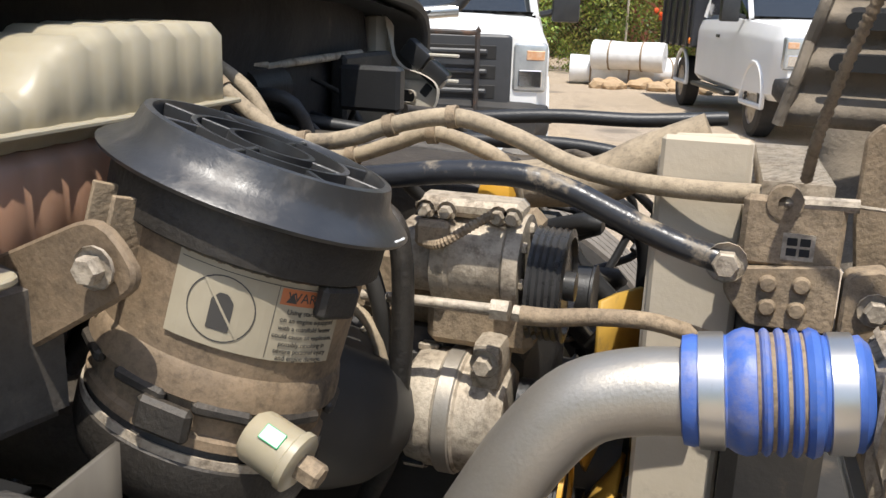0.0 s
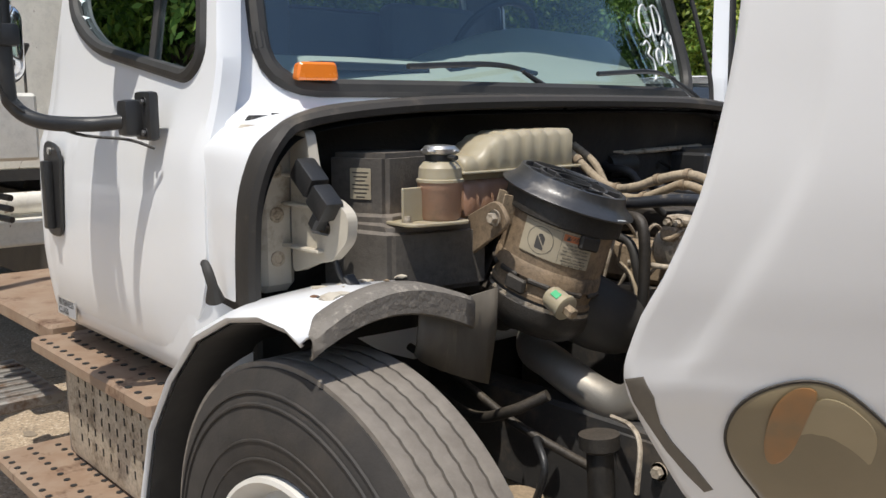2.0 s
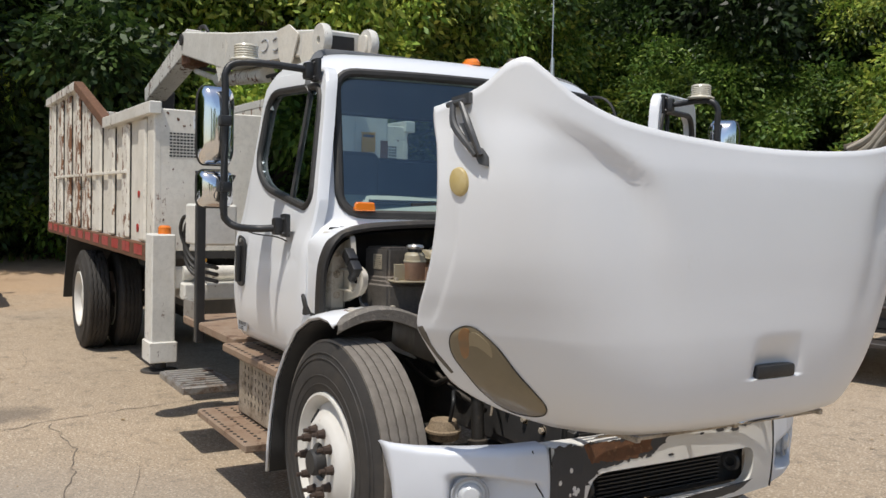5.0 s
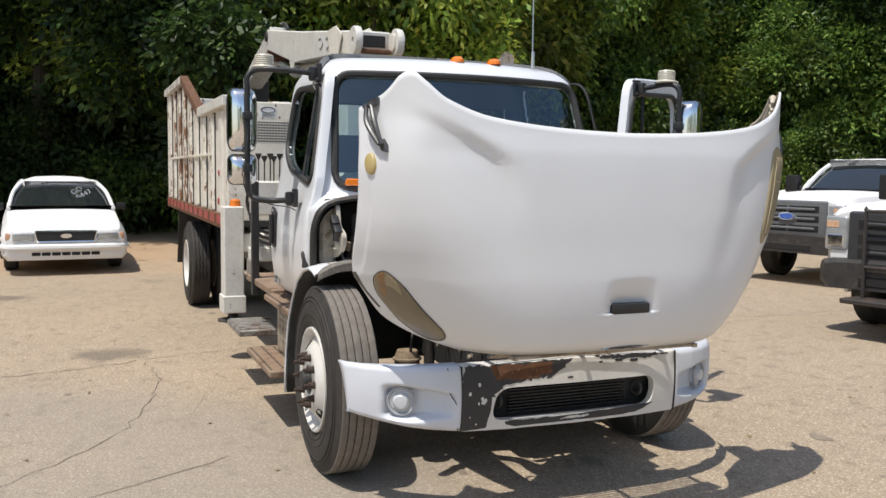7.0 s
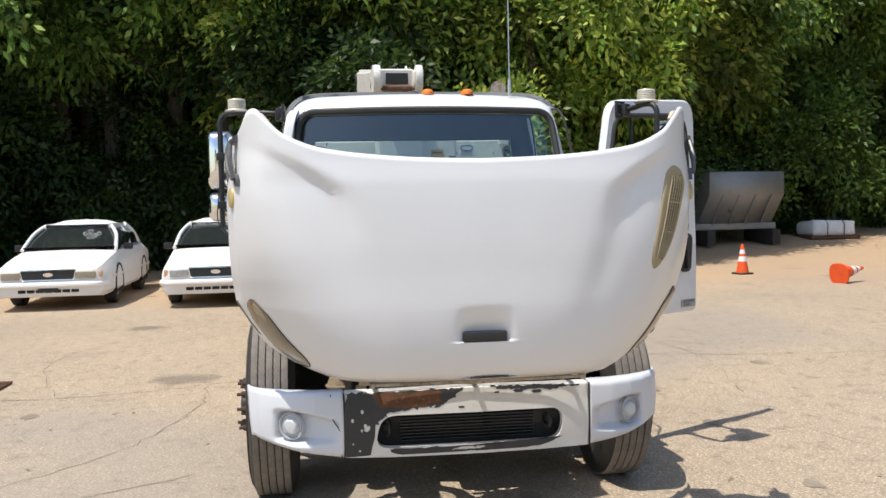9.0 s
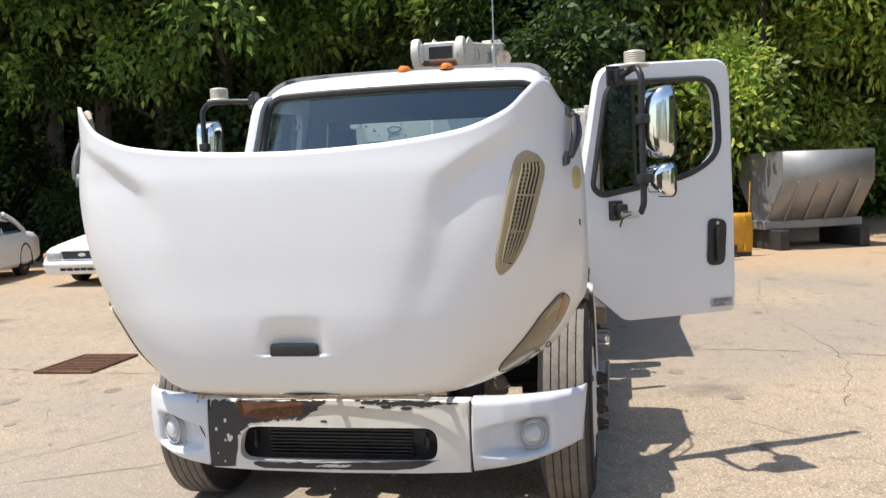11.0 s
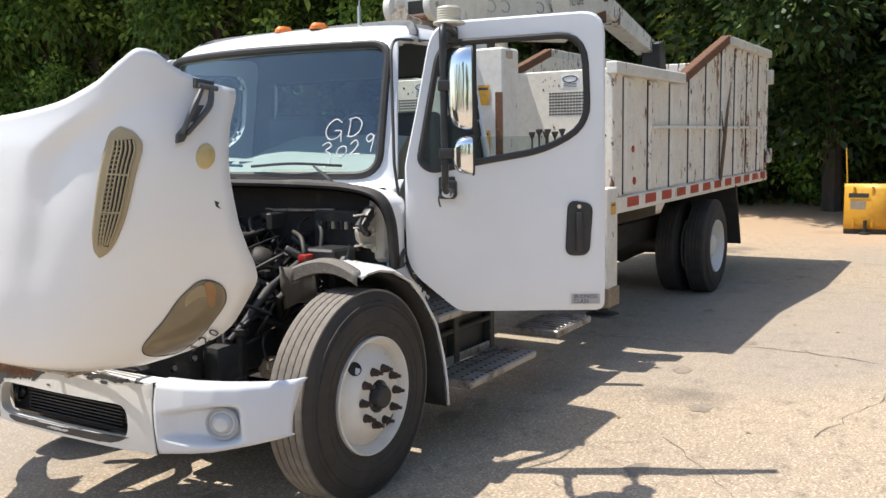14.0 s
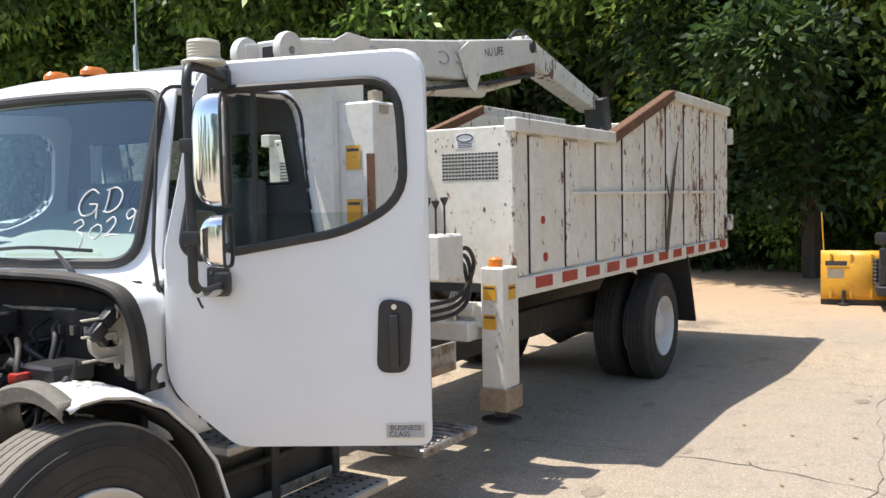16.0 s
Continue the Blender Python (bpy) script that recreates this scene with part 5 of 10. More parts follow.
for s_ in SIDES:
    lamp = hood_patch(mirror_th(LAMP, s_), 0.001, 0.006, "headlamp", "lens", hood, "yellowed teardrop headlamp lens", 0.01)
    for pts_, mt_, lb_ in (([(1.085, 1.21), (1.055, 1.262), (1.02, 1.262), (0.985, 1.16), (0.975, 1.08), (1.03, 1.10)], "lens_lit", "reflector facet with its lit look in the colour"), ([(1.035, 1.276), (1.00, 1.274), (0.965, 1.20), (0.96, 1.15), (0.985, 1.165), (1.012, 1.225)], "amber_deep", "orange turn signal reflector")):
        hood_patch(mirror_th(on_flank(softened(pts_)), s_), 0.013 if mt_ == "lens_lit" else 0.0155, 0.0005, "reflector", mt_, lamp, lb_)
    # inner fold of the rear corner
    for k_ in range(3):
        part("corner_fold", tube([hood_at(s_ * th, ztop(hood_at(th, 2.0).y) - 0.034 - 0.040 * k_, -0.040) for th in (56, 64, 72, 80, 88)], [0.008, 0.020, 0.023, 0.022, 0.012], 10, 4), "shield", hood, "cream moulded inner fold")
    edge = [hood_at(a * s_, z, 0.004) for a, z in LAMP]
    part("lamp_gap", loop_tube(edge, 0.0022, 5), "dusty", hood)
    hood_patch(mirror_th([(85.2 + 2.0 * math.cos(t), 1.787 + 0.05 * math.sin(t)) for t in np.linspace(0, 2 * math.pi, 25)[:-1]], s_), 0.002, 0.008, "side_marker", "amber", hood, "oval amber side marker", 0.008)
    latch = hood_patch(mirror_th([(80.8, 2.092), (85.6, 2.078), (85.0, 2.045), (80.6, 2.055)], s_), 0.002, 0.014, "latch_catch", "latch", hood, "dark steel hinged latch plate")
    part("latch_hinge", tube([hood_at(s_ * 81, 2.062, 0.03), hood_at(s_ * 85.4, 2.050, 0.03)], 0.010, 10, straight=True), "latch", hood)
    for o in (-1, 1):
        part("latch_arm", tube([hood_at(s_ * (83.0 + 1.1 * o), 2.055, 0.032), hood_at(s_ * (81.6 + 1.9 * o), 1.985, 0.040), hood_at(s_ * (80.3 + 1.5 * o), 1.93, 0.036), hood_at(s_ * (78.6 + 0.7 * o), 1.875, 0.026)], [0.010, 0.013, 0.012, 0.010], 8, 5), "latch", hood, "dark steel latch strap")
    part("latch_web", grid([[hood_at(s_ * (th_ + 1.0 * o), z_, 0.030) for o in (-1, 1)] for th_, z_ in ((81.6, 1.985), (80.6, 1.945), (79.8, 1.92))]), "latch", hood)
    hood_patch(mirror_th([(78.4, 1.90), (80.3, 1.885), (79.0, 1.845), (77.0, 1.838), (76.8, 1.87)], s_), 0.006, 0.014, "latch_tip", "latch", hood)
vent = hood_patch(VENT, 0.001, 0.008, "side_vent", "vent_plastic", hood, "long faded beige air vent with slats")
# near-black patch for the shade behind the slats
part("vent_opening", grid([[vent_at(f, 1.855 - 0.405 * k / 16 - 0.03 * (f - 0.5) * (k / 16 - 0.4), 0.0105) for f in np.linspace(0.22, 0.80, 9)] for k in range(17)]), "dark", vent)
for k in range(6):
    f = 0.225 + 0.115 * k
    part("vent_slat", tube([vent_at(f, z, 0.0125) for z in (1.452, 1.52, 1.60, 1.68, 1.76, 1.82, 1.855)], 0.0042, 6, 3), "vent_plastic", vent)
for z0 in (1.73, 1.585):
    part("vent_bar", tube([vent_at(f, z0 - 0.01 * f, 0.0135) for f in (0.2, 0.5, 0.82)], 0.004, 6, 3), "vent_plastic", vent)
for k in range(2):
    f = 0.28 + 0.115 * k
    for j in range(22):
        z0 = 1.47 + 0.0172 * j
        part("vent_rung", tube([vent_at(f - 0.04, z0, 0.0115), vent_at(f + 0.04, z0, 0.0115)], 0.0026, 5, straight=True), "vent_plastic", vent)
hood_patch([(86.6, 1.61), (87.4, 1.60), (87.0, 1.59), (87.5, 1.575), (86.7, 1.585)], 0.001, 0.001, "paint_chip", "black", hood, "small dark chip in the paint")
hood_patch([(-89.95, 1.258), (-89.3, 1.264), (-89.05, 1.235), (-89.3, 1.20), (-89.15, 1.165), (-88.8, 1.13), (-88.55, 1.092), (-89.0, 1.085), (-89.35, 1.115), (-89.6, 1.15), (-89.75, 1.19), (-89.9, 1.225)], 0.001, 0.001, "paint_loss", "flap", hood, "worn edge with bare grey glass fibre")
pull = part("pull_handle", box(1.405, 1.466, -0.105, 0.105, 1.092, 1.142, 0.012, seg=2), "black", hood, "black grip in a moulded recess")
# badge and grille strip at the lower edge
bdg = grid([[hood_y(0.03 + 0.14 * math.cos(t) * f, 0.911 + 0.016 * math.sin(t) * f, 0.006 * c - 0.001) for t in np.linspace(0, 2 * math.pi, 25)[:-1]] for f, c in ((0.02, 1), (0.5, 1), (0.9, 1), (1.0, 0))], closed=True)
part("maker_badge", bdg, "chrome", hood, "oval chrome badge with unreadable dark bars")
part("badge_bar", grid([[hood_y(y_, z_, 0.007) for z_ in (0.905, 0.917)] for y_ in np.linspace(-0.06, 0.12, 7)]), "black", hood)
for k in range(15):
    part("grille_slat", box(0.86 + 0.029 * k, 0.871 + 0.029 * k, -0.52, 0.52, 0.866, 0.880, 0.002), "dusty_metal", hood)
for y_ in (-0.52, 0.0, 0.52):
    part("grille_frame", box(0.85, 1.29, y_ - 0.012, y_ + 0.012, 0.862, 0.884, 0.003), "dusty_metal", hood)
part("grille_strip", grid([[(lerp(abs(y), [0, 0.6], [1.32, 1.23]) - 0.03 * k, y, 0.892 - 0.012 * k + (0.006 if k % 2 else 0)) for k in range(5)] for y in np.linspace(-0.58, 0.58, 13)]), "dusty_metal", hood)
for ch, th, z in (("3", 88.35, 0.966), ("2", 88.1, 0.999), ("0", 88.0, 1.032)):
    p = hood_at(th, z, 0.003)
    d = (hood_at(88.0, 1.032) - hood_at(88.35, 0.966)).normalized()
    nn = (hood_at(th, z, 0.05) - p)
    up = nn.cross(d)
    writing(ch, 0.070, "ink", hood, facing(p + nn.normalized() * 0.011, d, up), depth=0.001)

# bumper: a steel middle and two swept plastic ends
def bump_x(y):
    return lerp(abs(y), [0, 0.4, 0.65, 0.80, 0.92, 1.02, 1.10, 1.16, 1.18], [0.985, 0.975, 0.945, 0.905, 0.845, 0.77, 0.68, 0.58, 0.50])


def bump_top(y):
    return lerp(abs(y), [0, 0.65, 0.9, 1.18], [0.79, 0.775, 0.768, 0.755])


def bump_bot(y):
    return lerp(abs(y), [0, 0.65, 0.9, 1.18], [0.432, 0.435, 0.455, 0.50])


bumper = empty("bumper", truck)
bumper["label"] = "white front bumper with chipped paint and a wide dark slot"
SLOT = round_corners([(-0.50, 0.485), (0.49, 0.485), (0.50, 0.655), (-0.46, 0.655)], 0.075, 5)
BOUT = round_corners([(-0.65, 0.435), (0, 0.432), (0.65, 0.435), (0.65, 0.775), (0, 0.79), (-0.65, 0.775)], 0.004, 1)


def bump_place(y, z, off=0.0):
    f = (z - 0.432) / 0.352
    return Vector((bump_x(y) + 0.012 * math.sin(max(0, min(1, f)) * math.pi) + off, y, z))


rings = around(BOUT, SLOT, (0, 0.2, 0.4, 0.6, 0.8, 0.95, 1.0), 120)
rows = [[bump_place(*p, -0.05) for p in rings[0]], [bump_place(*p, -0.006) for p in rings[0]]]
rows += [[bump_place(*p, -0.012 if i == len(rings) - 1 else 0) for p in r] for i, r in enumerate(rings)] + [[bump_place(*p, -0.08) for p in rings[-1]]]
b = grid(rows, closed=True)
bmesh.ops.recalc_face_normals(b, faces=b.faces)
part("bumper_centre", b, "chipped", bumper, "chipped white steel bumper centre", smooth=40)
def chip(pts, mat, off, seed, jag, name="paint_loss", label=""):
    """A ragged patch on the bumper's face, its outline in y, z."""
    rnd = random.Random(seed)
    line = []
    for i, p in enumerate(pts):
        q = pts[(i + 1) % len(pts)]
        n = max(2, int(Vector((q[0] - p[0], q[1] - p[1])).length / 0.012))
        for k in range(n):
            j = jag * rnd.uniform(-1, 1) if k else 0
            line.append((p[0] + (q[0] - p[0]) * k / n + j, p[1] + (q[1] - p[1]) * k / n + j * rnd.uniform(-1, 1)))
    b = bmesh.new()
    lo = [b.verts.new(bump_place(y, z, off)) for y, z in line]
    f = b.faces.new(lo)
    bmesh.ops.triangulate(b, faces=[f])
    bmesh.ops.subdivide_edges(b, edges=b.edges[:], cuts=2, use_grid_fill=True)
    for v in b.verts:
        v.co.x = bump_place(v.co.y, v.co.z, off).x
    part(name, b, mat, bumper, label, smooth=0)


chip([(-0.645, 0.440), (-0.645, 0.772), (-0.02, 0.785), (-0.14, 0.70), (-0.42, 0.672), (-0.50, 0.60), (-0.52, 0.45)], "primer", 0.0015, 3, 0.012, label="bare black primer where paint has gone")
chip([(-0.50, 0.77), (-0.15, 0.775), (-0.16, 0.715), (-0.33, 0.69), (-0.47, 0.70)], "rust", 0.003, 4, 0.012, label="brown rust")
chip([(0.10, 0.786), (0.50, 0.778), (0.54, 0.765), (0.42, 0.755), (0.14, 0.768)], "primer", 0.0015, 5, 0.008)
chip([(-0.42, 0.478), (0.42, 0.478), (0.50, 0.50), (0.35, 0.458), (-0.1, 0.462), (-0.38, 0.452)], "primer", 0.0015, 6, 0.010)
rc_ = random.Random(8)
for k in range(16):
    yc, zc = rc_.choice(((rc_.uniform(-0.5, 0.45), rc_.uniform(0.448, 0.475)), (rc_.uniform(-0.50, 0.0), rc_.uniform(0.67, 0.72)), (rc_.uniform(0.1, 0.6), rc_.uniform(0.745, 0.772))))
    r1 = rc_.uniform(0.006, 0.018)
    chip([(yc + r1 * 1.8 * math.cos(a), zc + r1 * 0.6 * math.sin(a)) for a in np.linspace(0, 6.283, 7)[:-1]], "primer", 0.002, 20 + k, 0.003)
for k in range(9):
    yc, zc = rc_.uniform(-0.62, -0.52), rc_.uniform(0.46, 0.70)
    r1 = rc_.uniform(0.004, 0.010)
    chip([(yc + r1 * math.cos(a), zc + r1 * 1.4 * math.sin(a)) for a in np.linspace(0, 6.283, 7)[:-1]], "chipped", 0.003, 50 + k, 0.002, "paint_flake")
# near-black board gives the shade behind the bumper slot
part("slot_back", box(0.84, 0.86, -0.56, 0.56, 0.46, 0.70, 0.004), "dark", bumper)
for k in range(9):
    part("slot_fin", box(0.875, 0.90, -0.36, 0.36, 0.497 + k * 0.017, 0.503 + k * 0.017, 0.001), "black", bumper)
for s_ in SIDES:
    part("tow_eye", lathe([(0.035, -0.01), (0.045, 0), (0.035, 0.01), (0.022, 0.008), (0.022, -0.008)], 18, pose(0.90, s_ * 0.43, 0.57, 90, 0, 20)), "black", bumper)
    b = bmesh.new()
    ye = np.linspace(0.655, 1.18, 44)
    rows = []
    for y in ye:
        zt, zb = bump_top(y), bump_bot(y)
        back = lerp(y, [0.655, 1.0, 1.18], [0.09, 0.07, 0.012])

        def cut(f):
            # the end is cut on a slope, longer at its top
            return 0.655 + (y - 0.655) * (lerp(f, [0, 1], [1.175, 1.150]) - 0.655) / 0.525
        r = [(bump_x(cut(0)) - back, s_ * (cut(0) - 0.01 * (y > 1.0)), zt + 0.004)]
        for f in np.linspace(0, 1, 44):
            z, yc = zt + (zb - zt) * f, cut(f)
            dx = -0.02 * (max(0, 0.08 - f) / 0.08) ** 2 - 0.02 * (max(0, f - 0.92) / 0.08) ** 2 + 0.015 * math.sin(f * math.pi)
            # long shallow recess that deepens towards the lamp
            h_ = lerp(yc, [0.68, 0.90, 0.98], [0.055, 0.082, 0.082])
            dish = min(1, 1.3 * math.exp(-(abs((yc - 0.845) / 0.15) ** 6 + abs((z - 0.582 + 0.03 * (0.9 - yc)) / h_) ** 8)))
            r.append((bump_x(yc) + dx - lerp(yc, [0.68, 0.80, 0.98], [0.03, 0.085, 0.075]) * dish, s_ * yc, z))
        r.append((bump_x(cut(1)) - back, s_ * cut(1), zb + 0.004))
        rows.append(r)
    b = grid(rows)
    end = part("bumper_end", b, "bumper", bumper, "silver-white plastic bumper end", smooth=50)
    so = end.modifiers.new("t", 'SOLIDIFY')
    so.thickness, so.offset = 0.006, -1 if s_ > 0 else 1
    part("seam", tube([bump_place(s_ * 0.652, z_, -0.002) for z_ in np.linspace(0.437, 0.774, 8)], 0.0045, 6, straight=True), "dark", bumper)
    if s_ < 0:
        part("crack", tube([bump_place(-y_, z_, -0.0005 + 0.0) + Vector((-0.004, 0, 0)) for y_, z_ in ((0.665, 0.44), (0.675, 0.50), (0.67, 0.57), (0.70, 0.62), (0.715, 0.66), (0.712, 0.71), (0.72, 0.765))], 0.003, 5, 2), "dark", bumper)
    part("lamp_shell", lathe([(0.060, 0.0), (0.072, 0.004), (0.076, 0.012), (0.070, 0.016), (0.060, 0.010)], 32, facing((bump_x(0.925) - 0.042, s_ * 0.922, 0.586), (s_ * -0.55, 1 * 1.0, 0) if s_ > 0 else (0.55, 1, 0), (0, 0, 1))), "fog_ring", bumper, "grey fog lamp ring")
    fm = facing((bump_x(0.925) - 0.040, s_ * 0.922, 0.586), (s_ * -0.55, 1 * 1.0, 0) if s_ > 0 else (0.55, 1, 0), (0, 0, 1))
    part("fog_lamp", lathe([(0.062, -0.05), (0.064, -0.005), (0.06, 0.004), (0.052, 0.006), (0.048, 0.002), (0.044, 0.014), (0.03, 0.026), (0, 0.03)], 32, fm), "fog", bumper, "round fog lamp with a domed pale lens")

# chassis rails, axle, crossmembers
for s_ in SIDES:
    b = box(-9.4, 0.80, s_ * 0.43 - 0.04, s_ * 0.43 + 0.04, 0.62, 0.88, 0.01)
    part("chassis_rail", b, "frame", truck)
part("front_axle", box(-0.07, 0.07, -0.9, 0.9, 0.40, 0.52, 0.03), "frame", truck)
part("rear_axle", tube([(-6.88, -0.8, 0.52), (-6.88, -0.3, 0.52), (-6.88, 0, 0.52), (-6.88, 0.3, 0.52), (-6.88, 0.8, 0.52)], [0.09, 0.1, 0.24, 0.1, 0.09], 16), "frame", truck)

# dump body
BX0, BX1, BY, BZ0, BZ1, BZP = -3.53, -9.60, 1.135, 1.27, 2.40, 2.93
bed = empty("dump_body", truck)
bed["label"] = "rust-streaked white steel dump body with vertical ribs"
side_out = [(BX0, BZ0), (BX0, BZ1), (-5.45, BZ1), (-7.2, BZP), (BX1, BZP), (BX1, BZ0)]
for s_ in SIDES:
    part("side_wall", side_cut(side_out, s_ * BY - (0.045 if s_ > 0 else -0.025), s_ * BY - (0.025 if s_ > 0 else -0.045)), "bedpaint", bed)
    for k in range(9):
        x = -3.935 - k * 0.655
        zt = lerp(-x, [3.5, 5.45, 7.2, 9.7], [BZ1, BZ1, BZP, BZP]) - 0.06
        part("rib", box(x - 0.12, x + 0.12, s_ * (BY - 0.03) if s_ > 0 else s_ * (BY + 0.012), s_ * (BY + 0.012) if s_ > 0 else s_ * (BY - 0.03), BZ0 + 0.06, zt, 0.02), "bedpaint", bed)
        part("rib_seam", box(x + 0.1195, x + 0.1235, min(s_ * (BY - 0.026), s_ * (BY - 0.012)), max(s_ * (BY - 0.026), s_ * (BY - 0.012)), BZ0 + 0.06, zt, 0.0), "dusty", bed)
    part("corner_post", box(BX0 - 0.22, BX0 + 0.002, min(s_ * (BY - 0.06), s_ * (BY + 0.004)), max(s_ * (BY - 0.06), s_ * (BY + 0.004)), BZ0 + 0.05, BZ1 - 0.04, 0.012), "bedpaint", bed)
    pts = [(BX0 + 0.03, s_ * BY, BZ1), (-5.45, s_ * BY, BZ1), (-7.2, s_ * BY, BZP), (BX1, s_ * BY, BZP)]
    for (a, c), mt in zip(zip(pts, pts[1:]), ("oldwhite", "rust", "oldwhite")):
        a, c = Vector(a), Vector(c)
        d = (c - a)
        mm = Matrix.Translation(a) @ d.to_track_quat('X', 'Z').to_matrix().to_4x4()
        part("top_rail", box(-0.01, d.length + 0.01, -0.05, 0.05, -0.05, 0.05, 0.008, m=mm), mt, bed)
    part("mid_rail", box(-9.0, -4.5, s_ * BY - 0.002 * s_, s_ * (BY + 0.03), 1.90, 1.93, 0.004) if s_ > 0 else box(-9.0, -4.5, s_ * (BY + 0.03), s_ * BY, 1.90, 1.93, 0.004), "bedpaint", bed)
    part("bottom_rail", box(BX1, BX0, min(s_ * (BY - 0.06), s_ * (BY + 0.02)), max(s_ * (BY - 0.06), s_ * (BY + 0.02)), BZ0 - 0.09, BZ0 + 0.05, 0.008), "bedpaint" if s_ > 0 else "rust", bed)
    for k in range(12):
        x = -3.98 - k * 0.485
        part("reflector_strip", box(x - 0.15, x + 0.15, min(s_ * (BY + 0.02), s_ * (BY + 0.023)), max(s_ * (BY + 0.02), s_ * (BY + 0.023)), BZ0 - 0.05, BZ0 + 0.035, 0.0), "red", bed)
    part("mud_flap", box(-7.75, -7.72, s_ * 0.55 if s_ > 0 else s_ * 1.17, s_ * 1.17 if s_ > 0 else s_ * 0.55, 0.38, 1.2, 0.006, m=Matrix.Translation((-7.73, 0, 1.2)) @ Matrix.Rotation(radians(22), 4, "Y") @ Matrix.Translation((7.73, 0, -1.2))), "rubber", truck, "dusty black mud flap")
fwall = part("front_wall", box(BX0 - 0.03, BX0, -BY, BY, BZ0, BZ1, 0.008), "bedpaint", bed)
part("leaning_branch", tube([(-6.98, 1.16, 1.30), (-7.05, 1.18, 1.75), (-7.22, 1.17, 2.12), (-7.38, 1.165, 2.45)], [0.02, 0.022, 0.015, 0.006], 7, 5), "bark_grey", bed, "dead branch stuck along the rail")
part("branch_twig", tube([(-7.06, 1.18, 1.80), (-6.98, 1.17, 1.98), (-6.95, 1.17, 2.10)], [0.012, 0.009, 0.004], 6, 4), "bark_grey", bed)
for z in (2.62, 1.52):
    part("gate_hinge", box(-9.74, -9.60, 1.10, 1.19, z - 0.10, z + 0.10, 0.012), "oldwhite", bed)
for x, z, r1 in ((-4.02, 1.44, 0.035), (-3.98, 1.72, 0.03)):
    for s_ in SIDES:
        part("marker_lamp", lathe([(0, 0), (r1, 0), (r1, 0.008), (0, 0.014)], 16, pose(x, s_ * (BY + 0.013), z, -90 * s_, 0, 0)), "red", bed, "small faded red marker")
part("rear_gate", box(BX1 - 0.04, BX1, -BY, BY, BZ0, BZP - 0.05, 0.01), "bedpaint", bed)
part("bed_floor", box(BX1, BX0, -BY + 0.02, BY - 0.02, BZ0 - 0.06, BZ0, 0.0), "frame", bed)
for s_ in SIDES:
    for i in range(17):
        for j in range(8):
            y = s_ * 0.785 + (i - 8) * 0.0275
            z = 2.03 + j * 0.0255
            # flat near-black plate, the shade in a hole as colour
            part("perforation", box(BX0 + 0.0005, BX0 + 0.003, y - 0.0095, y + 0.0095, z - 0.0065, z + 0.0065, 0.0), "dark", fwall)
    st_ = part("sticker", box(BX0 + 0.0005, BX0 + 0.003, s_ * 0.75 - 0.08, s_ * 0.75 + 0.08, 2.25, 2.36, 0.0), "chalk", fwall, "white maker's sticker with a dark oval ring")
    ring = [(BX0 + 0.0035, s_ * 0.75 + 0.066 * math.cos(t), 2.325 + 0.027 * math.sin(t)) for t in np.linspace(0, 2 * math.pi, 33)[:-1]]
    part("oval_ring", loop_tube(ring, 0.0045, 6), "dark", st_)
    for j in range(3):
        part("unreadable_bar", box(BX0 + 0.003, BX0 + 0.004, s_ * 0.75 - 0.06, s_ * 0.75 + 0.06, 2.258 + 0.013 * j, 2.263 + 0.013 * j, 0.0), "dusty", st_)
    # small scrapes on the front wall
    rs_ = random.Random(31 + s_)
    for k in range(14):
        y, z = s_ * rs_.uniform(0.45, 1.1), rs_.choice((rs_.uniform(2.2, 2.39), rs_.uniform(1.5, 2.0)))
        r1 = rs_.uniform(0.004, 0.014)
        part("paint_chip", slab([(r1 * rs_.uniform(0.5, 1.2) * math.cos(a), r1 * rs_.uniform(0.5, 1.8) * math.sin(a)) for a in np.linspace(0, 6.283, 8)[:-1]], 0.001, facing((BX0 + 0.0012, y, z), (0, 1, 0), (0, 0, 1))), "rust", fwall)

# loader boom over the cab's back
boom = empty("loader_boom", truck)
boom["label"] = "worn white knuckle-boom loader folded over the dump body"
def beam(a, c, h0, h1, w, mat="oldwhite", name="beam"):
    a, c = Vector(a), Vector(c)
    d = c - a
    mm = Matrix.Translation(a) @ d.to_track_quat('X', 'Z').to_matrix().to_4x4()
    L = d.length
    rows = []
    for x, h in ((0, h0), (L, h1)):
        rows.append([(x, -w / 2, -h / 2), (x, w / 2, -h / 2), (x, w / 2, h / 2), (x, -w / 2, h / 2)])
    b = grid(rows, closed=True, caps=True)
    bmesh.ops.recalc_face_normals(b, faces=b.faces)
    bmesh.ops.bevel(b, geom=b.edges[:], offset=0.012, segments=1, affect='EDGES')
    b.transform(mm)
    return part(name, b, mat, boom)
beam((-2.42, -0.05, 2.87), (-4.75, -0.08, 3.10), 0.17, 0.34, 0.30)
beam((-4.72, -0.08, 3.10), (-6.18, -0.10, 3.37), 0.34, 0.24, 0.30)
beam((-6.08, -0.10, 3.40), (-8.05, -0.10, 2.98), 0.25, 0.18, 0.24)
part("boom_cylinder", tube([(-3.9, -0.08, 2.80), (-5.3, -0.09, 2.90), (-5.31, -0.09, 2.90), (-6.12, -0.1, 3.08)], [0.07, 0.07, 0.03, 0.03], 14, straight=True), "bedpaint", boom)
beam((-8.0, 0, 3.05), (-8.15, 0, 2.3), 0.2, 0.3, 0.25, "frame", "grapple_link")
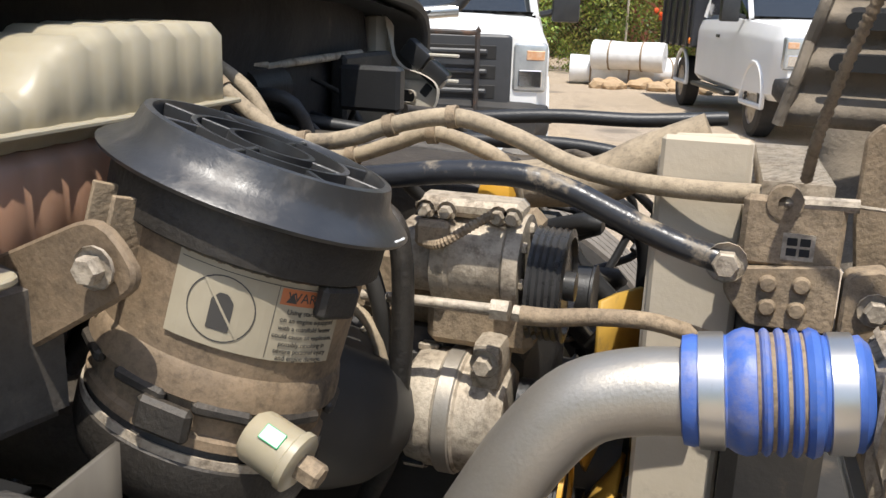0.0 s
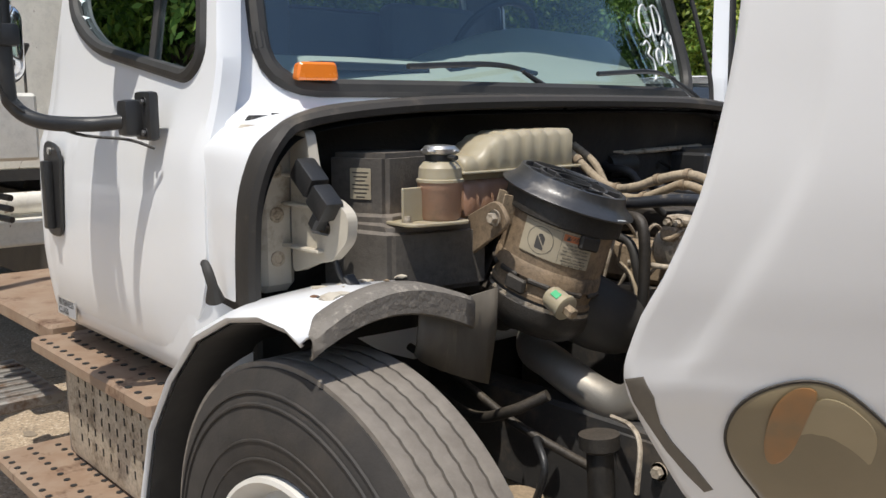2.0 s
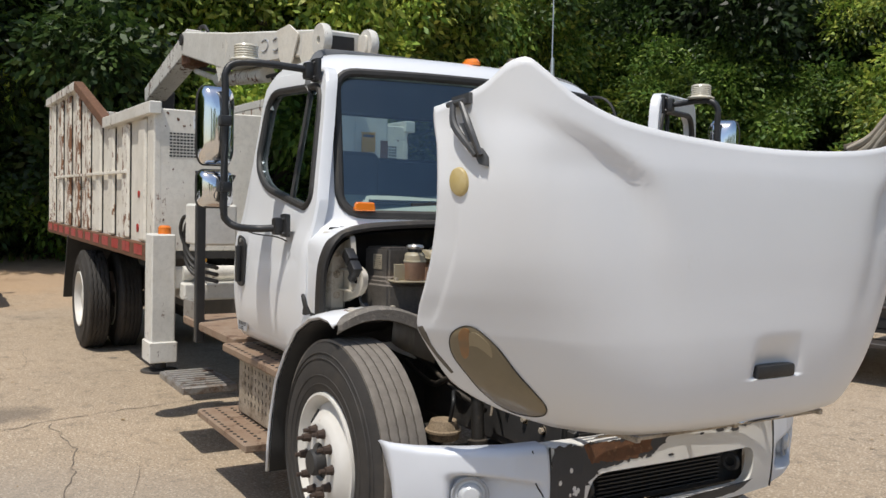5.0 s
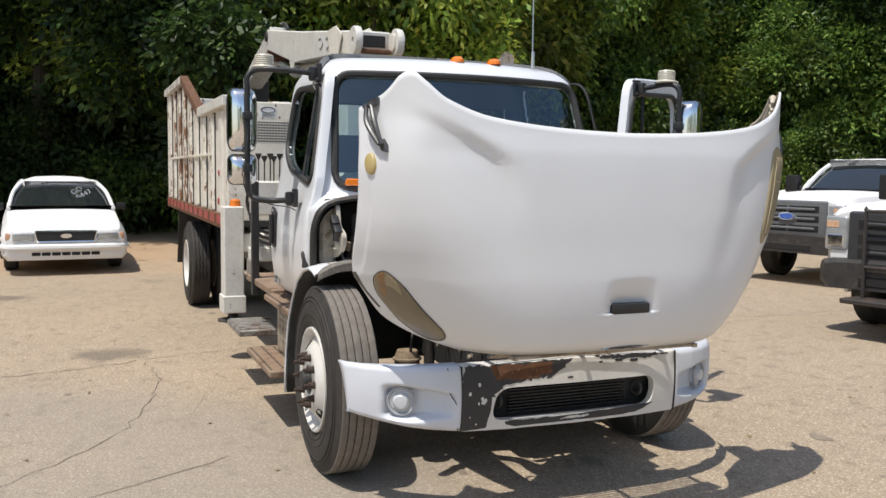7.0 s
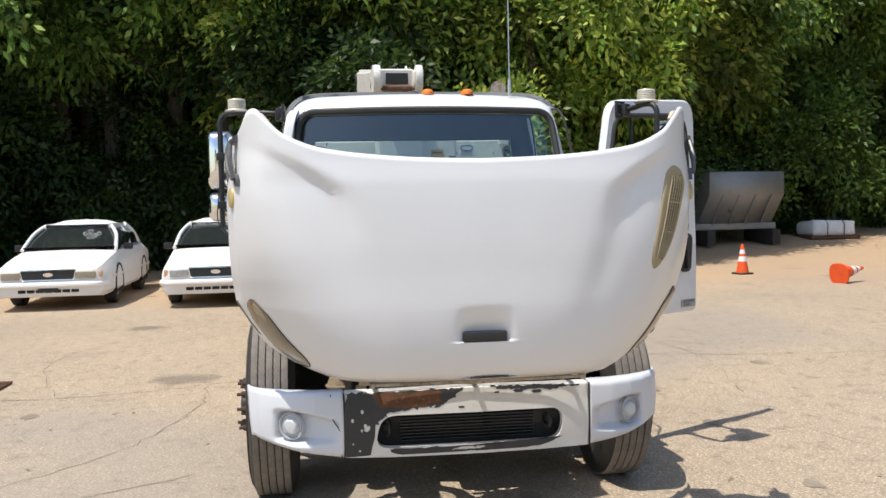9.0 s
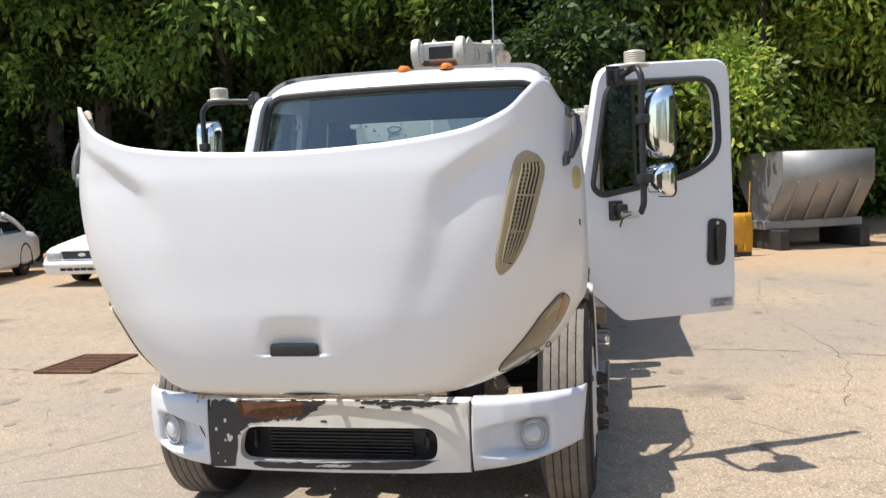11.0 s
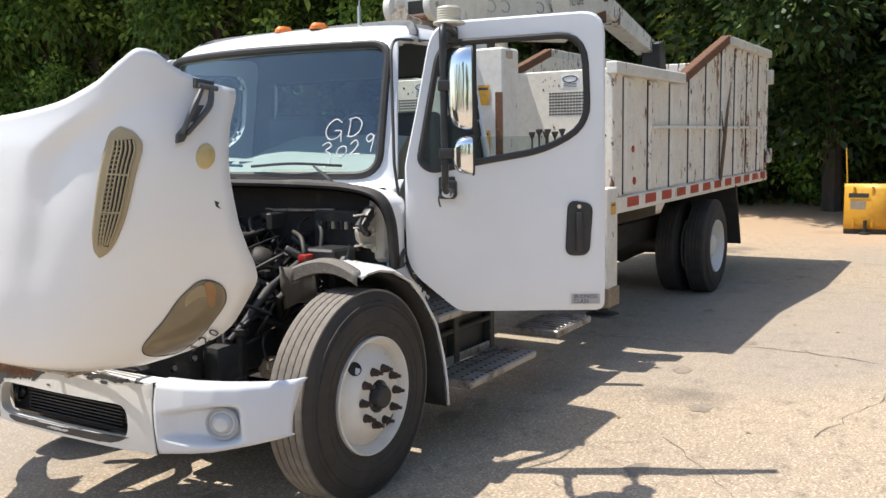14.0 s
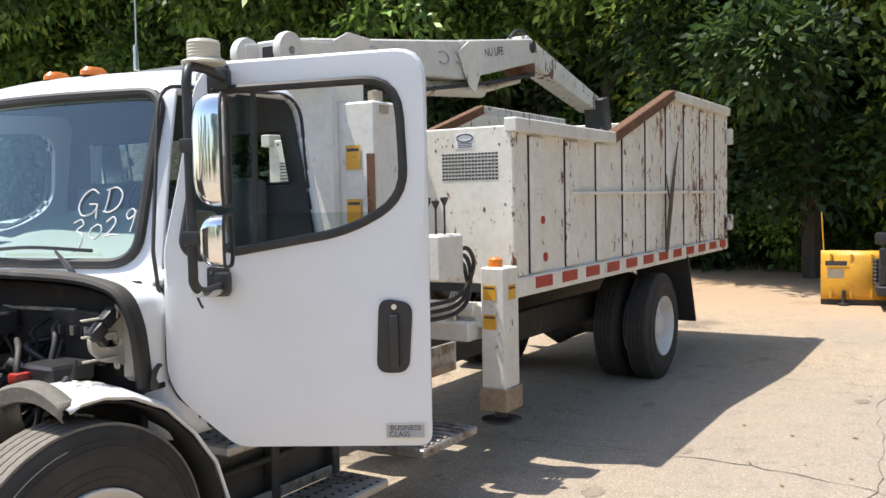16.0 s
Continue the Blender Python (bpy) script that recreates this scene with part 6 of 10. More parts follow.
part("grapple", box(-8.3, -7.9, -0.2, 0.2, 2.0, 2.4, 0.05), "frame", boom)
part("mast", box(-3.05, -2.7, -0.22, 0.22, 0.9, 2.75, 0.02), "oldwhite", boom)

# stabiliser legs
for s_ in SIDES:
    leg = empty("stabiliser_leg", truck)
    leg["label"] = "worn white stabiliser leg with a steel foot and orange lamp"
    x0, x1 = -3.42, -3.20
    part("tube", box(x0, x1, s_ * 1.13 - 0.09, s_ * 1.13 + 0.09, 0.46, 1.42, 0.01), "oldwhite", leg)
    part("collar", box(x0 - 0.015, x1 + 0.015, s_ * 1.13 - 0.105, s_ * 1.13 + 0.105, 0.44, 0.60, 0.008), "oldwhite" if s_ < 0 else "tan", leg)
    part("foot", lathe([(0, 0), (0.14, 0), (0.14, 0.015), (0.05, 0.03), (0.045, 0.09), (0, 0.09)], 20, Matrix.Translation((-3.31, s_ * 1.13, 0.355))), "frame", leg)
    part("lamp", lathe([(0.05, 0), (0.048, 0.05), (0.03, 0.065), (0, 0.065)], 18, Matrix.Translation((-3.31, s_ * 1.10, 1.42))), "orange", leg, "orange lamp")
    part("crossbeam", box(x0 + 0.03, x1 - 0.03, min(0, s_ * 1.05), max(0, s_ * 1.05), 1.0, 1.16, 0.01), "oldwhite", leg)

# valve gear behind the cab
gear = empty("loader_controls", truck)
gear["label"] = "white valve box with levers, hoses and yellow warning labels"
for s_ in SIDES:
    def yy(a, c):
        return (min(s_ * a, s_ * c), max(s_ * a, s_ * c))
    part("valve_box", box(-3.02, -2.72, *yy(0.72, 1.02), 1.36, 1.66, 0.015), "oldwhite", gear)
    for k in range(6):
        x, y = -2.80 - 0.035 * (k % 3), s_ * (0.74 + 0.045 * k)
        part("lever", tube([(x, y, 1.66), (x, y, 1.86 + 0.02 * (k % 2))], 0.007, 6, straight=True), "frame", gear)
        part("lever_knob", lathe([(0.005, 0), (0.028, 0.05), (0.026, 0.06), (0, 0.062)], 10, Matrix.Translation((x, y, 1.82 + 0.02 * (k % 2)))), "frame", gear)
    for k in range(3):
        z = 1.52 - 0.05 * k
        part("hydraulic_hose", tube([(-2.95, s_ * (0.97 - 0.02 * k), z), (-3.07, s_ * (1.01 - 0.02 * k), z + 0.04), (-3.15, s_ * (1.02 - 0.03 * k), z - 0.06), (-3.14, s_ * 0.98, z - 0.20), (-3.04, s_ * 0.93, z - 0.30), (-2.80, s_ * 0.84, z - 0.33)], 0.015, 8), "rubber", gear)
    part("slide_cylinder", tube([(-3.24, s_ * 0.30, 1.12), (-3.24, s_ * 0.98, 1.12)], 0.055, 14, straight=True), "oldwhite", gear)
    part("cylinder_clamp", box(-3.32, -3.16, *yy(0.80, 0.86), 1.04, 1.2, 0.01), "clamp", gear)
    part("outrigger_housing", box(-3.40, -3.10, *yy(0.02, 1.0), 0.92, 1.05, 0.012), "oldwhite", gear)
    part("grab_post", box(-2.40, -2.34, *yy(1.06, 1.12), 0.72, 1.66, 0.006), "black", gear, "rough black grab post")
    part("catwalk_toe", box(-2.78, -2.40, *yy(1.06, 1.09), 0.80, 0.98, 0.004), "tread_plate", gear)
    for k in range(2 if s_ > 0 else 0):
        part("warning_label", box(-3.198, -3.196, *yy(1.06 + 0.0 * k, 1.16), 1.20 - 0.2 * k, 1.30 - 0.2 * k, 0.0), "yellow", gear, "yellow warning label with unreadable bars")
        part("label_bar", box(-3.1955, -3.195, *yy(1.07, 1.15), 1.275 - 0.2 * k, 1.288 - 0.2 * k, 0.0), "ink", gear)
    if s_ > 0:
        part("leg_label", box(-3.37, -3.26, *yy(1.2201, 1.2215), 1.20, 1.30, 0.0), "yellow", gear)
        part("leg_label_bar", box(-3.36, -3.27, *yy(1.2216, 1.2222), 1.27, 1.285, 0.0), "ink", gear)
part("mast_plate", box(-3.02, -2.74, 0.20, 0.52, 1.2, 2.55, 0.015), "oldwhite", gear, "white mast plate streaked with rust")
part("rust_panel", box(-2.738, -2.734, 0.45, 0.515, 1.7, 2.2, 0.0), "rust", gear)
for z in (2.10, 1.74):
    part("mast_label", box(-2.733, -2.731, 0.28, 0.40, z, z + 0.16, 0.0), "yellow", gear, "yellow warning label")
    part("mast_label_bar", box(-2.7305, -2.7300, 0.29, 0.39, z + 0.12, z + 0.14, 0.0), "ink", gear)
part("swing_motor", lathe([(0, 0), (0.06, 0), (0.06, 0.18), (0.09, 0.19), (0.09, 0.24), (0.05, 0.25), (0.05, 0.34), (0, 0.35)], 18, Matrix.Translation((-2.85, 0.45, 2.28))), "dusty_metal", gear)
for k in range(4):
    part("boom_hose", tube([(-2.85, -0.1 + 0.06 * k, 2.60), (-3.3, -0.1 + 0.05 * k, 2.75 - 0.04 * k), (-4.2, -0.08 + 0.05 * k, 2.80), (-5.2, -0.06 + 0.04 * k, 2.95), (-6.2, -0.05 + 0.03 * k, 3.13)], 0.016, 7), "rubber", boom)
for x in (-3.35, -3.62, -4.35, -4.62):  # worn stencilled C marks on the flanks
    for s_ in SIDES:
        part("boom_mark", tube([(x + 0.09 * math.cos(a) * s_, -0.065 + s_ * 0.1515, lerp(-x, [2.42, 4.75], [2.87, 3.10]) + 0.01 + 0.05 * math.sin(a)) for a in np.linspace(0.8, 5.4, 12)], 0.007, 5, 1), "fog_ring", boom, "faded grey stencil mark")
for x, dz in ((-3.05, 0.0), (-4.80, 0.02)):
    for s_ in SIDES:
        zc = lerp(-x, [2.42, 4.75], [2.87, 3.10])
        part("boom_gusset", slab(round_corners([(x + 0.22, zc + 0.05), (x + 0.02, zc + 0.15 + dz), (x - 0.25, zc + 0.14 + dz), (x - 0.20, zc - 0.06), (x - 0.06, zc - 0.27 - dz), (x + 0.06, zc - 0.20)], 0.02), 0.012, Matrix(((1, 0, 0, 0), (0, 0, -1, -0.065 + s_ * 0.158 + 0.006), (0, 1, 0, 0), (0, 0, 0, 1))), 0.002), "bedpaint", boom, "chipped white side gusset")
# open fork at the root, with round bosses
# the opening is a near-black plate in place of its inner shade
part("root_opening", box(-2.425, -2.412, -0.15, 0.05, 2.82, 2.92, 0.004), "dark", boom)
part("root_lip", box(-2.44, -2.36, -0.20, 0.10, 2.765, 2.80, 0.008), "rust", boom)
for y_ in (-0.235, 0.135):
    part("root_boss", lathe([(0.03, -0.03), (0.115, -0.03), (0.12, -0.015), (0.12, 0.015), (0.115, 0.03), (0.03, 0.03), (0.03, -0.03)], 28, pose(-2.35, y_, 2.86, 90, 0, 0)), "oldwhite", boom, "round white pivot boss")
    part("root_cheek", slab(round_corners([(-2.30, 2.80), (-2.30, 2.93), (-2.62, 2.96), (-2.95, 2.99), (-2.80, 2.72), (-2.62, 2.70)], 0.03), 0.02, Matrix(((1, 0, 0, 0), (0, 0, -1, y_ + (0.05 if y_ < 0 else -0.03)), (0, 1, 0, 0), (0, 0, 0, 1))), 0.003), "bedpaint", boom, "chipped notched cheek plate")
part("boom_pin", tube([(-6.14, -0.27, 3.40), (-6.14, 0.07, 3.40)], 0.06, 16, straight=True), "frame", boom)
part("boom_hoseloop", tube([(-5.85, -0.05, 3.46), (-6.0, -0.05, 3.55), (-6.2, -0.05, 3.55), (-6.35, -0.05, 3.46)], 0.02, 7), "rubber", boom)
part("knuckle", box(-6.30, -6.02, -0.22, 0.02, 3.12, 3.34, 0.03), "rust", boom)
writing("NU LIFE", 0.11, "ink", boom, facing((-5.30, 0.064, 3.24), (-1, 0, 0.18), (0.18, 0, 1)))
part("grapple_tine", tube([(-8.1, 0.1, 2.4), (-7.7, 0.25, 2.2), (-7.5, 0.3, 1.8)], 0.05, 8), "frame", boom)
part("grapple_rod", tube([(-8.05, 0.0, 2.75), (-7.6, 0.35, 2.42)], 0.02, 6, straight=True), "steel", boom)

# steps and boxes below the doors
for s_ in SIDES:
    mt = "rusty_plate" if s_ < 0 else "tread_plate"
    def y2(a, c):
        return (min(s_ * a, s_ * c), max(s_ * a, s_ * c))
    st = empty("step_unit", truck)
    st["label"] = "rusty perforated cab steps" if s_ < 0 else "worn metal cab steps"
    ya, yb = y2(0.85, 1.16)
    part("upper_step", box(-1.62, -0.70, ya, yb, 0.78, 0.83, 0.01), mt, st)
    ya, yb = y2(0.95, 1.27)
    part("lower_step", box(-1.75, -0.85, ya, yb, 0.36, 0.41, 0.01), mt, st)
    ya, yb = y2(0.55, 1.08 if s_ < 0 else 0.84)
    part("tank", box(-1.55, -0.80, ya, yb, 0.42, 0.78, 0.03, seg=2), "dusty_metal" if s_ < 0 else "frame", st, "perforated metal battery box")
    ya, yb = y2(0.90, 1.27)
    part("rear_step", box(-2.72, -2.10, ya, yb, 0.42, 0.47, 0.008), "tread_plate", st)
    for nm, x0, x1, ya, yb, z in (("upper", -1.58, -0.74, 0.90, 1.14, 0.8305), ("lower", -1.70, -0.90, 0.99, 1.25, 0.4105)):
        for i in range(14):
            for j in range(4):
                x, y = x0 + (x1 - x0) * (i + 0.5 * (j % 2)) / 13.5, s_ * (ya + (yb - ya) * j / 3)
                # near-black disc on the step, coloured like a shaded hole
                part("hole", lathe([(0.011, 0), (0.011, 0.002), (0, 0.002)], 8, Matrix.Translation((x, y, z))), "dark", st)
    for i in range(9 if s_ < 0 else 0):
        for j in range(5):
            yo = s_ * 1.081
            # near-black mark on the solid box for a shaded vent hole
            part("vent_hole", box(-1.42 + i * 0.06, -1.412 + i * 0.06, min(yo, yo + 0.001 * s_), max(yo, yo + 0.001 * s_), 0.50 + j * 0.05, 0.525 + j * 0.05, 0.0), "dark", st)
    for i in range(8):
        part("tread_bar", box(-2.68 + i * 0.072, -2.65 + i * 0.072, min(s_ * 0.92, s_ * 1.25), max(s_ * 0.92, s_ * 1.25), 0.468, 0.480, 0.003), "tread_plate", st)
    if s_ < 0:
        part("step_post", box(-1.60, -1.50, -1.06, -1.0, 0.40, 0.80, 0.006), "tread_plate", st)
    else:
        # dark hanger frame behind the open steps
        part("step_back", box(-1.72, -0.72, 0.86, 0.90, 0.40, 0.80, 0.008), "frame", st, "dirty black hanger panel")
        part("step_kick", box(-1.72, -0.86, 0.935, 0.95, 0.405, 0.46, 0.004), "tread_plate", st)
        for x in (-1.70, -1.22, -0.78):
            part("step_hanger", box(x - 0.03, x + 0.03, 0.90, 0.96, 0.38, 0.80, 0.006), "frame", st)
        part("step_bar", tube([(-1.70, 0.94, 0.62), (-0.78, 0.94, 0.62)], 0.018, 10, straight=True), "frame", st)
    ya, yb = y2(0.45, 1.1)
    part("deck", box(-2.75, -1.60, ya, yb, 0.80, 0.86, 0.01), "rusty_plate", st)

# ---- engine bay ----
def axis_pose(origin, along, toward=(0, -1, 0)):
    """A pose whose z runs along a direction and whose x leans toward another."""
    z = Vector(along).normalized()
    x = Vector(toward)
    x = (x - z * x.dot(z)).normalized()
    return Matrix.Translation(origin) @ Matrix((x, z.cross(x), z)).transposed().to_4x4()


def hose(name, pts, r, mat, label="", n=10, ribs=0.0, steps=8):
    return part(name, tube(pts, r, n, steps, ribs=ribs), mat, truck, label, smooth=60)


def clamp_at(p, d, r, parent, w=0.012, mat="clamp"):
    part("hose_clamp", lathe([(r, -w / 2), (r + 0.003, -w / 2), (r + 0.003, w / 2), (r, w / 2)], 20, axis_pose(p, d)), mat, parent)


# air cleaner: a leaning canister; its x looks at the open side of the bay
AC = empty("air_cleaner", truck, axis_pose((0.122, -0.458, 1.388), (0.295, 0.155, 0.943), (0.5, -0.8, 0)) @ Matrix.Scale(0.95, 4))
AC["label"] = "dust-covered black air cleaner canister with a warning label"
body = lathe([(0.150, -0.004), (0.150, -0.03), (0.142, -0.034), (0.138, -0.06), (0.134, -0.165), (0.137, -0.17), (0.139, -0.185), (0.139, -0.20), (0.131, -0.205), (0.129, -0.235), (0.134, -0.24), (0.134, -0.25)], 56)
part("canister", body, "can", AC)
part("neck", lathe([(0.150, -0.001), (0.152, -0.006), (0.151, -0.05), (0.144, -0.054)], 56), "dusty", AC, "dark upper band")
part("bowl", lathe([(0.128, -0.245), (0.130, -0.26), (0.138, -0.27), (0.138, -0.295), (0.130, -0.32), (0.105, -0.345), (0, -0.36)], 48), "dusty", AC, "dusty black lower bowl")
part("band_clamp", lathe([(0.1335, -0.258), (0.136, -0.258), (0.136, -0.272), (0.1335, -0.272)], 48), "dusty_metal", AC)
lid = lathe([(0.150, -0.004), (0.170, -0.002), (0.172, 0.002), (0.168, 0.006), (0.160, 0.011), (0.150, 0.018), (0.142, 0.028), (0.138, 0.042), (0.136, 0.047), (0.128, 0.048), (0.126, 0.044), (0.124, 0.012), (0, 0.010)], 64)
lid = part("lid", lid, "lid", AC, "ribbed glossy black plastic lid")
for r in (0.085, 0.045):
    part("rib_ring", lathe([(r - 0.004, 0.010), (r - 0.003, 0.047), (r + 0.003, 0.047), (r + 0.004, 0.010)], 40), "lid", lid)
for k in range(8):
    a = radians(22 + 45 * k)
    r0, r1 = (0.045, 0.126) if k % 2 else (0.085, 0.126)
    part("rib", box(r0, r1, -0.003, 0.003, 0.010, 0.046, 0.001, m=Matrix.Rotation(a, 4, 'Z')), "lid", lid)
part("lid_tab", box(0.150, 0.169, -0.018, 0.018, 0.004, 0.0065, 0.001, m=Matrix.Rotation(radians(62), 4, 'Z')), "chalk", lid, "small white sticker")
for k in range(5):
    a = radians(-70 + 36 * k)
    part("lug", box(0.13, 0.1425, -0.03, 0.03, -0.212, -0.198, 0.004, m=Matrix.Rotation(a, 4, 'Z')), "dusty", AC)
for a0, z0 in ((radians(40), -0.07), (radians(-20), -0.225)):
    part("snap_clip", box(0.136, 0.152, -0.028, 0.028, z0 - 0.018, z0 + 0.018, 0.005, m=Matrix.Rotation(a0, 4, 'Z')), "dusty", AC)
# mounting ear
ear = slab(round_corners([(-0.05, -0.036), (0.19, -0.05), (0.19, 0.05), (-0.03, 0.036)], 0.032), 0.012, facing((0.070, -0.655, 1.350), (-0.80, 0.12, -0.42), (0.1, 0, 1)), 0.003)
part("mount_strap", ear, "can", truck, "dusty bent steel mounting strap")
part("mount_bolt", bolt(0.013, 0.012, facing((0.085, -0.668, 1.352), (1, 0, 0), (0, 0, 1))), "dusty_metal", truck)
for k in (-0.02, 0.02):
    part("gusset", box(0.132, 0.175, -0.003, 0.003, -0.10, -0.03, 0.001, m=Matrix.Rotation(radians(-58) + k * 6, 4, 'Z')), "tan", AC)


def wrap(ob, rad, ang0, h0):
    """Bends flat letters or plates, drawn in metres, round the canister."""
    for v in ob.data.vertices:
        x, y, z = v.co
        a = ang0 + x / rad
        v.co = ((rad + z) * math.cos(a), (rad + z) * math.sin(a), h0 + y)
    return ob


def on_can(bm_, mat, z, name, parent, label=""):
    return wrap(part(name, bm_, mat, parent, label, smooth=0), 0.1385 + z, radians(9), -0.088)


def plate(x0, x1, y0, y1, n=16):
    return grid([[(x0 + (x1 - x0) * i / n, y, 0) for y in (y0, y1)] for i in range(n + 1)])


lab = on_can(plate(-0.092, 0.092, -0.052, 0.045), "label", 0.0, "warning_label", AC, "aged cream warning label")
on_can(plate(-0.089, 0.089, 0.026, 0.0268), "ink", 0.0006, "rule", lab)
on_can(plate(0.012, 0.088, 0.008, 0.025), "red_ink", 0.0006, "warning_band", lab, "faded orange band")
on_can(plate(0.0085, 0.0092, -0.05, 0.026), "ink", 0.0006, "rule", lab)
for txt, size, x, y, mt in (("AIR INLET MANIFOLD HEATER", 0.0105, 0.0, 0.035, "ink"), ("WARNING", 0.0145, 0.054, 0.0165, "ink"), ("Using starting fluid", 0.0075, 0.05, 0.001, "ink"), ("on an engine equipped", 0.0075, 0.05, -0.0075, "ink"),
                            ("with a manifold heater", 0.0075, 0.05, -0.016, "ink"), ("could cause an explosion,", 0.0075, 0.05, -0.0245, "ink"), ("possibly resulting in", 0.0075, 0.05, -0.033, "ink"), ("severe personal injury", 0.0075, 0.05, -0.0405, "ink"), ("and engine damage.", 0.0075, 0.05, -0.048, "ink")):
    t = writing(txt, size, mt, lab, Matrix(), depth=0.0002)
    for v in t.data.vertices:
        v.co.x += x
        v.co.y += y
    wrap(t, 0.1393, radians(9), -0.088)
ring = grid([[(-0.042 + r * math.cos(t), -0.012 + r * math.sin(t), 0) for t in np.linspace(0, 2 * math.pi, 33)[:-1]] for r in (0.0325, 0.0338)], closed=True)
on_can(ring, "ink", 0.0007, "ring_mark", lab)
bot = slab(round_corners([(-0.011, -0.022), (0.011, -0.022), (0.011, 0.008), (0.004, 0.016), (-0.004, 0.016), (-0.011, 0.008)], 0.002), 0.0002, Matrix.Translation((-0.042, -0.012, 0)))
on_can(bot, "ink", 0.0006, "bottle_mark", lab)
bar = plate(-0.033, 0.033, -0.0012, 0.0012)
bar.transform(Matrix.Translation((-0.042, -0.012, 0)) @ Matrix.Rotation(radians(-52), 4, 'Z'))
on_can(bar, "label", 0.0012, "slash_mark", lab)
tri = slab([(0.018, 0.0105), (0.030, 0.0105), (0.024, 0.0215)], 0.0002)
on_can(tri, "ink", 0.0007, "triangle_mark", lab)
# the canister leans less than its lid
lean_ = AC.matrix_basis.to_3x3().inverted() @ Vector((1, 0, 0))
for ob in [o for o in bpy.data.objects if o.type == 'MESH' and (o.parent == AC or (o.parent and o.parent.parent == AC))]:
    for v in ob.data.vertices:
        v.co += lean_ * max(0.0, -v.co.z - 0.004) * 0.10
# restriction gauge
gp = axis_pose((0.183, -0.575, 1.170), (0.90, -0.10, -0.36), (0, 0, 1)) @ Matrix.Scale(0.82, 4)
gauge = part("restriction_gauge", lathe([(0, -0.012), (0.028, -0.012), (0.033, -0.004), (0.034, 0.045), (0.037, 0.047), (0.037, 0.056), (0.030, 0.060), (0, 0.060)], 28, gp), "reservoir", truck, "clear yellowed restriction gauge with green window")
part("gauge_window", box(0.0325, 0.0352, -0.010, 0.010, 0.008, 0.036, 0.001, m=gp @ Matrix.Rotation(radians(35), 4, 'Z')), material("green_window", (0.08, 0.45, 0.20), 0.3), gauge)
part("gauge_cap", lathe([(0, 0.058), (0.017, 0.058), (0.017, 0.085), (0.013, 0.089), (0, 0.089)], 6, gp), "tan", gauge)
part("gauge_neck", tube([(0.115, -0.50, 1.175), (0.183, -0.575, 1.170)], 0.014, 10, straight=True), "dusty", gauge)
# outlet elbow and bellows behind the canister
hose("air_outlet", [(0.10, -0.42, 1.13), (0.15, -0.34, 1.08), (0.15, -0.27, 1.06), (0.08, -0.16, 1.06)], [0.095, 0.088, 0.08, 0.07], "rubber", "dusty black rubber outlet elbow", 18)
hose("air_inlet_duct", [(0.02, -0.50, 1.12), (-0.10, -0.52, 1.10), (-0.24, -0.55, 1.14), (-0.33, -0.58, 1.18)], 0.06, "dusty", "", 16, 0.006, 6)

# charge-air pipe with its blue boot
PIPE = [(0.580, -0.372, 1.198), (0.515, -0.378, 1.190), (0.458, -0.385, 1.168), (0.412, -0.395, 1.115), (0.367, -0.405, 1.035), (0.332, -0.412, 0.965), (0.306, -0.418, 0.924), (0.262, -0.422, 0.902), (0.20, -0.422, 0.908), (0.12, -0.42, 0.932), (0.045, -0.412, 0.955), (-0.035, -0.39, 0.97), (-0.07, -0.34, 1.0), (-0.07, -0.26, 1.03)]
pipe = hose("charge_air_pipe", PIPE, 0.046, "steel", "bent dull aluminium charge-air pipe", 28, 0, 6)
b0, b1 = Vector((0.560, -0.371, 1.197)), Vector((0.735, -0.368, 1.220))
bp = axis_pose(b0, b1 - b0)
L = (b1 - b0).length
prof = [(0.048, 0), (0.056, 0.002), (0.058, 0.012), (0.057, 0.015), (0.057, 0.045), (0.062, 0.052), (0.065, 0.062), (0.063, 0.072)]
for k in range(3):
    z = 0.074 + k * 0.014
    prof += [(0.056, z), (0.063, z + 0.004), (0.0645, z + 0.007), (0.063, z + 0.010), (0.056, z + 0.014)]
prof += [(0.062, 0.118), (0.065, 0.124), (0.062, 0.131), (0.057, 0.134), (0.057, L - 0.012), (0.058, L - 0.008), (0.05, L)]
boot = part("blue_boot", lathe(prof, 40, bp), "blue", truck, "bright blue ribbed silicone hose boot")
for z, w in ((0.030, 0.026), (0.150, 0.024)):
    part("band_clamp", lathe([(0.0575, z - w / 2), (0.0605, z - w / 2 + 0.001), (0.0605, z + w / 2 - 0.001), (0.0575, z + w / 2)], 40, bp), "clamp", boot, "bright steel band clamp")
for z in (0.0745, 0.0885, 0.1025, 0.116):
    part("groove_ring", lathe([(0.0575, z - 0.004), (0.0595, z - 0.002), (0.0595, z + 0.002), (0.0575, z + 0.004)], 40, bp), "tan", boot)
tank = grid([[(x, -0.368 + a, 1.222 - (x - 0.735) * 0.1 + c) for a, c in ((-0.05 * w, 0.05 * h), (0.05 * w, 0.05 * h), (0.05 * w, -0.06 * g), (-0.05 * w, -0.06 * g))] for x, w, h, g in ((0.732, 0.95, 0.95, 0.8), (0.745, 1.2, 1.2, 1.7), (0.79, 1.25, 1.3, 2.2), (0.83, 1.2, 1.2, 2.4))], closed=True, caps=True)
bmesh.ops.recalc_face_normals(tank, faces=tank.faces)
bmesh.ops.bevel(tank, geom=tank.edges[:], offset=0.012, segments=2, affect='EDGES')
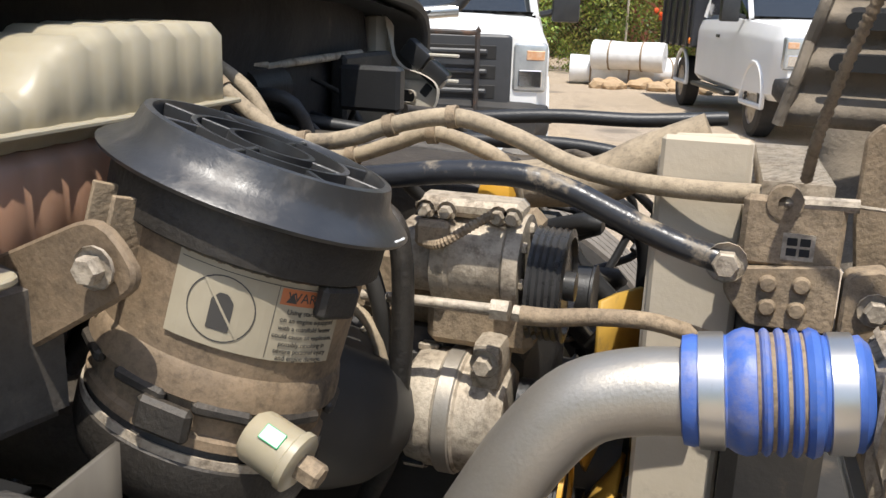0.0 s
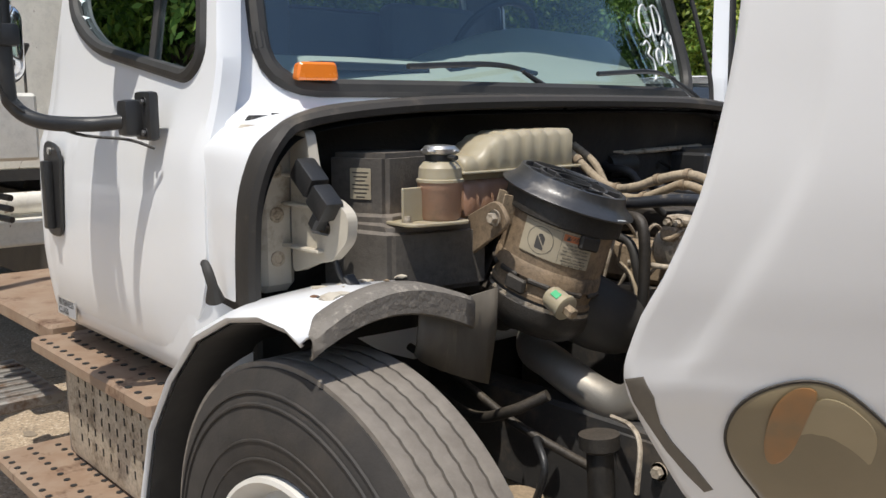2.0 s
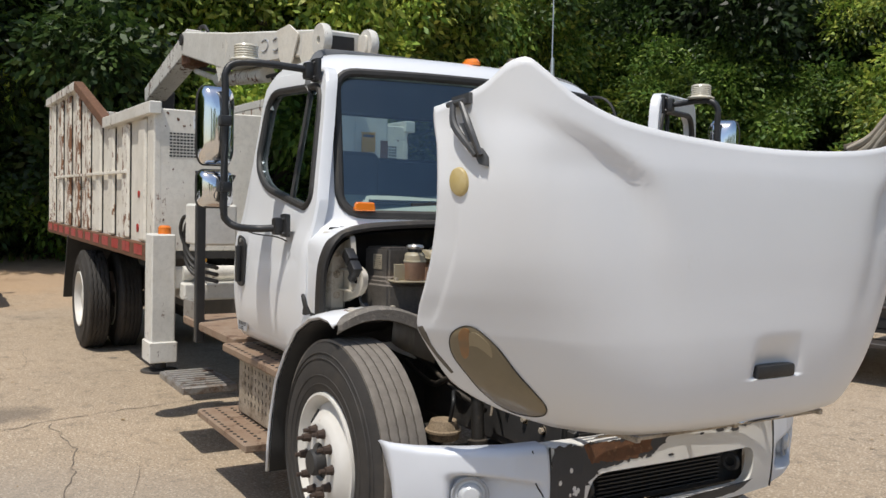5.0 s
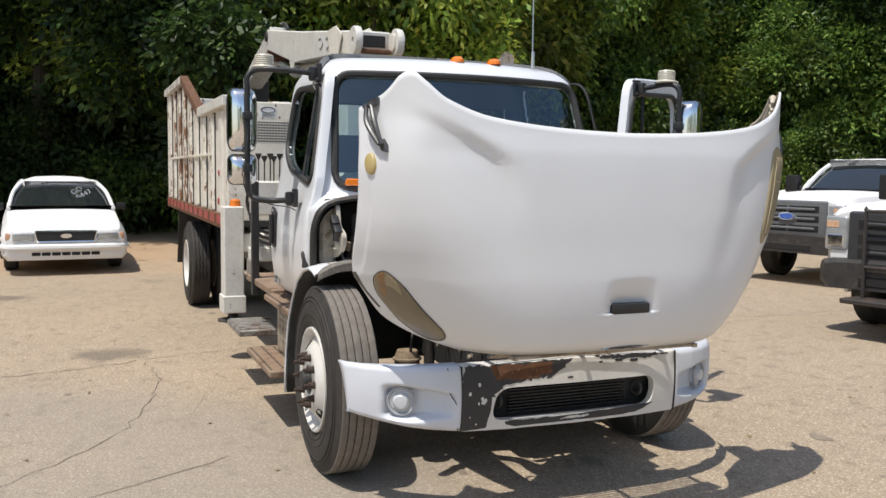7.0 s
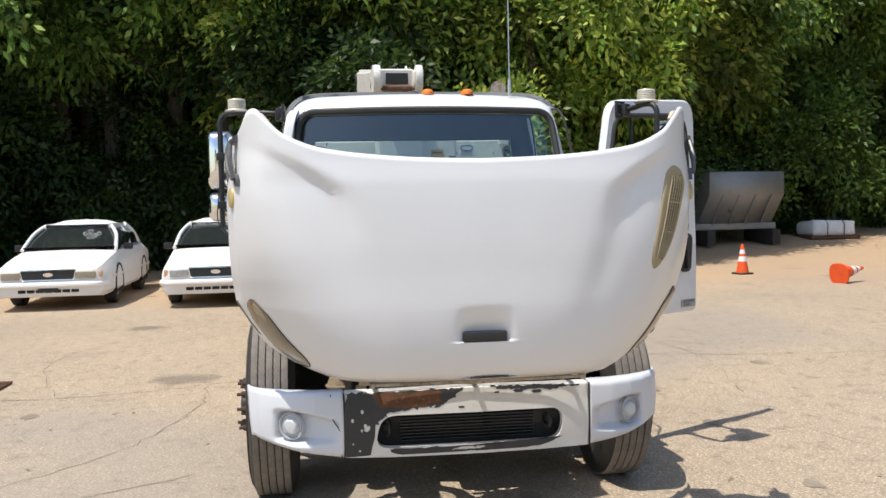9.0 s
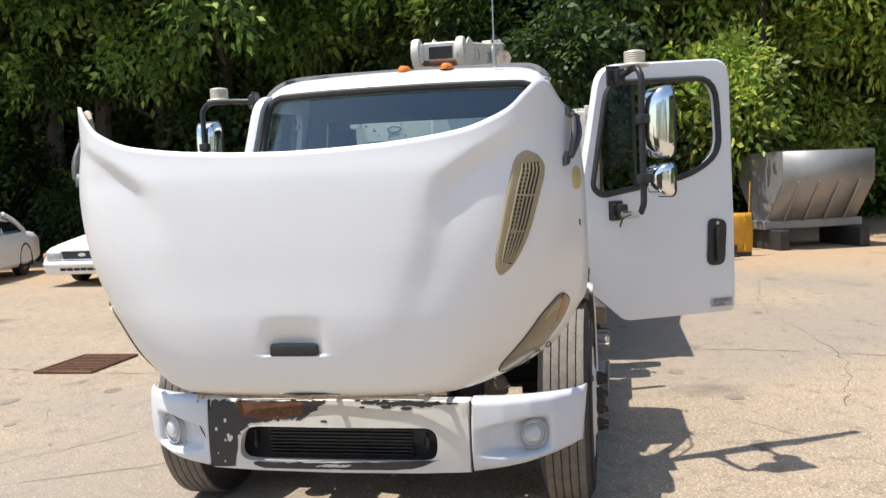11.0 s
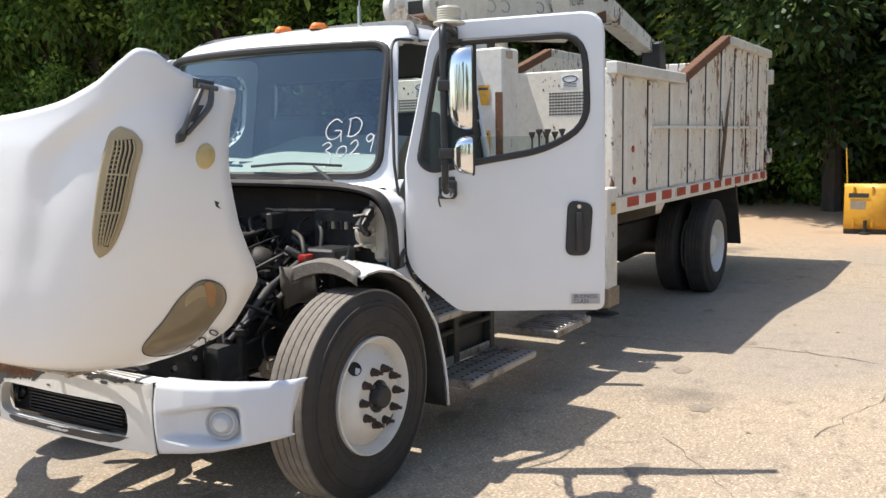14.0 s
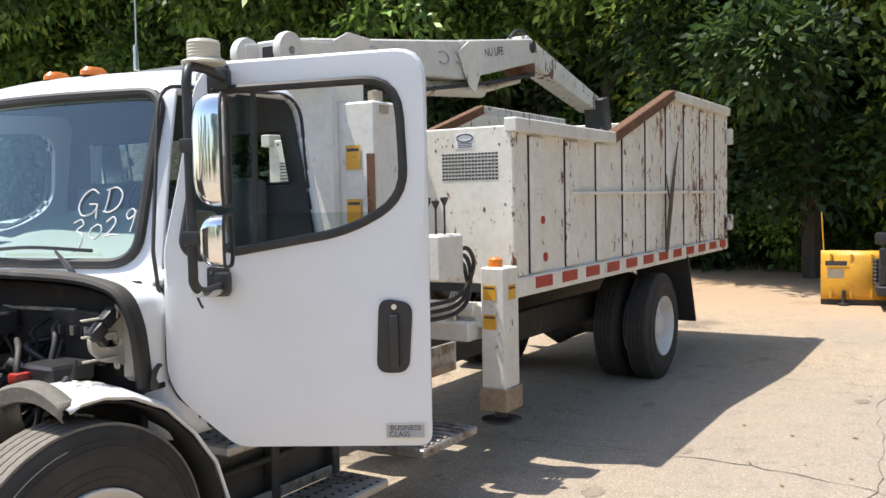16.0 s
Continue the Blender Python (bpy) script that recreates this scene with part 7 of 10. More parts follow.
part("charge_cooler_tank", tank, "dusty_metal", truck, "dusty cast aluminium cooler end tank")

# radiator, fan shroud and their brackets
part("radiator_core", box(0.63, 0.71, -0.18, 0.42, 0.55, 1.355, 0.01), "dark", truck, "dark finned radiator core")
sh = grid([[(x, y, z) for x, z in ((0.505, 0.80), (0.497, 1.20), (0.500, 1.40), (0.520, 1.432 - (y + 0.13) * 0.12), (0.590, 1.435 - (y + 0.13) * 0.12), (0.612, 1.40 - (y + 0.13) * 0.12), (0.615, 0.80))] for y in (-0.13, -0.06, 0.1, 0.25)], closed=False)
part("fan_shroud", sh, "shield", truck, "pale dust-covered fan shroud").modifiers.new("t", 'SOLIDIFY').thickness = 0.012
part("shroud_side", box(0.502, 0.61, -0.140, -0.128, 0.72, 1.43, 0.012), "shield", truck, "pale dusty sheet shield")
part("radiator_tank", box(0.615, 0.735, -0.19, 0.0, 0.62, 1.225, 0.02), "frame", truck)
for y in np.linspace(-0.19, 0.14, 34):
    part("condenser_fin", box(0.622, 0.70, y - 0.0022, y + 0.0022, 1.36, 1.392, 0.0), "dusty_metal", truck)
part("condenser_rail", box(0.605, 0.715, -0.19, 0.42, 1.345, 1.356, 0.003), "dusty_metal", truck)
brk = empty("radiator_bracket", truck)
brk["label"] = "dusty stamped radiator bracket with square holes and rivets"
part("upper_plate", box(0.604, 0.715, -0.212, -0.198, 1.295, 1.378, 0.006), "tan", brk)
part("lower_plate", slab(round_corners([(0.592, 1.292), (0.715, 1.306), (0.716, 1.225), (0.622, 1.225), (0.592, 1.262)], 0.01), 0.012, Matrix(((1, 0, 0, 0), (0, 0, -1, -0.206), (0, 1, 0, 0), (0, 0, 0, 1))), 0.002), "tan", brk)
for x, z in ((0.640, 1.278), (0.676, 1.280), (0.642, 1.250), (0.674, 1.250)):
    part("rivet", lathe([(0.0105, 0), (0.0105, 0.004), (0.008, 0.008), (0, 0.009)], 14, pose(x, -0.217, z, 90, 0, 0)), "tan", brk)
for i in range(2):
    for j in range(2):
        # the hole's shade is a near-black square on the plate
        part("square_hole", box(0.655 + i * 0.014, 0.666 + i * 0.014, -0.214, -0.2125, 1.312 + j * 0.012, 1.321 + j * 0.012, 0.0), "dark", brk)
part("hole_frame", box(0.650, 0.685, -0.2135, -0.2122, 1.307, 1.338, 0.0), "dusty_metal", brk)
part("pivot_boss", lathe([(0.008, 0), (0.02, 0), (0.02, 0.014), (0.008, 0.016)], 18, pose(0.648, -0.2, 1.372, 90, 0, 0)), "tan", brk)
part("pivot_pin", tube([(0.648, -0.206, 1.372), (0.725, -0.206, 1.374)], 0.008, 8, straight=True), "dusty_metal", brk)
part("stay_wire", tube([(0.72, -0.206, 1.374), (0.90, -0.24, 1.37)], 0.0025, 5, straight=True), "dusty_metal", brk)
part("side_bracket", slab(round_corners([(0.72, 1.30), (0.765, 1.31), (0.77, 1.24), (0.72, 1.22)], 0.012), 0.03, Matrix(((1, 0, 0, 0), (0, 0, -1, -0.19), (0, 1, 0, 0), (0, 0, 0, 1))), 0.004), "tan", brk)
part("plate_bolt", bolt(0.013, 0.012, pose(0.755, -0.222, 1.262, 90, 0, 0)), "dusty_metal", brk)
part("hood_stop", slab(round_corners([(0.735, 1.44), (0.755, 1.46), (0.785, 1.40), (0.85, 1.33), (0.85, 1.16), (0.76, 1.16), (0.735, 1.34)], 0.01), 0.012, Matrix(((1, 0, 0, 0), (0, 0, -1, -0.10), (0, 1, 0, 0), (0, 0, 0, 1))), 0.003), "tan", truck, "dusty steel side plate beside the radiator")
part("crossmember", box(0.74, 0.86, -0.45, 0.45, 0.60, 0.80, 0.02), "frame", truck)
part("drain_pipe", tube([(0.76, -0.40, 1.12), (0.775, -0.425, 1.04)], 0.010, 8, straight=True), "dusty_metal", truck)

# stay rods and hoses across the engine
rod = [(-0.30, -0.02, 1.36), (0.0, -0.16, 1.348), (0.127, -0.21, 1.355), (0.245, -0.21, 1.372), (0.34, -0.21, 1.376), (0.402, -0.21, 1.363), (0.456, -0.212, 1.342), (0.53, -0.216, 1.314), (0.592, -0.22, 1.298)]
hose("stay_rod", rod, 0.0155, "worn_black", "black painted stay rod worn to bare patches", 14)
part("stay_bolt", bolt(0.016, 0.014, pose(0.592, -0.226, 1.300, 90, 0, 0)), "dusty_metal", truck)
hose("stay_rod", [(-0.30, 0.30, 1.36), (0.0, 0.36, 1.33), (0.34, 0.38, 1.33), (0.60, 0.36, 1.28)], 0.0135, "black", "black painted stay rod")
h1 = [(-0.207, -0.12, 1.507), (-0.131, -0.11, 1.45), (-0.06, -0.10, 1.395), (0.0, -0.10, 1.378), (0.07, -0.10, 1.388), (0.131, -0.10, 1.410), (0.221, -0.10, 1.428), (0.307, -0.11, 1.41), (0.392, -0.13, 1.381), (0.473, -0.15, 1.370), (0.56, -0.17, 1.370), (0.640, -0.18, 1.374)]
hose("heater_hose", h1, 0.0125, "dust_hose", "dusty black heater hose", 14)
h2 = [(-0.19, -0.06, 1.49), (-0.12, -0.05, 1.44), (-0.068, -0.05, 1.372), (0.0, -0.05, 1.35), (0.054, -0.05, 1.354), (0.12, -0.05, 1.378), (0.177, -0.05, 1.397), (0.251, -0.05, 1.379), (0.288, -0.04, 1.352), (0.30, 0.0, 1.28)]
hose("heater_hose", h2, 0.0115, "dust_hose", "dusty black heater hose", 14)
for p, d in ((h1[3], (1, 0, 0.2)), (h1[5], (1, 0, 0.3)), (h1[6], (1, 0, 0.1)), (h1[1], (0.7, 0, -0.6)), (h2[4], (1, 0, 0.3)), (h2[6], (1, 0, 0.1))):
    clamp_at(p, d, 0.0128, truck, 0.014, "tan")
hose("upper_coolant_pipe", [(0.20, 0.10, 1.29), (0.30, 0.10, 1.308), (0.40, 0.10, 1.322), (0.47, 0.10, 1.36), (0.56, 0.10, 1.40)], 0.038, "dust_hose", "thick dusty black radiator hose", 18)
hose("fuel_line", [(0.16, 0.22, 1.39), (0.30, 0.24, 1.40), (0.44, 0.26, 1.40), (0.58, 0.28, 1.41)], 0.012, "black")
hose("line_pipe", [(0.15, -0.245, 1.209), (0.213, -0.24, 1.209), (0.325, -0.24, 1.211)], 0.007, "dusty_metal", "thin steel refrigerant pipe")
part("pipe_fitting", tube([(0.322, -0.24, 1.211), (0.345, -0.24, 1.211)], 0.014, 6, straight=True), "dusty_metal", truck, "brass hex fitting")
part("pipe_fitting", tube([(0.350, -0.24, 1.21), (0.362, -0.24, 1.209)], 0.011, 6, straight=True), "dusty_metal", truck)
hose("refrigerant_hose", [(0.36, -0.24, 1.208), (0.40, -0.24, 1.21), (0.45, -0.235, 1.216), (0.52, -0.22, 1.214), (0.60, -0.20, 1.19)], [0.0125, 0.0115, 0.011, 0.011, 0.011], "tan", "dusty rubber hose")

# loom conduits in front of the alternator
for pts, r, mt in (([(0.13, -0.24, 1.325), (0.19, -0.262, 1.322), (0.212, -0.27, 1.28), (0.216, -0.27, 1.19), (0.212, -0.27, 1.09), (0.20, -0.27, 1.00), (0.165, -0.26, 0.92), (0.15, -0.24, 0.86)], 0.0145, "dusty"), ([(0.10, -0.23, 1.27), (0.15, -0.24, 1.255), (0.175, -0.245, 1.20), (0.18, -0.235, 1.13)], 0.012, "rubber"), ([(0.12, -0.24, 1.20), (0.165, -0.25, 1.17), (0.19, -0.25, 1.10)], 0.008, "dust_hose"), ([(0.13, -0.20, 1.345), (0.175, -0.20, 1.36), (0.20, -0.17, 1.33)], 0.009, "rubber")):
    hose("engine_hose", pts, r, mt, "", 12)
# compressor, alternator, pulleys, block
def xcyl(profile, x, y, z, mat, name, parent, label="", n=36):
    return part(name, lathe(profile, n, Matrix.Translation((x, y, z)) @ Matrix.Rotation(radians(90), 4, 'Y')), mat, parent, label, smooth=35)


comp = empty("ac_compressor", truck)
comp["label"] = "dusty cast aluminium compressor with a black belt pulley"
xcyl([(0, 0), (0.045, 0), (0.052, 0.008), (0.052, 0.05), (0.066, 0.055), (0.066, 0.075), (0.060, 0.08), (0.060, 0.15), (0.069, 0.155), (0.069, 0.175), (0, 0.178)], 0.165, -0.12, 1.238, "dusty_metal", "housing", comp)
for a in range(6):
    part("housing_bolt", bolt(0.008, 0.008, Matrix.Translation((0.335, -0.12, 1.238)) @ Matrix.Rotation(radians(90), 4, 'Y') @ Matrix.Translation((0.05 * math.cos(a), 0.05 * math.sin(a), 0))), "dusty_metal", comp)
prof = [(0.03, 0)] + [(0.078 - (0.0035 if k % 2 else 0), 0.004 + k * 0.0045) for k in range(10)] + [(0.078, 0.05), (0.066, 0.052), (0.064, 0.044), (0.05, 0.046), (0.048, 0.046), (0.02, 0.046), (0.02, 0.06), (0, 0.062)]
xcyl(prof, 0.348, -0.12, 1.215, "pulley_rubber", "pulley", comp, "grooved black pulley")
part("connector", box(0.20, 0.245, -0.19, -0.165, 1.265, 1.30, 0.006), "tan", comp)
part("top_port", box(0.185, 0.335, -0.15, -0.09, 1.30, 1.325, 0.008), "dusty_metal", comp)
for x in (0.205, 0.235, 0.305, 0.325):
    part("port_bolt", bolt(0.009, 0.012, pose(x, -0.155, 1.31, 90, 0, 0)), "dusty_metal", comp)
part("spring_cable", tube([(0.215, -0.185, 1.27), (0.24, -0.195, 1.275), (0.27, -0.185, 1.295), (0.30, -0.17, 1.315)], 0.0055, 8, 14, ribs=0.0015), "tan", comp)
part("yellow_block", box(0.245, 0.30, -0.06, 0.0, 1.29, 1.335, 0.02, seg=2), "yellow", truck, "yellow painted engine casting")
part("yellow_bracket", box(0.21, 0.36, -0.16, -0.02, 1.12, 1.185, 0.012), "tan", truck, "dusty casting below the compressor")
alt = empty("alternator", truck)
alt["label"] = "dusty aluminium alternator with cooling slots"
xcyl([(0, 0), (0.062, 0), (0.080, 0.012), (0.084, 0.03), (0.084, 0.052), (0.088, 0.055), (0.088, 0.082), (0.084, 0.085), (0.084, 0.125), (0.066, 0.145), (0, 0.147)], 0.19, -0.15, 1.025, "dusty_metal", "casing", alt)
for k in range(16):
    a = radians(140 + k * 14)
    for x0, x1 in ((0.197, 0.226), (0.290, 0.322)):
        # near-black strip on the casing for the shade in a slot
        part("cooling_slot", box(x0, x1, -0.0055, 0.0055, 0.080, 0.0865, 0.0, m=Matrix.Translation((0, -0.15, 1.025)) @ Matrix.Rotation(a, 4, 'X')), "dark", alt)
        part("cooling_fin", box(x0, x1, -0.004, 0.004, 0.080, 0.0895, 0.0015, m=Matrix.Translation((0, -0.15, 1.025)) @ Matrix.Rotation(a + radians(7), 4, 'X')), "dusty_metal", alt)
part("ear", box(0.29, 0.33, -0.21, -0.13, 1.085, 1.15, 0.012, seg=2), "dusty_metal", alt)
part("ear_bolt", bolt(0.013, 0.014, pose(0.31, -0.212, 1.125, 90, 0, 0)), "dusty_metal", alt)
part("strap_band", lathe([(0.0885, -0.012), (0.0905, -0.010), (0.0905, 0.010), (0.0885, 0.012)], 40, Matrix.Translation((0.258, -0.15, 1.025)) @ Matrix.Rotation(radians(90), 4, 'Y')), "steel", alt)
xcyl([(0, 0), (0.035, 0), (0.035, 0.03), (0.02, 0.032), (0, 0.04)], 0.345, -0.14, 1.045, "black", "alternator_pulley", alt)
blk = empty("engine", truck)
blk["label"] = "grimy inline diesel engine block"
part("block", box(-0.34, 0.34, -0.13, 0.30, 0.52, 1.12, 0.03), "frame", blk)
part("head", box(-0.34, 0.30, -0.10, 0.26, 1.12, 1.24, 0.02), "tan", blk)
part("valve_cover", box(-0.34, 0.26, -0.02, 0.24, 1.24, 1.33, 0.03, seg=3), "dusty", blk)
for k in range(6):
    part("rocker_bolt", bolt(0.01, 0.014, Matrix.Translation((-0.25 + 0.1 * k, -0.06, 1.24))), "dusty_metal", blk)
    part("injector_line", tube([(-0.26 + 0.1 * k, -0.05, 1.24), (-0.27 + 0.1 * k, -0.11, 1.29), (-0.22 + 0.08 * k, -0.15, 1.20), (-0.10 + 0.03 * k, -0.16, 1.05)], 0.0045, 6), "dusty_metal", blk)
for x, y, z, r, mt in ((0.36, -0.02, 0.98, 0.06, "black"), (0.37, 0.12, 1.13, 0.05, "black"), (0.37, -0.11, 0.86, 0.065, "frame"), (0.37, 0.18, 0.92, 0.075, "black")):
    xcyl([(0, 0), (r, 0), (r, 0.004), (r - 0.004, 0.006), (r - 0.004, 0.03), (r, 0.032), (r, 0.036), (r * 0.6, 0.03), (0, 0.034)], x, y, z, mt, "belt_pulley", blk)
xcyl([(0.055, 0), (0.066, 0), (0.066, 0.007), (0.055, 0.007)], 0.408, -0.10, 0.885, "yellow", "pulley_rim", blk, "yellow pulley rim")
fan = empty("engine_fan", truck)
fan["label"] = "yellow moulded engine fan"
for k in range(7):
    a = 2 * math.pi * k / 7
    rows = []
    for r in (0.06, 0.12, 0.20, 0.27):
        tw = 0.5 - r
        rows.append([(-0.02 * 1, -0.05, r), (0.0, 0.0, r), (0.028 + tw * 0.02, 0.05, r)])
    b = grid(rows)
    b.transform(Matrix.Translation((0.45, 0.08, 0.88)) @ Matrix.Rotation(a, 4, 'X'))
    ob = part("blade", b, "fan_yellow", fan)
    ob.modifiers.new("t", 'SOLIDIFY').thickness = 0.008
xcyl([(0, 0), (0.09, 0), (0.09, 0.05), (0, 0.055)], 0.43, 0.08, 0.88, "frame", "hub", fan)

# coolant reservoir
res = empty("coolant_reservoir", truck)
res["label"] = "yellowed translucent coolant reservoir half full of red coolant"
RES_AT = Matrix.Translation((-0.035, -0.725, 0)) @ Matrix.Diagonal((0.86, 0.86, 1, 1))


def res_ring(y, z0, z1, x0, x1):
    return [(x0 + 0.012, y, z0), (x1 - 0.012, y, z0), (x1, y, z0 + 0.015), (x1, y, z1 - 0.015), (x1 - 0.015, y, z1), (x0 + 0.015, y, z1), (x0, y, z1 - 0.015), (x0, y, z0 + 0.015)]
def res_top(y):
    return smooth(y, [-0.63, -0.57, -0.53, -0.43, -0.22], [1.475, 1.48, 1.515, 1.535, 1.538])
ysr = []
for k in range(8):
    y = -0.63 + 0.41 * k / 8
    ysr += [(y, 0.0), (y + 0.008, 0.0045), (y + 0.02, 0.006), (y + 0.037, 0.0045)]
for nm, lo, hi, mt in (("upper_shell", 1.425, None, "reservoir"), ("lower_shell", 1.30, 1.425, "coolant")):
    b = grid([res_ring(y, lo + (0.03 * (y + 0.72) * 0 if lo < 1.4 else 0), hi or res_top(y) + d, -0.18 - d, -0.055 + d) for y, d in ysr if y < -0.215], closed=True, caps=True)
    bmesh.ops.recalc_face_normals(b, faces=b.faces)
    part(nm, b, mt, res, "", smooth=50)
part("seam_flange", box(-0.195, -0.040, -0.645, -0.205, 1.440, 1.447, 0.002), "reservoir", res)
part("filler_bottle", lathe([(0, 1.335), (0.045, 1.335), (0.056, 1.35), (0.058, 1.41), (0.061, 1.415), (0.061, 1.43)], 32, RES_AT), "coolant", res)
part("filler_top", lathe([(0.064, 1.43), (0.064, 1.436), (0.059, 1.438), (0.057, 1.462), (0.045, 1.475), (0.036, 1.478), (0.036, 1.485)], 32, RES_AT), "reservoir", res)
part("cap_neck", lathe([(0.040, 1.478), (0.040, 1.495)], 24, RES_AT), "black", res)
cap = part("filler_cap", lathe([(0.041, 1.492), (0.047, 1.495), (0.048, 1.505), (0.040, 1.512), (0.02, 1.514), (0, 1.513)], 24, RES_AT), "clamp", res, "ridged metal pressure cap")
for k in range(4):
    part("cap_lug", box(0.040, 0.054, -0.012, 0.012, 1.496, 1.504, 0.003, m=RES_AT @ Matrix.Rotation(radians(20 + 90 * k), 4, 'Z')), "clamp", cap)
part("overflow_nipple", tube([(0.0, -0.73, 1.487), (0.03, -0.735, 1.487)], 0.006, 8, straight=True), "black", res)
part("mount_foot", slab(round_corners([(-0.11, -0.84), (0.0, -0.84), (0.03, -0.68), (-0.08, -0.66)], 0.03), 0.008, Matrix.Translation((0, 0, 1.335)), 0.002), "reservoir", res)
part("web", box(-0.05, -0.043, -0.83, -0.76, 1.343, 1.42, 0.002), "reservoir", res)
part("foot_bolt", bolt(0.009, 0.01, Matrix.Translation((-0.04, -0.82, 1.343))), "dusty_metal", res)

# black housings beside it
b = grid([[(-0.245, -0.890, z), (-0.095, -0.835, z), (-0.125, -0.665, z), (-0.29, -0.69, z)] if z > 1.34 else [(-0.25, -0.91, z), (-0.055, -0.855, z), (0.0, -0.60, z), (-0.26, -0.62, z)] for z in (1.175, 1.325, 1.345, 1.495)], closed=True, caps=True)
bmesh.ops.recalc_face_normals(b, faces=b.faces)
bmesh.ops.bevel(b, geom=b.edges[:], offset=0.012, segments=2, affect='EDGES')
hb = part("filter_housing", b, "housing", truck, "tall dusty black plastic air intake housing")
lm = facing((-0.158, -0.8595, 1.425), (0.150, 0.055, 0), (0, 0, 1)) @ Matrix.Scale(0.85, 4)
hl = part("coolant_label", slab(rounded(-0.033, 0.033, -0.042, 0.042, 0.003), 0.0012, lm @ Matrix.Translation((0, 0, 0.001))), "label", hb, "aged paper label with unreadable print")
for k in range(7):
    w = (0.026, 0.022, 0.016, 0.026, 0.026, 0.02, 0.014)[k]
    part("print_bar", box(-w, w, 0.030 - k * 0.011 - 0.0018, 0.030 - k * 0.011 + 0.0018, 0.0022, 0.0028, 0.0, m=lm), "ink", hl)
for k in range(3):
    part("duct_gusset", box(-0.006, 0.006, -0.01, 0.01, -0.03, 0.03, 0.002, m=Matrix.Translation((-0.22 + 0.03 * k, -0.925, 1.30)) @ Matrix.Rotation(radians(25), 4, 'Y')), "tan", hb)

# cream bracket with the slot, both sides, with connector blocks
for s_ in SIDES:
    ol = round_corners([(-0.26, 1.225), (-0.26, 1.55), (-0.195, 1.55), (-0.185, 1.46), (-0.15, 1.415), (-0.085, 1.40), (-0.045, 1.375), (-0.05, 1.32), (-0.11, 1.27), (-0.17, 1.26)], 0.022, 4)
    slot_ = rounded(-0.19, -0.11, 1.325, 1.358, 0.016)
    rings = around(ol, slot_, (0, 0.25, 0.5, 0.75, 1.0))
    yb, bk = s_ * 1.005, 0.10 if s_ > 0 else -0.035
    rings = [[Vector((p[0] - bk, p[1])) for p in r] for r in rings]
    rows = [[(p[0], yb - s_ * 0.02, p[1]) for p in rings[0]]] + [[(p[0], yb, p[1]) for p in r] for r in rings] + [[(p[0], yb - s_ * 0.025, p[1]) for p in rings[-1]]]
    b = grid(rows, closed=True)
    bmesh.ops.recalc_face_normals(b, faces=b.faces)
    hb_ = part("hinge_bracket", b, "bay", truck, "cream painted cowl bracket with a slot", smooth=40)
    for z in (1.29, 1.385, 1.45):
        part("stiffener", box(-0.26, -0.10, min(yb, yb + s_ * 0.018), max(yb, yb + s_ * 0.018), z - 0.004, z + 0.004, 0.002), "bay", hb_)
    part("cowl_side", box(-0.36, -0.24 - 0.06 * (s_ > 0), min(s_ * 0.98, s_ * 1.08), max(s_ * 0.98, s_ * 1.08), 1.18, 1.56, 0.02), "bay", truck)
    for z in (1.46, 1.36, 1.26):
        part("side_screw", lathe([(0.018, 0), (0.018, 0.003), (0.012, 0.004), (0.01, 0.001), (0, 0.006)], 16, pose(-0.24, s_ * 1.035, z, 0, 90, 0)), "dusty_metal", truck)
    mm = Matrix.Translation((-0.10 - 0.09 * (s_ > 0), s_ * 1.02, 1.425)) @ Matrix.Rotation(radians(38), 4, 'Y')
    cb = part("connector_block", box(-0.075, 0.0, -0.024, 0.024, -0.025, 0.028, 0.008, m=mm, seg=2), "black", truck, "black relay block on the bracket")
    part("connector_half", box(0.004, 0.07, -0.024, 0.024, -0.03, 0.022, 0.008, m=mm, seg=2), "black", cb)
    part("connector_tail", box(0.03, 0.06, -0.018, 0.018, -0.07, -0.03, 0.006, m=mm), "black", cb)
    part("connector_screw", bolt(0.007, 0.006, mm @ pose(-0.02, -s_ * 0.0, -0.028, 180, 0, 0)), "clamp", cb)
    hose("wire_loom", [(-0.09, s_ * 0.99, 1.30), (-0.07, s_ * 0.985, 1.24), (-0.05, s_ * 0.96, 1.215), (-0.02, s_ * 0.90, 1.205)], 0.006, "black")
    part("plug", box(-0.03, 0.03, -0.015, 0.015, -0.012, 0.012, 0.004, m=Matrix.Translation((-0.045, s_ * 0.97, 1.215)) @ Matrix.Rotation(radians(40), 4, 'Y')), "black", truck)

# left side: fuse panel, box and red cap
part("fuse_panel", box(-0.29, -0.25, 0.62, 0.92, 1.24, 1.46, 0.008), "dusty", truck, "black fuse panel with wiring")
for k in range(8):
    part("fuse", box(-0.25, -0.235, 0.66 + 0.03 * k, 0.68 + 0.03 * k, 1.36, 1.40, 0.002), "label" if k % 3 == 0 else "black", truck)
part("relay_box", box(-0.22, -0.02, 0.72, 0.93, 1.20, 1.275, 0.012), "black", truck, "black power distribution box")
part("terminal_cover", box(-0.04, 0.04, 0.74, 0.80, 1.205, 1.25, 0.012, seg=2), "red", truck, "red rubber terminal cover")
part("control_module", box(-0.19, -0.055, 0.44, 0.48, 1.36, 1.452, 0.008), "black", truck, "black electronic control box")
hose("battery_cable", [(-0.10, 0.60, 1.35), (-0.04, 0.70, 1.33), (0.0, 0.75, 1.28), (0.02, 0.77, 1.22)], 0.013, "dusty")
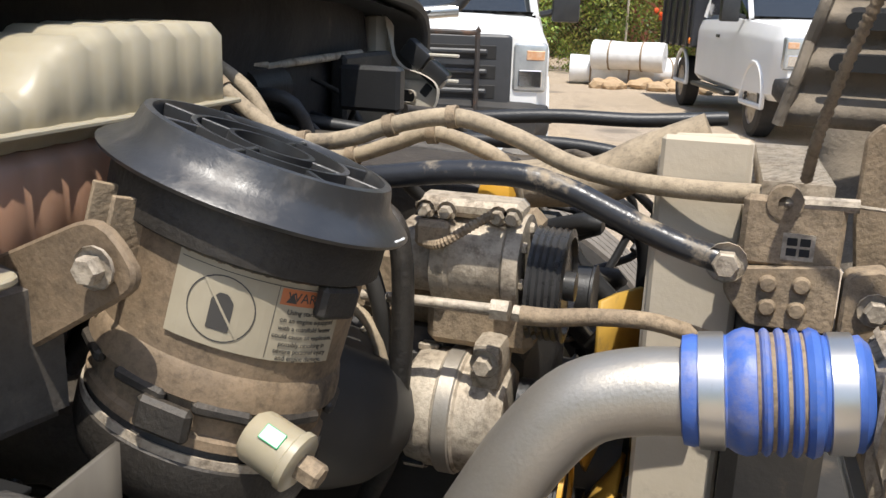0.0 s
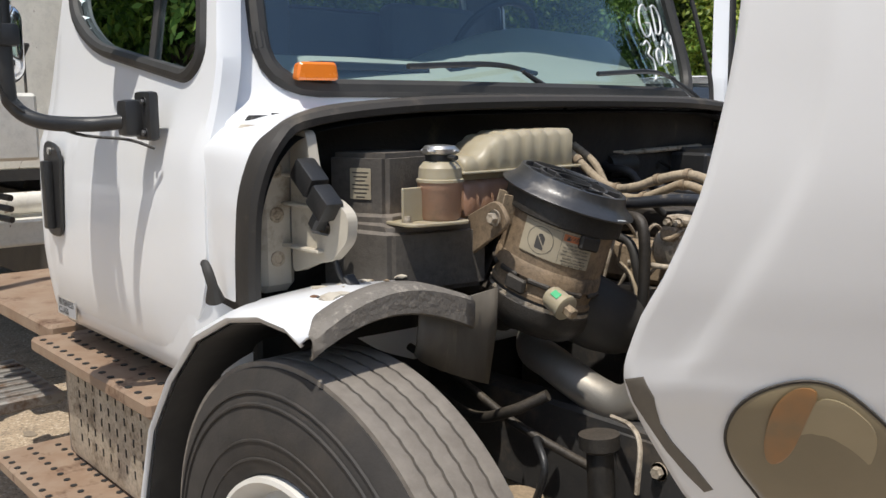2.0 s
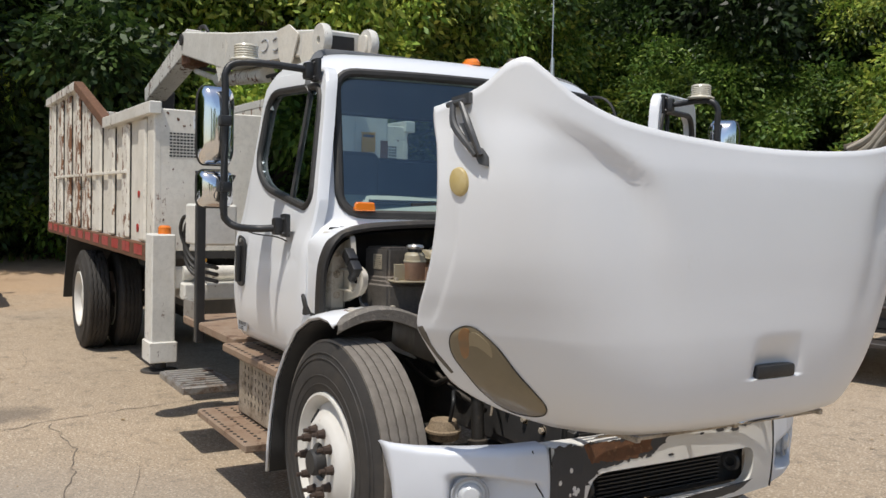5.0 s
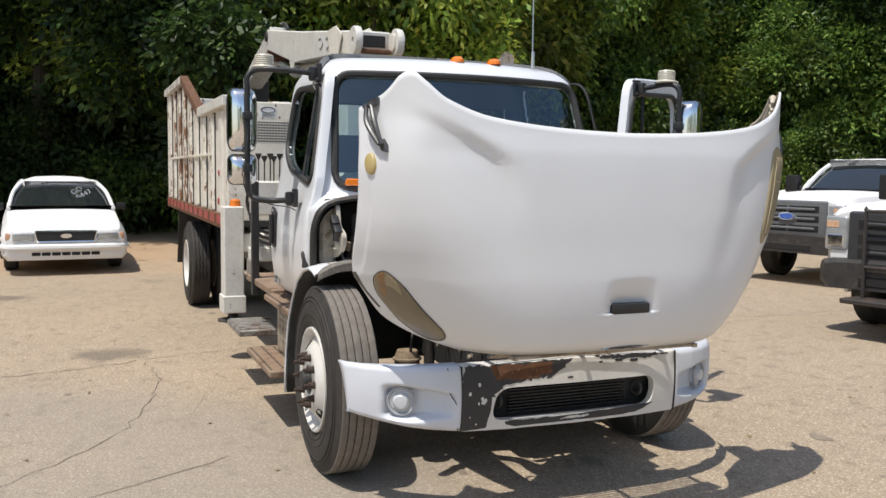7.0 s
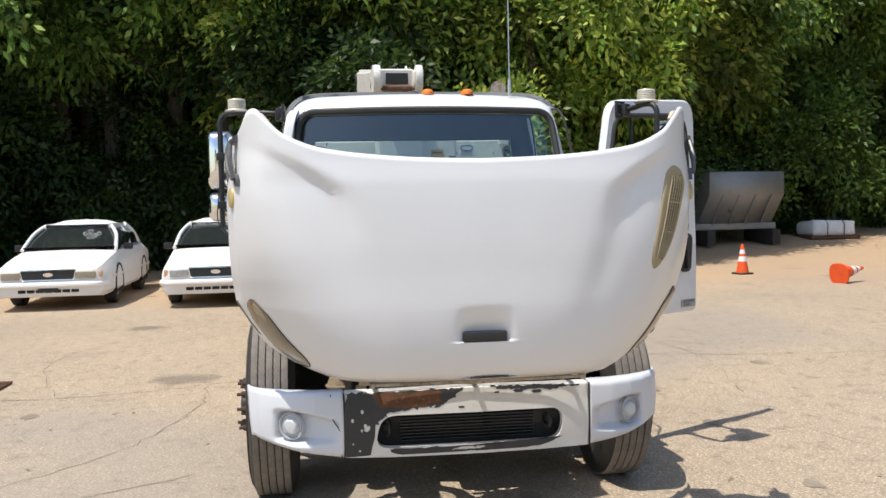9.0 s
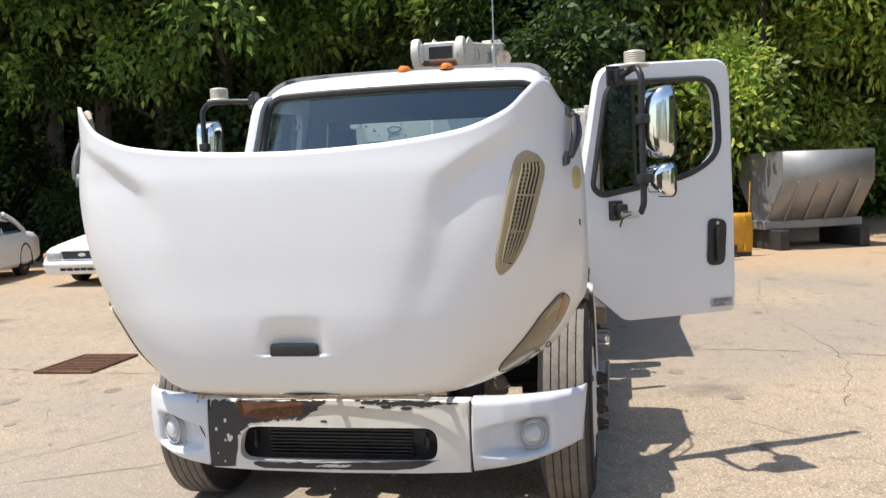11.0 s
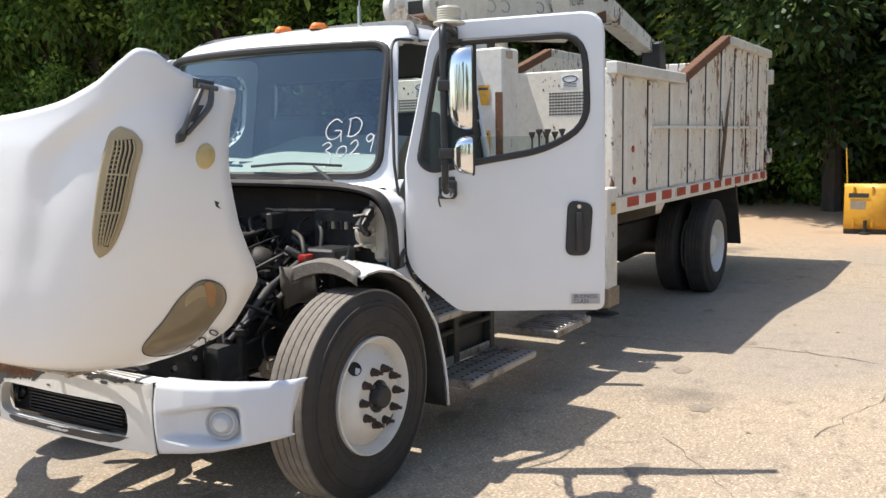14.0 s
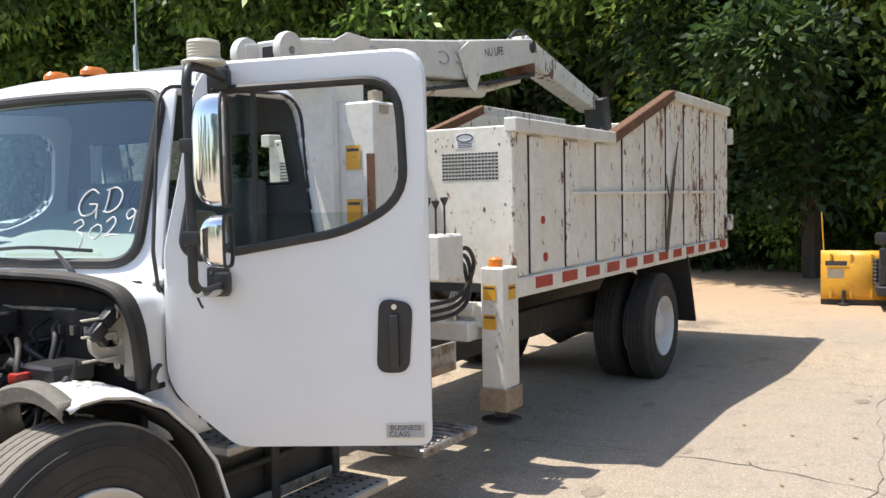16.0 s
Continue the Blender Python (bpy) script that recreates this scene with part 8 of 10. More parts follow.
hose("steering_shaft", [(-0.20, 0.62, 1.22), (0.05, 0.60, 1.10), (0.14, 0.60, 1.05), (0.30, 0.60, 0.93), (0.42, 0.60, 0.85)], [0.018, 0.018, 0.026, 0.018, 0.016], "frame", "dusty steering shaft with a ribbed boot", 12)
part("steering_box", box(0.30, 0.52, 0.50, 0.62, 0.62, 0.84, 0.04, seg=2), "frame", truck)
hose("power_steering_hose", [(0.40, 0.55, 0.84), (0.32, 0.62, 0.92), (0.20, 0.60, 0.95), (0.05, 0.55, 0.98)], 0.012, "black")
hose("coolant_hose", [(-0.25, 0.20, 1.33), (0.0, 0.33, 1.31), (0.22, 0.36, 1.29), (0.46, 0.34, 1.30)], 0.02, "dusty")
hose("wiper_link", [(-0.30, -0.60, 1.49), (-0.28, 0.0, 1.47), (-0.28, 0.30, 1.455)], 0.009, "dusty_metal")
hose("wiper_link", [(-0.28, 0.30, 1.45), (-0.27, 0.75, 1.46)], 0.009, "dusty_metal")
part("wiper_motor", tube([(-0.29, 0.22, 1.41), (-0.29, 0.36, 1.41)], 0.04, 18, straight=True), "dusty", truck)
# pipes and looms on the firewall and low in the bay
rng = random.Random(11)
for k in range(40):
    y0 = -0.55 + 0.034 * k
    z0 = rng.uniform(1.15, 1.48)
    pts = [(-0.34, y0, z0), (-0.28 + rng.uniform(0, 0.08), y0 + rng.uniform(-0.08, 0.08), z0 - rng.uniform(0.02, 0.10)), (-0.24 + rng.uniform(0, 0.12), y0 + rng.uniform(-0.15, 0.15), z0 - rng.uniform(0.1, 0.2)), (-0.20 + rng.uniform(0, 0.15), y0 + rng.uniform(-0.2, 0.2), 1.02)]
    hose("bay_hose", pts, rng.choice((0.006, 0.009, 0.013, 0.016)), rng.choice(("dusty", "frame", "black", "dusty")), n=8, steps=6)
for s_ in SIDES:
    hose("harness", [(-0.33, s_ * 0.60, 0.90), (-0.18, s_ * 0.60, 0.855), (-0.04, s_ * 0.60, 0.835), (0.08, s_ * 0.60, 0.88), (0.16, s_ * 0.56, 0.93)], 0.014, "dusty", "taped wiring harness")
    hose("harness", [(-0.33, s_ * 0.57, 0.95), (-0.12, s_ * 0.57, 0.90), (0.06, s_ * 0.57, 0.84), (0.20, s_ * 0.55, 0.80), (0.34, s_ * 0.55, 0.78)], 0.011, "dusty")
    hose("brake_hose", [(0.14, s_ * 0.55, 0.80), (0.18, s_ * 0.62, 0.84), (0.24, s_ * 0.66, 0.80), (0.20, s_ * 0.66, 0.68), (0.16, s_ * 0.70, 0.55)], 0.009, "black")
    sh_ = part("shock_absorber", lathe([(0, 0.30), (0.035, 0.30), (0.035, 0.62), (0.045, 0.63), (0.045, 0.66), (0.03, 0.665), (0.03, 0.86), (0.045, 0.87), (0.045, 0.90), (0, 0.91)], 20, Matrix.Translation((0.42, s_ * 0.60, 0)) @ Matrix.Rotation(radians(-5), 4, 'Y')), "dusty", truck, "dusty shock absorber")
    part("leaf_spring", grid([[(x, s_ * 0.43 + a, 0.36 + 0.22 * (x / 0.7) ** 2 + c) for a, c in ((-0.04, 0), (0.04, 0), (0.04, 0.05), (-0.04, 0.05))] for x in np.linspace(-0.7, 0.75, 13)], closed=True, caps=True), "frame", truck)
    part("air_can", lathe([(0, 0), (0.07, 0), (0.075, 0.01), (0.075, 0.03), (0.085, 0.035), (0.085, 0.045), (0.075, 0.05), (0.06, 0.09), (0, 0.095)], 24, Matrix.Translation((0.16, s_ * 0.66, 0.62))), "tan", truck)
    b = tube([(0.30, s_ * 0.50, 0.90), (0.38, s_ * 0.54, 0.91), (0.42, s_ * 0.56, 0.88), (0.43, s_ * 0.58, 0.78)], 0.006, 6)
    part("brake_pipe", b, "dusty_metal", truck)
    part("rail_end_plate", box(0.30, 0.80, min(s_ * 0.472, s_ * 0.48), max(s_ * 0.472, s_ * 0.48), 0.66, 0.86, 0.004), "frame", truck)
    for k in range(3):
        part("rail_bolt", bolt(0.014, 0.014, pose(0.42 + 0.13 * k, s_ * 0.48, 0.80 - 0.02 * k, -s_ * 90, 0, 0)), "dusty_metal", truck)
for k in range(26):
    x0, y0 = rng.uniform(-0.28, 0.40), rng.uniform(0.28, 0.62)
    z0 = rng.uniform(1.0, 1.30)
    pts = [(x0, y0, z0), (x0 + rng.uniform(-0.15, 0.2), y0 + rng.uniform(-0.08, 0.08), z0 + rng.uniform(-0.04, 0.05)), (x0 + rng.uniform(0, 0.3), y0 + rng.uniform(-0.08, 0.12), z0 - rng.uniform(0, 0.12)), (x0 + rng.uniform(0, 0.3), y0 + rng.uniform(-0.05, 0.08), z0 - rng.uniform(0.12, 0.35))]
    hose("bay_hose", pts, rng.choice((0.006, 0.009, 0.013, 0.02)), rng.choice(("dusty", "frame", "black", "black")), n=8, steps=6)
for k in range(18):
    x0, y0 = rng.uniform(-0.30, 0.30), rng.uniform(0.24, 0.50)
    z0 = rng.uniform(0.95, 1.22)
    part("fitting", box(x0 - 0.03, x0 + rng.uniform(0.02, 0.06), y0 - 0.025, y0 + 0.025, z0 - 0.02, z0 + rng.uniform(0.02, 0.06), 0.008), rng.choice(("frame", "dusty", "tan", "dusty_metal")), truck)
part("exhaust_manifold", tube([(-0.25, 0.30, 1.16), (0.0, 0.34, 1.17), (0.22, 0.32, 1.15)], 0.05, 14), "rust", truck, "rusty cast exhaust manifold")
part("turbocharger", lathe([(0, -0.07), (0.05, -0.07), (0.075, -0.05), (0.09, -0.01), (0.09, 0.02), (0.06, 0.05), (0.045, 0.07), (0.045, 0.11), (0, 0.11)], 26, pose(-0.02, 0.42, 1.18, 90, 0, 30)), "dusty", truck, "dusty cast turbocharger housing")
# hood stay cable in its spring, and slots inside the hood
hose("hood_cable", [(0.665, -0.22, 1.40), (0.668, -0.26, 1.46), (0.685, -0.30, 1.55), (0.71, -0.32, 1.62), (0.77, -0.36, 1.70), (0.86, -0.40, 1.74)], 0.0052, "tan", "spring-wrapped hood cable", 8, 0.002, 20)
hose("hood_cable", [(0.92, -0.46, 1.60), (0.84, -0.47, 1.52), (0.805, -0.48, 1.46), (0.775, -0.48, 1.38), (0.755, -0.48, 1.27), (0.745, -0.48, 1.18), (0.75, -0.47, 1.10), (0.775, -0.45, 1.02)], 0.0062, "tan", "spring-wrapped hood cable", 8, 0.002, 20)
for s_ in SIDES:
    for k in range(4):
        z = 1.64 - 0.095 * k
        rows = [[hood_at(s_ * th, zz, -0.020) for zz in (z - w, z + w)] for th, w in ((58, 0.004), (60, 0.018), (66, 0.022), (74, 0.022), (80, 0.018), (82, 0.004))]
        # patch coloured near-black for the shade within the slot
        part("inner_slot", grid(rows), "dark", hood, "flat dark patch for a slot's shade in the hood's inner skin")
        part("inner_ridge", tube([hood_at(s_ * th, z - 0.045, -0.034) for th in (54, 58, 62, 66, 70, 74, 78, 82)], 0.012, 8, 4), "hood_under", hood)
# moulded duct behind the vent, inside the tipped hood
def liner(x, z, off=0.0):
    return (x, 0.90 - 0.16 * (x - 0.72) + 0.012 * math.sin((z - 1.40) * 62) - off, z)


rows = [[liner(max(x, 0.70 + (z - 1.36) * 0.24), z) for x in np.linspace(0.70, 1.25, 12)] for z in np.linspace(1.34, 1.84, 41)]
duct = part("vent_duct", grid(rows), "hood_under", hood, "dusty brown moulded duct with slots", smooth=60)
duct.modifiers.new("t", 'SOLIDIFY').thickness = 0.012
for k in range(4):
    z = 1.485 + 0.088 * k
    x0 = 0.72 + (z - 1.36) * 0.24 + 0.03
    # dark plate laid on the duct as the slot's shade
    part("duct_slot", slab(rounded(x0, x0 + 0.34, z - 0.018, z + 0.018, 0.017), 0.004, Matrix(((1, 0, 0, 0), (-0.16, 0, -1, 0.90 - 0.026 + 0.16 * 0.72), (0, 1, 0, 0), (0, 0, 0, 1)))), "dark", duct)
part("duct_lip", tube([liner(0.70 + (z - 1.36) * 0.24, z, 0.01) for z in np.linspace(1.34, 1.84, 9)], 0.014, 8, 2), "hood_under", duct)
part("inner_rib", tube([hood_at(th, 1.30, -0.045) for th in range(-80, 81, 5)], 0.018, 8, 3), "hood_under", hood)

# ---- ground ----
def ground_material():
    m = material("worn_asphalt", (0.47, 0.365, 0.255), 0.92, col2=(0.34, 0.275, 0.205), scale=0.45, amount=0.7, bump=0.007, bump_scale=38, spec=0.2)
    n, l = m.node_tree.nodes, m.node_tree.links
    p = n["Principled BSDF"]
    src = p.inputs["Base Color"].links[0].from_socket
    co = n.new("ShaderNodeTexCoord")

    def tex(kind, scale, **kw):
        x = n.new(kind)
        x.inputs["Scale"].default_value = scale
        for k, v in kw.items():
            x.inputs[k].default_value = v
        l.new(co.outputs["Object"], x.inputs["Vector"])
        return x

    def rng_(sock, a, b, c=0.0, d=1.0):
        x = n.new("ShaderNodeMapRange")
        for i, v in enumerate((a, b, c, d)):
            x.inputs[i + 1].default_value = v
        l.new(sock, x.inputs[0])
        return x.outputs[0]

    def over(f, a, colour, mode='MIX'):
        x = n.new("ShaderNodeMix")
        x.data_type, x.blend_type = 'RGBA', mode
        l.new(f, x.inputs[0])
        l.new(a, x.inputs[6])
        x.inputs[7].default_value = (*colour, 1)
        return x.outputs[2]
    stones = tex("ShaderNodeTexVoronoi", 42)
    out = over(rng_(stones.outputs["Distance"], 0.42, 0.08, 0, 0.9), src, (0.68, 0.58, 0.45))
    mid = tex("ShaderNodeTexNoise", 5.0, Detail=9.0, Roughness=0.8)
    out = over(rng_(mid.outputs["Fac"], 0.52, 0.66, 0, 0.8), out, (0.20, 0.165, 0.125))
    fine = tex("ShaderNodeTexNoise", 62, Detail=6.0, Roughness=0.8)
    out = over(rng_(fine.outputs["Fac"], 0.50, 0.62, 0, 0.9), out, (0.13, 0.11, 0.085))
    grey = tex("ShaderNodeTexNoise", 0.16, Detail=3.0)
    out = over(rng_(grey.outputs["Fac"], 0.52, 0.60, 0, 0.45), out, (0.27, 0.245, 0.215))
    st = tex("ShaderNodeTexVoronoi", 0.55, Randomness=1.0)
    wob = tex("ShaderNodeTexNoise", 3.0, Detail=4.0)
    ad = n.new("ShaderNodeMath")
    ad.operation = 'MULTIPLY_ADD'
    l.new(wob.outputs["Fac"], ad.inputs[0])
    ad.inputs[1].default_value = 0.22
    l.new(st.outputs["Distance"], ad.inputs[2])
    out = over(rng_(ad.outputs[0], 0.32, 0.22, 0, 0.6), out, (0.115, 0.10, 0.085))
    big = tex("ShaderNodeTexNoise", 0.9, Detail=8.0, Roughness=0.7)
    out = over(rng_(big.outputs["Fac"], 0.60, 0.72, 0, 0.5), out, (0.15, 0.125, 0.10))
    # orange sand washed over the paving before the trees
    sx = n.new("ShaderNodeSeparateXYZ")
    l.new(co.outputs["Object"], sx.inputs[0])
    sand_n = tex("ShaderNodeTexNoise", 0.7, Detail=8.0, Roughness=0.7)
    sm_ = n.new("ShaderNodeMath")
    sm_.operation = 'MULTIPLY_ADD'
    l.new(sand_n.outputs["Fac"], sm_.inputs[0])
    sm_.inputs[1].default_value = 9.0
    l.new(sx.outputs[0], sm_.inputs[2])
    out = over(rng_(sm_.outputs[0], -5.5, -9.5, 0, 0.65), out, (0.46, 0.31, 0.185))
    l.new(out, p.inputs["Base Color"])
    return m


M["asphalt"] = ground_material()
M["crack"] = material("crack_filler", (0.11, 0.09, 0.07), 0.95, col2=(0.17, 0.14, 0.11), scale=30)
M["sand"] = material("orange_sand", (0.48, 0.33, 0.19), 0.95, col2=(0.40, 0.29, 0.18), scale=2, bump=0.004, bump_scale=40)
gb = bmesh.new()
xs = [-400, -120, -60, -40] + list(np.arange(-30, 16.1, 2.0)) + [30, 60, 120, 400]
ysg = [-400, -120, -60, -36] + list(np.arange(-26, 26.1, 2.0)) + [36, 60, 120, 400]
rows = [[(x, y, (0.02 * noise.noise((x * 0.2, y * 0.2, 0)) if -28 < x < -8 else 0) + max(0, -x - 19) * 0.10 * (x > -50) * (abs(y) < 40)) for y in ysg] for x in xs]
ground = part("ground", grid(rows), "asphalt", None, smooth=180)
tagged(ground, "cracked tan asphalt yard with oil stains", "ground", kind="structure")


def crack(pts, w, seed, step=0.12):
    """A wandering crack in the paving."""
    rnd = random.Random(seed)
    line = spline([(x, y, 0) for x, y in pts], max(3, int((Vector(pts[0]) - Vector(pts[-1])).length / step / len(pts))))
    rows_ = []
    for i, p in enumerate(line):
        d = (line[min(i + 1, len(line) - 1)] - line[max(i - 1, 0)]).normalized()
        s = Vector((-d.y, d.x, 0))
        q = p + s * rnd.uniform(-0.03, 0.03)
        ww = w * rnd.uniform(0.15, 0.65)
        rows_.append([(q + s * ww).to_tuple()[:2] + (0.004,), (q - s * ww).to_tuple()[:2] + (0.004,)])
    return grid(rows_)


cracks = None
CR = [([(-4.4, -12), (-3.5, -6), (-3.1, -3.3), (-3.6, -1.5), (-4.0, 0.5), (-4.2, 2.5), (-3.7, 5), (-3.9, 9)], 0.012), ([(2.5, -9), (1.2, -5), (-0.6, -2.6), (-2.2, -1.9), (-3.4, -1.9)], 0.007), ([(3.0, -4.5), (2.0, -3.6), (1.0, -3.4), (0.2, -2.6), (-0.4, -1.6)], 0.006), ([(-9, -9), (-8, -5), (-8.6, -1), (-8.2, 3), (-8.5, 7)], 0.009),
      ([(5, -3.0), (4.2, -1.8), (3.4, -1.2), (2.6, 0.2), (2.2, 1.5), (1.5, 2.6)], 0.005), ([(-2, 3.0), (-4, 3.4), (-7, 3.2), (-10, 3.6)], 0.006), ([(3.2, -2.2), (2.4, -1.9), (1.6, -2.2)], 0.005), ([(1.6, 4.5), (0.4, 3.2), (-0.8, 2.8), (-1.6, 2.2)], 0.005), ([(-3.2, -3.3), (-5.2, -3.9), (-7.4, -3.4), (-9.8, -4.2)], 0.006), ([(2.0, -3.6), (1.4, -4.6), (0.2, -5.4)], 0.005)]
rk = random.Random(17)
for k in range(34):
    x, y, a = rk.uniform(-9, 5), rk.choice((rk.uniform(-8, -1.6), rk.uniform(-8, -1.6), rk.uniform(1.6, 8))), rk.uniform(0, 6.28)
    pts = [(x, y)]
    for j in range(rk.randint(2, 4)):
        a += rk.uniform(-0.9, 0.9)
        x, y = x + rk.uniform(0.25, 0.7) * math.cos(a), y + rk.uniform(0.25, 0.7) * math.sin(a)
        pts.append((x, y))
    CR.append((pts, rk.uniform(0.002, 0.004)))
for k, (pts, w) in enumerate(CR):
    cracks = join(cracks, crack(pts, w, k))
tagged(part("ground_crack", cracks, "crack", None, smooth=0), "thin dark cracks across the asphalt", "cracks", kind="stuff")
oil = None
ro = random.Random(23)
for k in range(46):
    x, y = ro.choice(((ro.uniform(-9, -2), ro.uniform(1.0, 3.6)), (ro.uniform(-8, 0.5), ro.uniform(-1.0, 1.0)), (ro.uniform(-4, 3), ro.uniform(2.0, 4.5)), (ro.uniform(-6, 2), ro.uniform(-4.5, -1.5))))
    r1 = ro.uniform(0.015, 0.075)
    ring_ = [(x + r1 * ro.uniform(0.75, 1.25) * 1.5 * math.cos(t), y + r1 * ro.uniform(0.75, 1.25) * math.sin(t), 0.0035) for t in np.linspace(0, 6.283, 19)[:-1]]
    oil = join(oil, grid([[(x, y, 0.0035)] * 18, ring_], closed=True))
bmesh.ops.remove_doubles(oil, verts=oil.verts[:], dist=1e-5)
tagged(part("oil_stain", oil, material("old_oil_stain", (0.25, 0.205, 0.155), 0.9, col2=(0.33, 0.27, 0.20), scale=9, bump=0.002, bump_scale=60, speck=0.3), None, smooth=0), "dark old oil drips soaked into the asphalt", "stains", kind="stuff")
# storm drain grate
grate = tagged(empty("drain_grate", None, Matrix.Translation((-3.55, -4.25, 0.004))), "rusty square storm drain grate set in asphalt", "drain")
# near-black plate for the shade below the bars
part("surround", box(-0.45, 0.45, -0.32, 0.32, 0.0, 0.008, 0.002), "dark", grate)
for k in range(11):
    part("bar", box(-0.42 + k * 0.081, -0.39 + k * 0.081, -0.30, 0.30, 0.008, 0.02, 0.002), "rust", grate)
part("frame", loop_tube([(-0.45, -0.32, 0.012), (0.45, -0.32, 0.012), (0.45, 0.32, 0.012), (-0.45, 0.32, 0.012)], 0.014, 6), "rust", grate)


# ---- woods ----
def leaf_material(name, c1, c2, c3):
    m = bpy.data.materials.new(name)
    m.use_nodes = True
    n, l = m.node_tree.nodes, m.node_tree.links
    p = n["Principled BSDF"]
    p.inputs["Roughness"].default_value = 0.45
    p.inputs["Specular IOR Level"].default_value = 0.35
    ge = n.new("ShaderNodeNewGeometry")
    co = n.new("ShaderNodeTexCoord")
    nz_ = n.new("ShaderNodeTexNoise")
    nz_.inputs["Scale"].default_value, nz_.inputs["Detail"].default_value = 0.55, 3.0
    l.new(co.outputs["Object"], nz_.inputs["Vector"])
    cl = n.new("ShaderNodeMapRange")
    for i_, v_ in enumerate((0.35, 0.65, 0.45, 1.6)):
        cl.inputs[i_ + 1].default_value = v_
    l.new(nz_.outputs["Fac"], cl.inputs[0])
    rp = n.new("ShaderNodeValToRGB")
    rp.color_ramp.elements[0].color, rp.color_ramp.elements[1].color = (*c1, 1), (*c3, 1)
    rp.color_ramp.elements[0].position, rp.color_ramp.elements[1].position = 0.1, 1.0
    e = rp.color_ramp.elements.new(0.6)
    e.color = (*c2, 1)
    l.new(ge.outputs["Random Per Island"], rp.inputs[0])
    oi = n.new("ShaderNodeObjectInfo")
    hs = n.new("ShaderNodeHueSaturation")
    mr = n.new("ShaderNodeMapRange")
    mr.inputs[3].default_value, mr.inputs[4].default_value = 0.7, 1.35
    l.new(oi.outputs["Random"], mr.inputs[0])
    mv = n.new("ShaderNodeMath")
    mv.operation = 'MULTIPLY'
    l.new(mr.outputs[0], mv.inputs[0])
    l.new(cl.outputs[0], mv.inputs[1])
    l.new(mv.outputs[0], hs.inputs["Value"])
    l.new(rp.outputs[0], hs.inputs["Color"])
    l.new(hs.outputs[0], p.inputs["Base Color"])
    tl, mx, o = n.new("ShaderNodeBsdfTranslucent"), n.new("ShaderNodeMixShader"), n["Material Output"]
    l.new(hs.outputs[0], tl.inputs[0])
    mx.inputs[0].default_value = 0.35
    l.new(p.outputs[0], mx.inputs[1])
    l.new(tl.outputs[0], mx.inputs[2])
    l.new(mx.outputs[0], o.inputs[0])
    return m


M["leaf"] = leaf_material("green_leaves", (0.055, 0.11, 0.022), (0.13, 0.22, 0.04), (0.26, 0.34, 0.07))
M["leaf_yellow"] = leaf_material("yellow_green_leaves", (0.10, 0.17, 0.03), (0.25, 0.34, 0.055), (0.46, 0.48, 0.10))
# darker copy of the leaf colours, with the woods' shade in it
M["leaf_shaded"] = leaf_material("shaded_leaves", (0.018, 0.04, 0.01), (0.04, 0.075, 0.018), (0.07, 0.11, 0.025))
M["bark"] = material("bark", (0.085, 0.065, 0.048), 0.9, col2=(0.05, 0.04, 0.03), scale=12, bump=0.01, bump_scale=30, stretch=(1, 1, 0.25))


def leaves(centres, radii, count, size, seed, droop=0.5):
    """Sprays of small pointed leaves over clumps, as one mesh; each leaf is its own island."""
    r = np.random.RandomState(seed)
    w = np.array([x ** 2 for x in radii])
    pick = r.choice(len(centres), count, p=w / w.sum())
    d = r.normal(size=(count, 3))
    d /= np.linalg.norm(d, axis=1)[:, None]
    rad = np.array(radii)[pick][:, None] * (1 - 0.45 * r.rand(count, 1) ** 2) * (0.8 + 0.4 * r.rand(count, 1))
    base = np.array(centres)[pick] + d * rad * np.array([1, 1, 0.75])
    out = d + r.normal(size=(count, 3)) * 0.6
    out[:, 2] -= droop
    out /= np.linalg.norm(out, axis=1)[:, None]
    side = np.cross(out, r.normal(size=(count, 3)))
    side /= np.linalg.norm(side, axis=1)[:, None]
    nrm = np.cross(side, out)
    verts, faces = [], []
    k = 5
    n_per = 0
    vs = np.empty((count, k, 4, 3))
    for j in range(k):
        L = size * (0.7 + 0.6 * r.rand(count, 1))
        stem = base + out * (j * size * 0.75) - np.array([0, 0, 1]) * (j * j * size * 0.06)
        ang = (1 if j % 2 else -1) * (0.9 + 0.3 * r.rand(count, 1)) * (1 if j < k - 1 else 0)
        dirn = out * np.cos(ang) + side * np.sin(ang)
        perp = np.cross(dirn, nrm)
        perp /= np.linalg.norm(perp, axis=1)[:, None]
        fold = nrm * L * 0.10
        vs[:, j, 0] = stem
        vs[:, j, 1] = stem + dirn * L * 0.45 + perp * L * 0.24 + fold
        vs[:, j, 2] = stem + dirn * L - np.array([0, 0, 1]) * L * 0.12
        vs[:, j, 3] = stem + dirn * L * 0.45 - perp * L * 0.24 + fold
    flat = vs.reshape(-1, 3)
    me = bpy.data.meshes.new("crown")
    nf = count * k
    me.vertices.add(len(flat))
    me.vertices.foreach_set("co", flat.ravel())
    me.loops.add(nf * 4)
    me.loops.foreach_set("vertex_index", np.arange(nf * 4))
    me.polygons.add(nf)
    me.polygons.foreach_set("loop_start", np.arange(0, nf * 4, 4))
    me.polygons.foreach_set("loop_total", np.full(nf, 4))
    me.update()
    return me


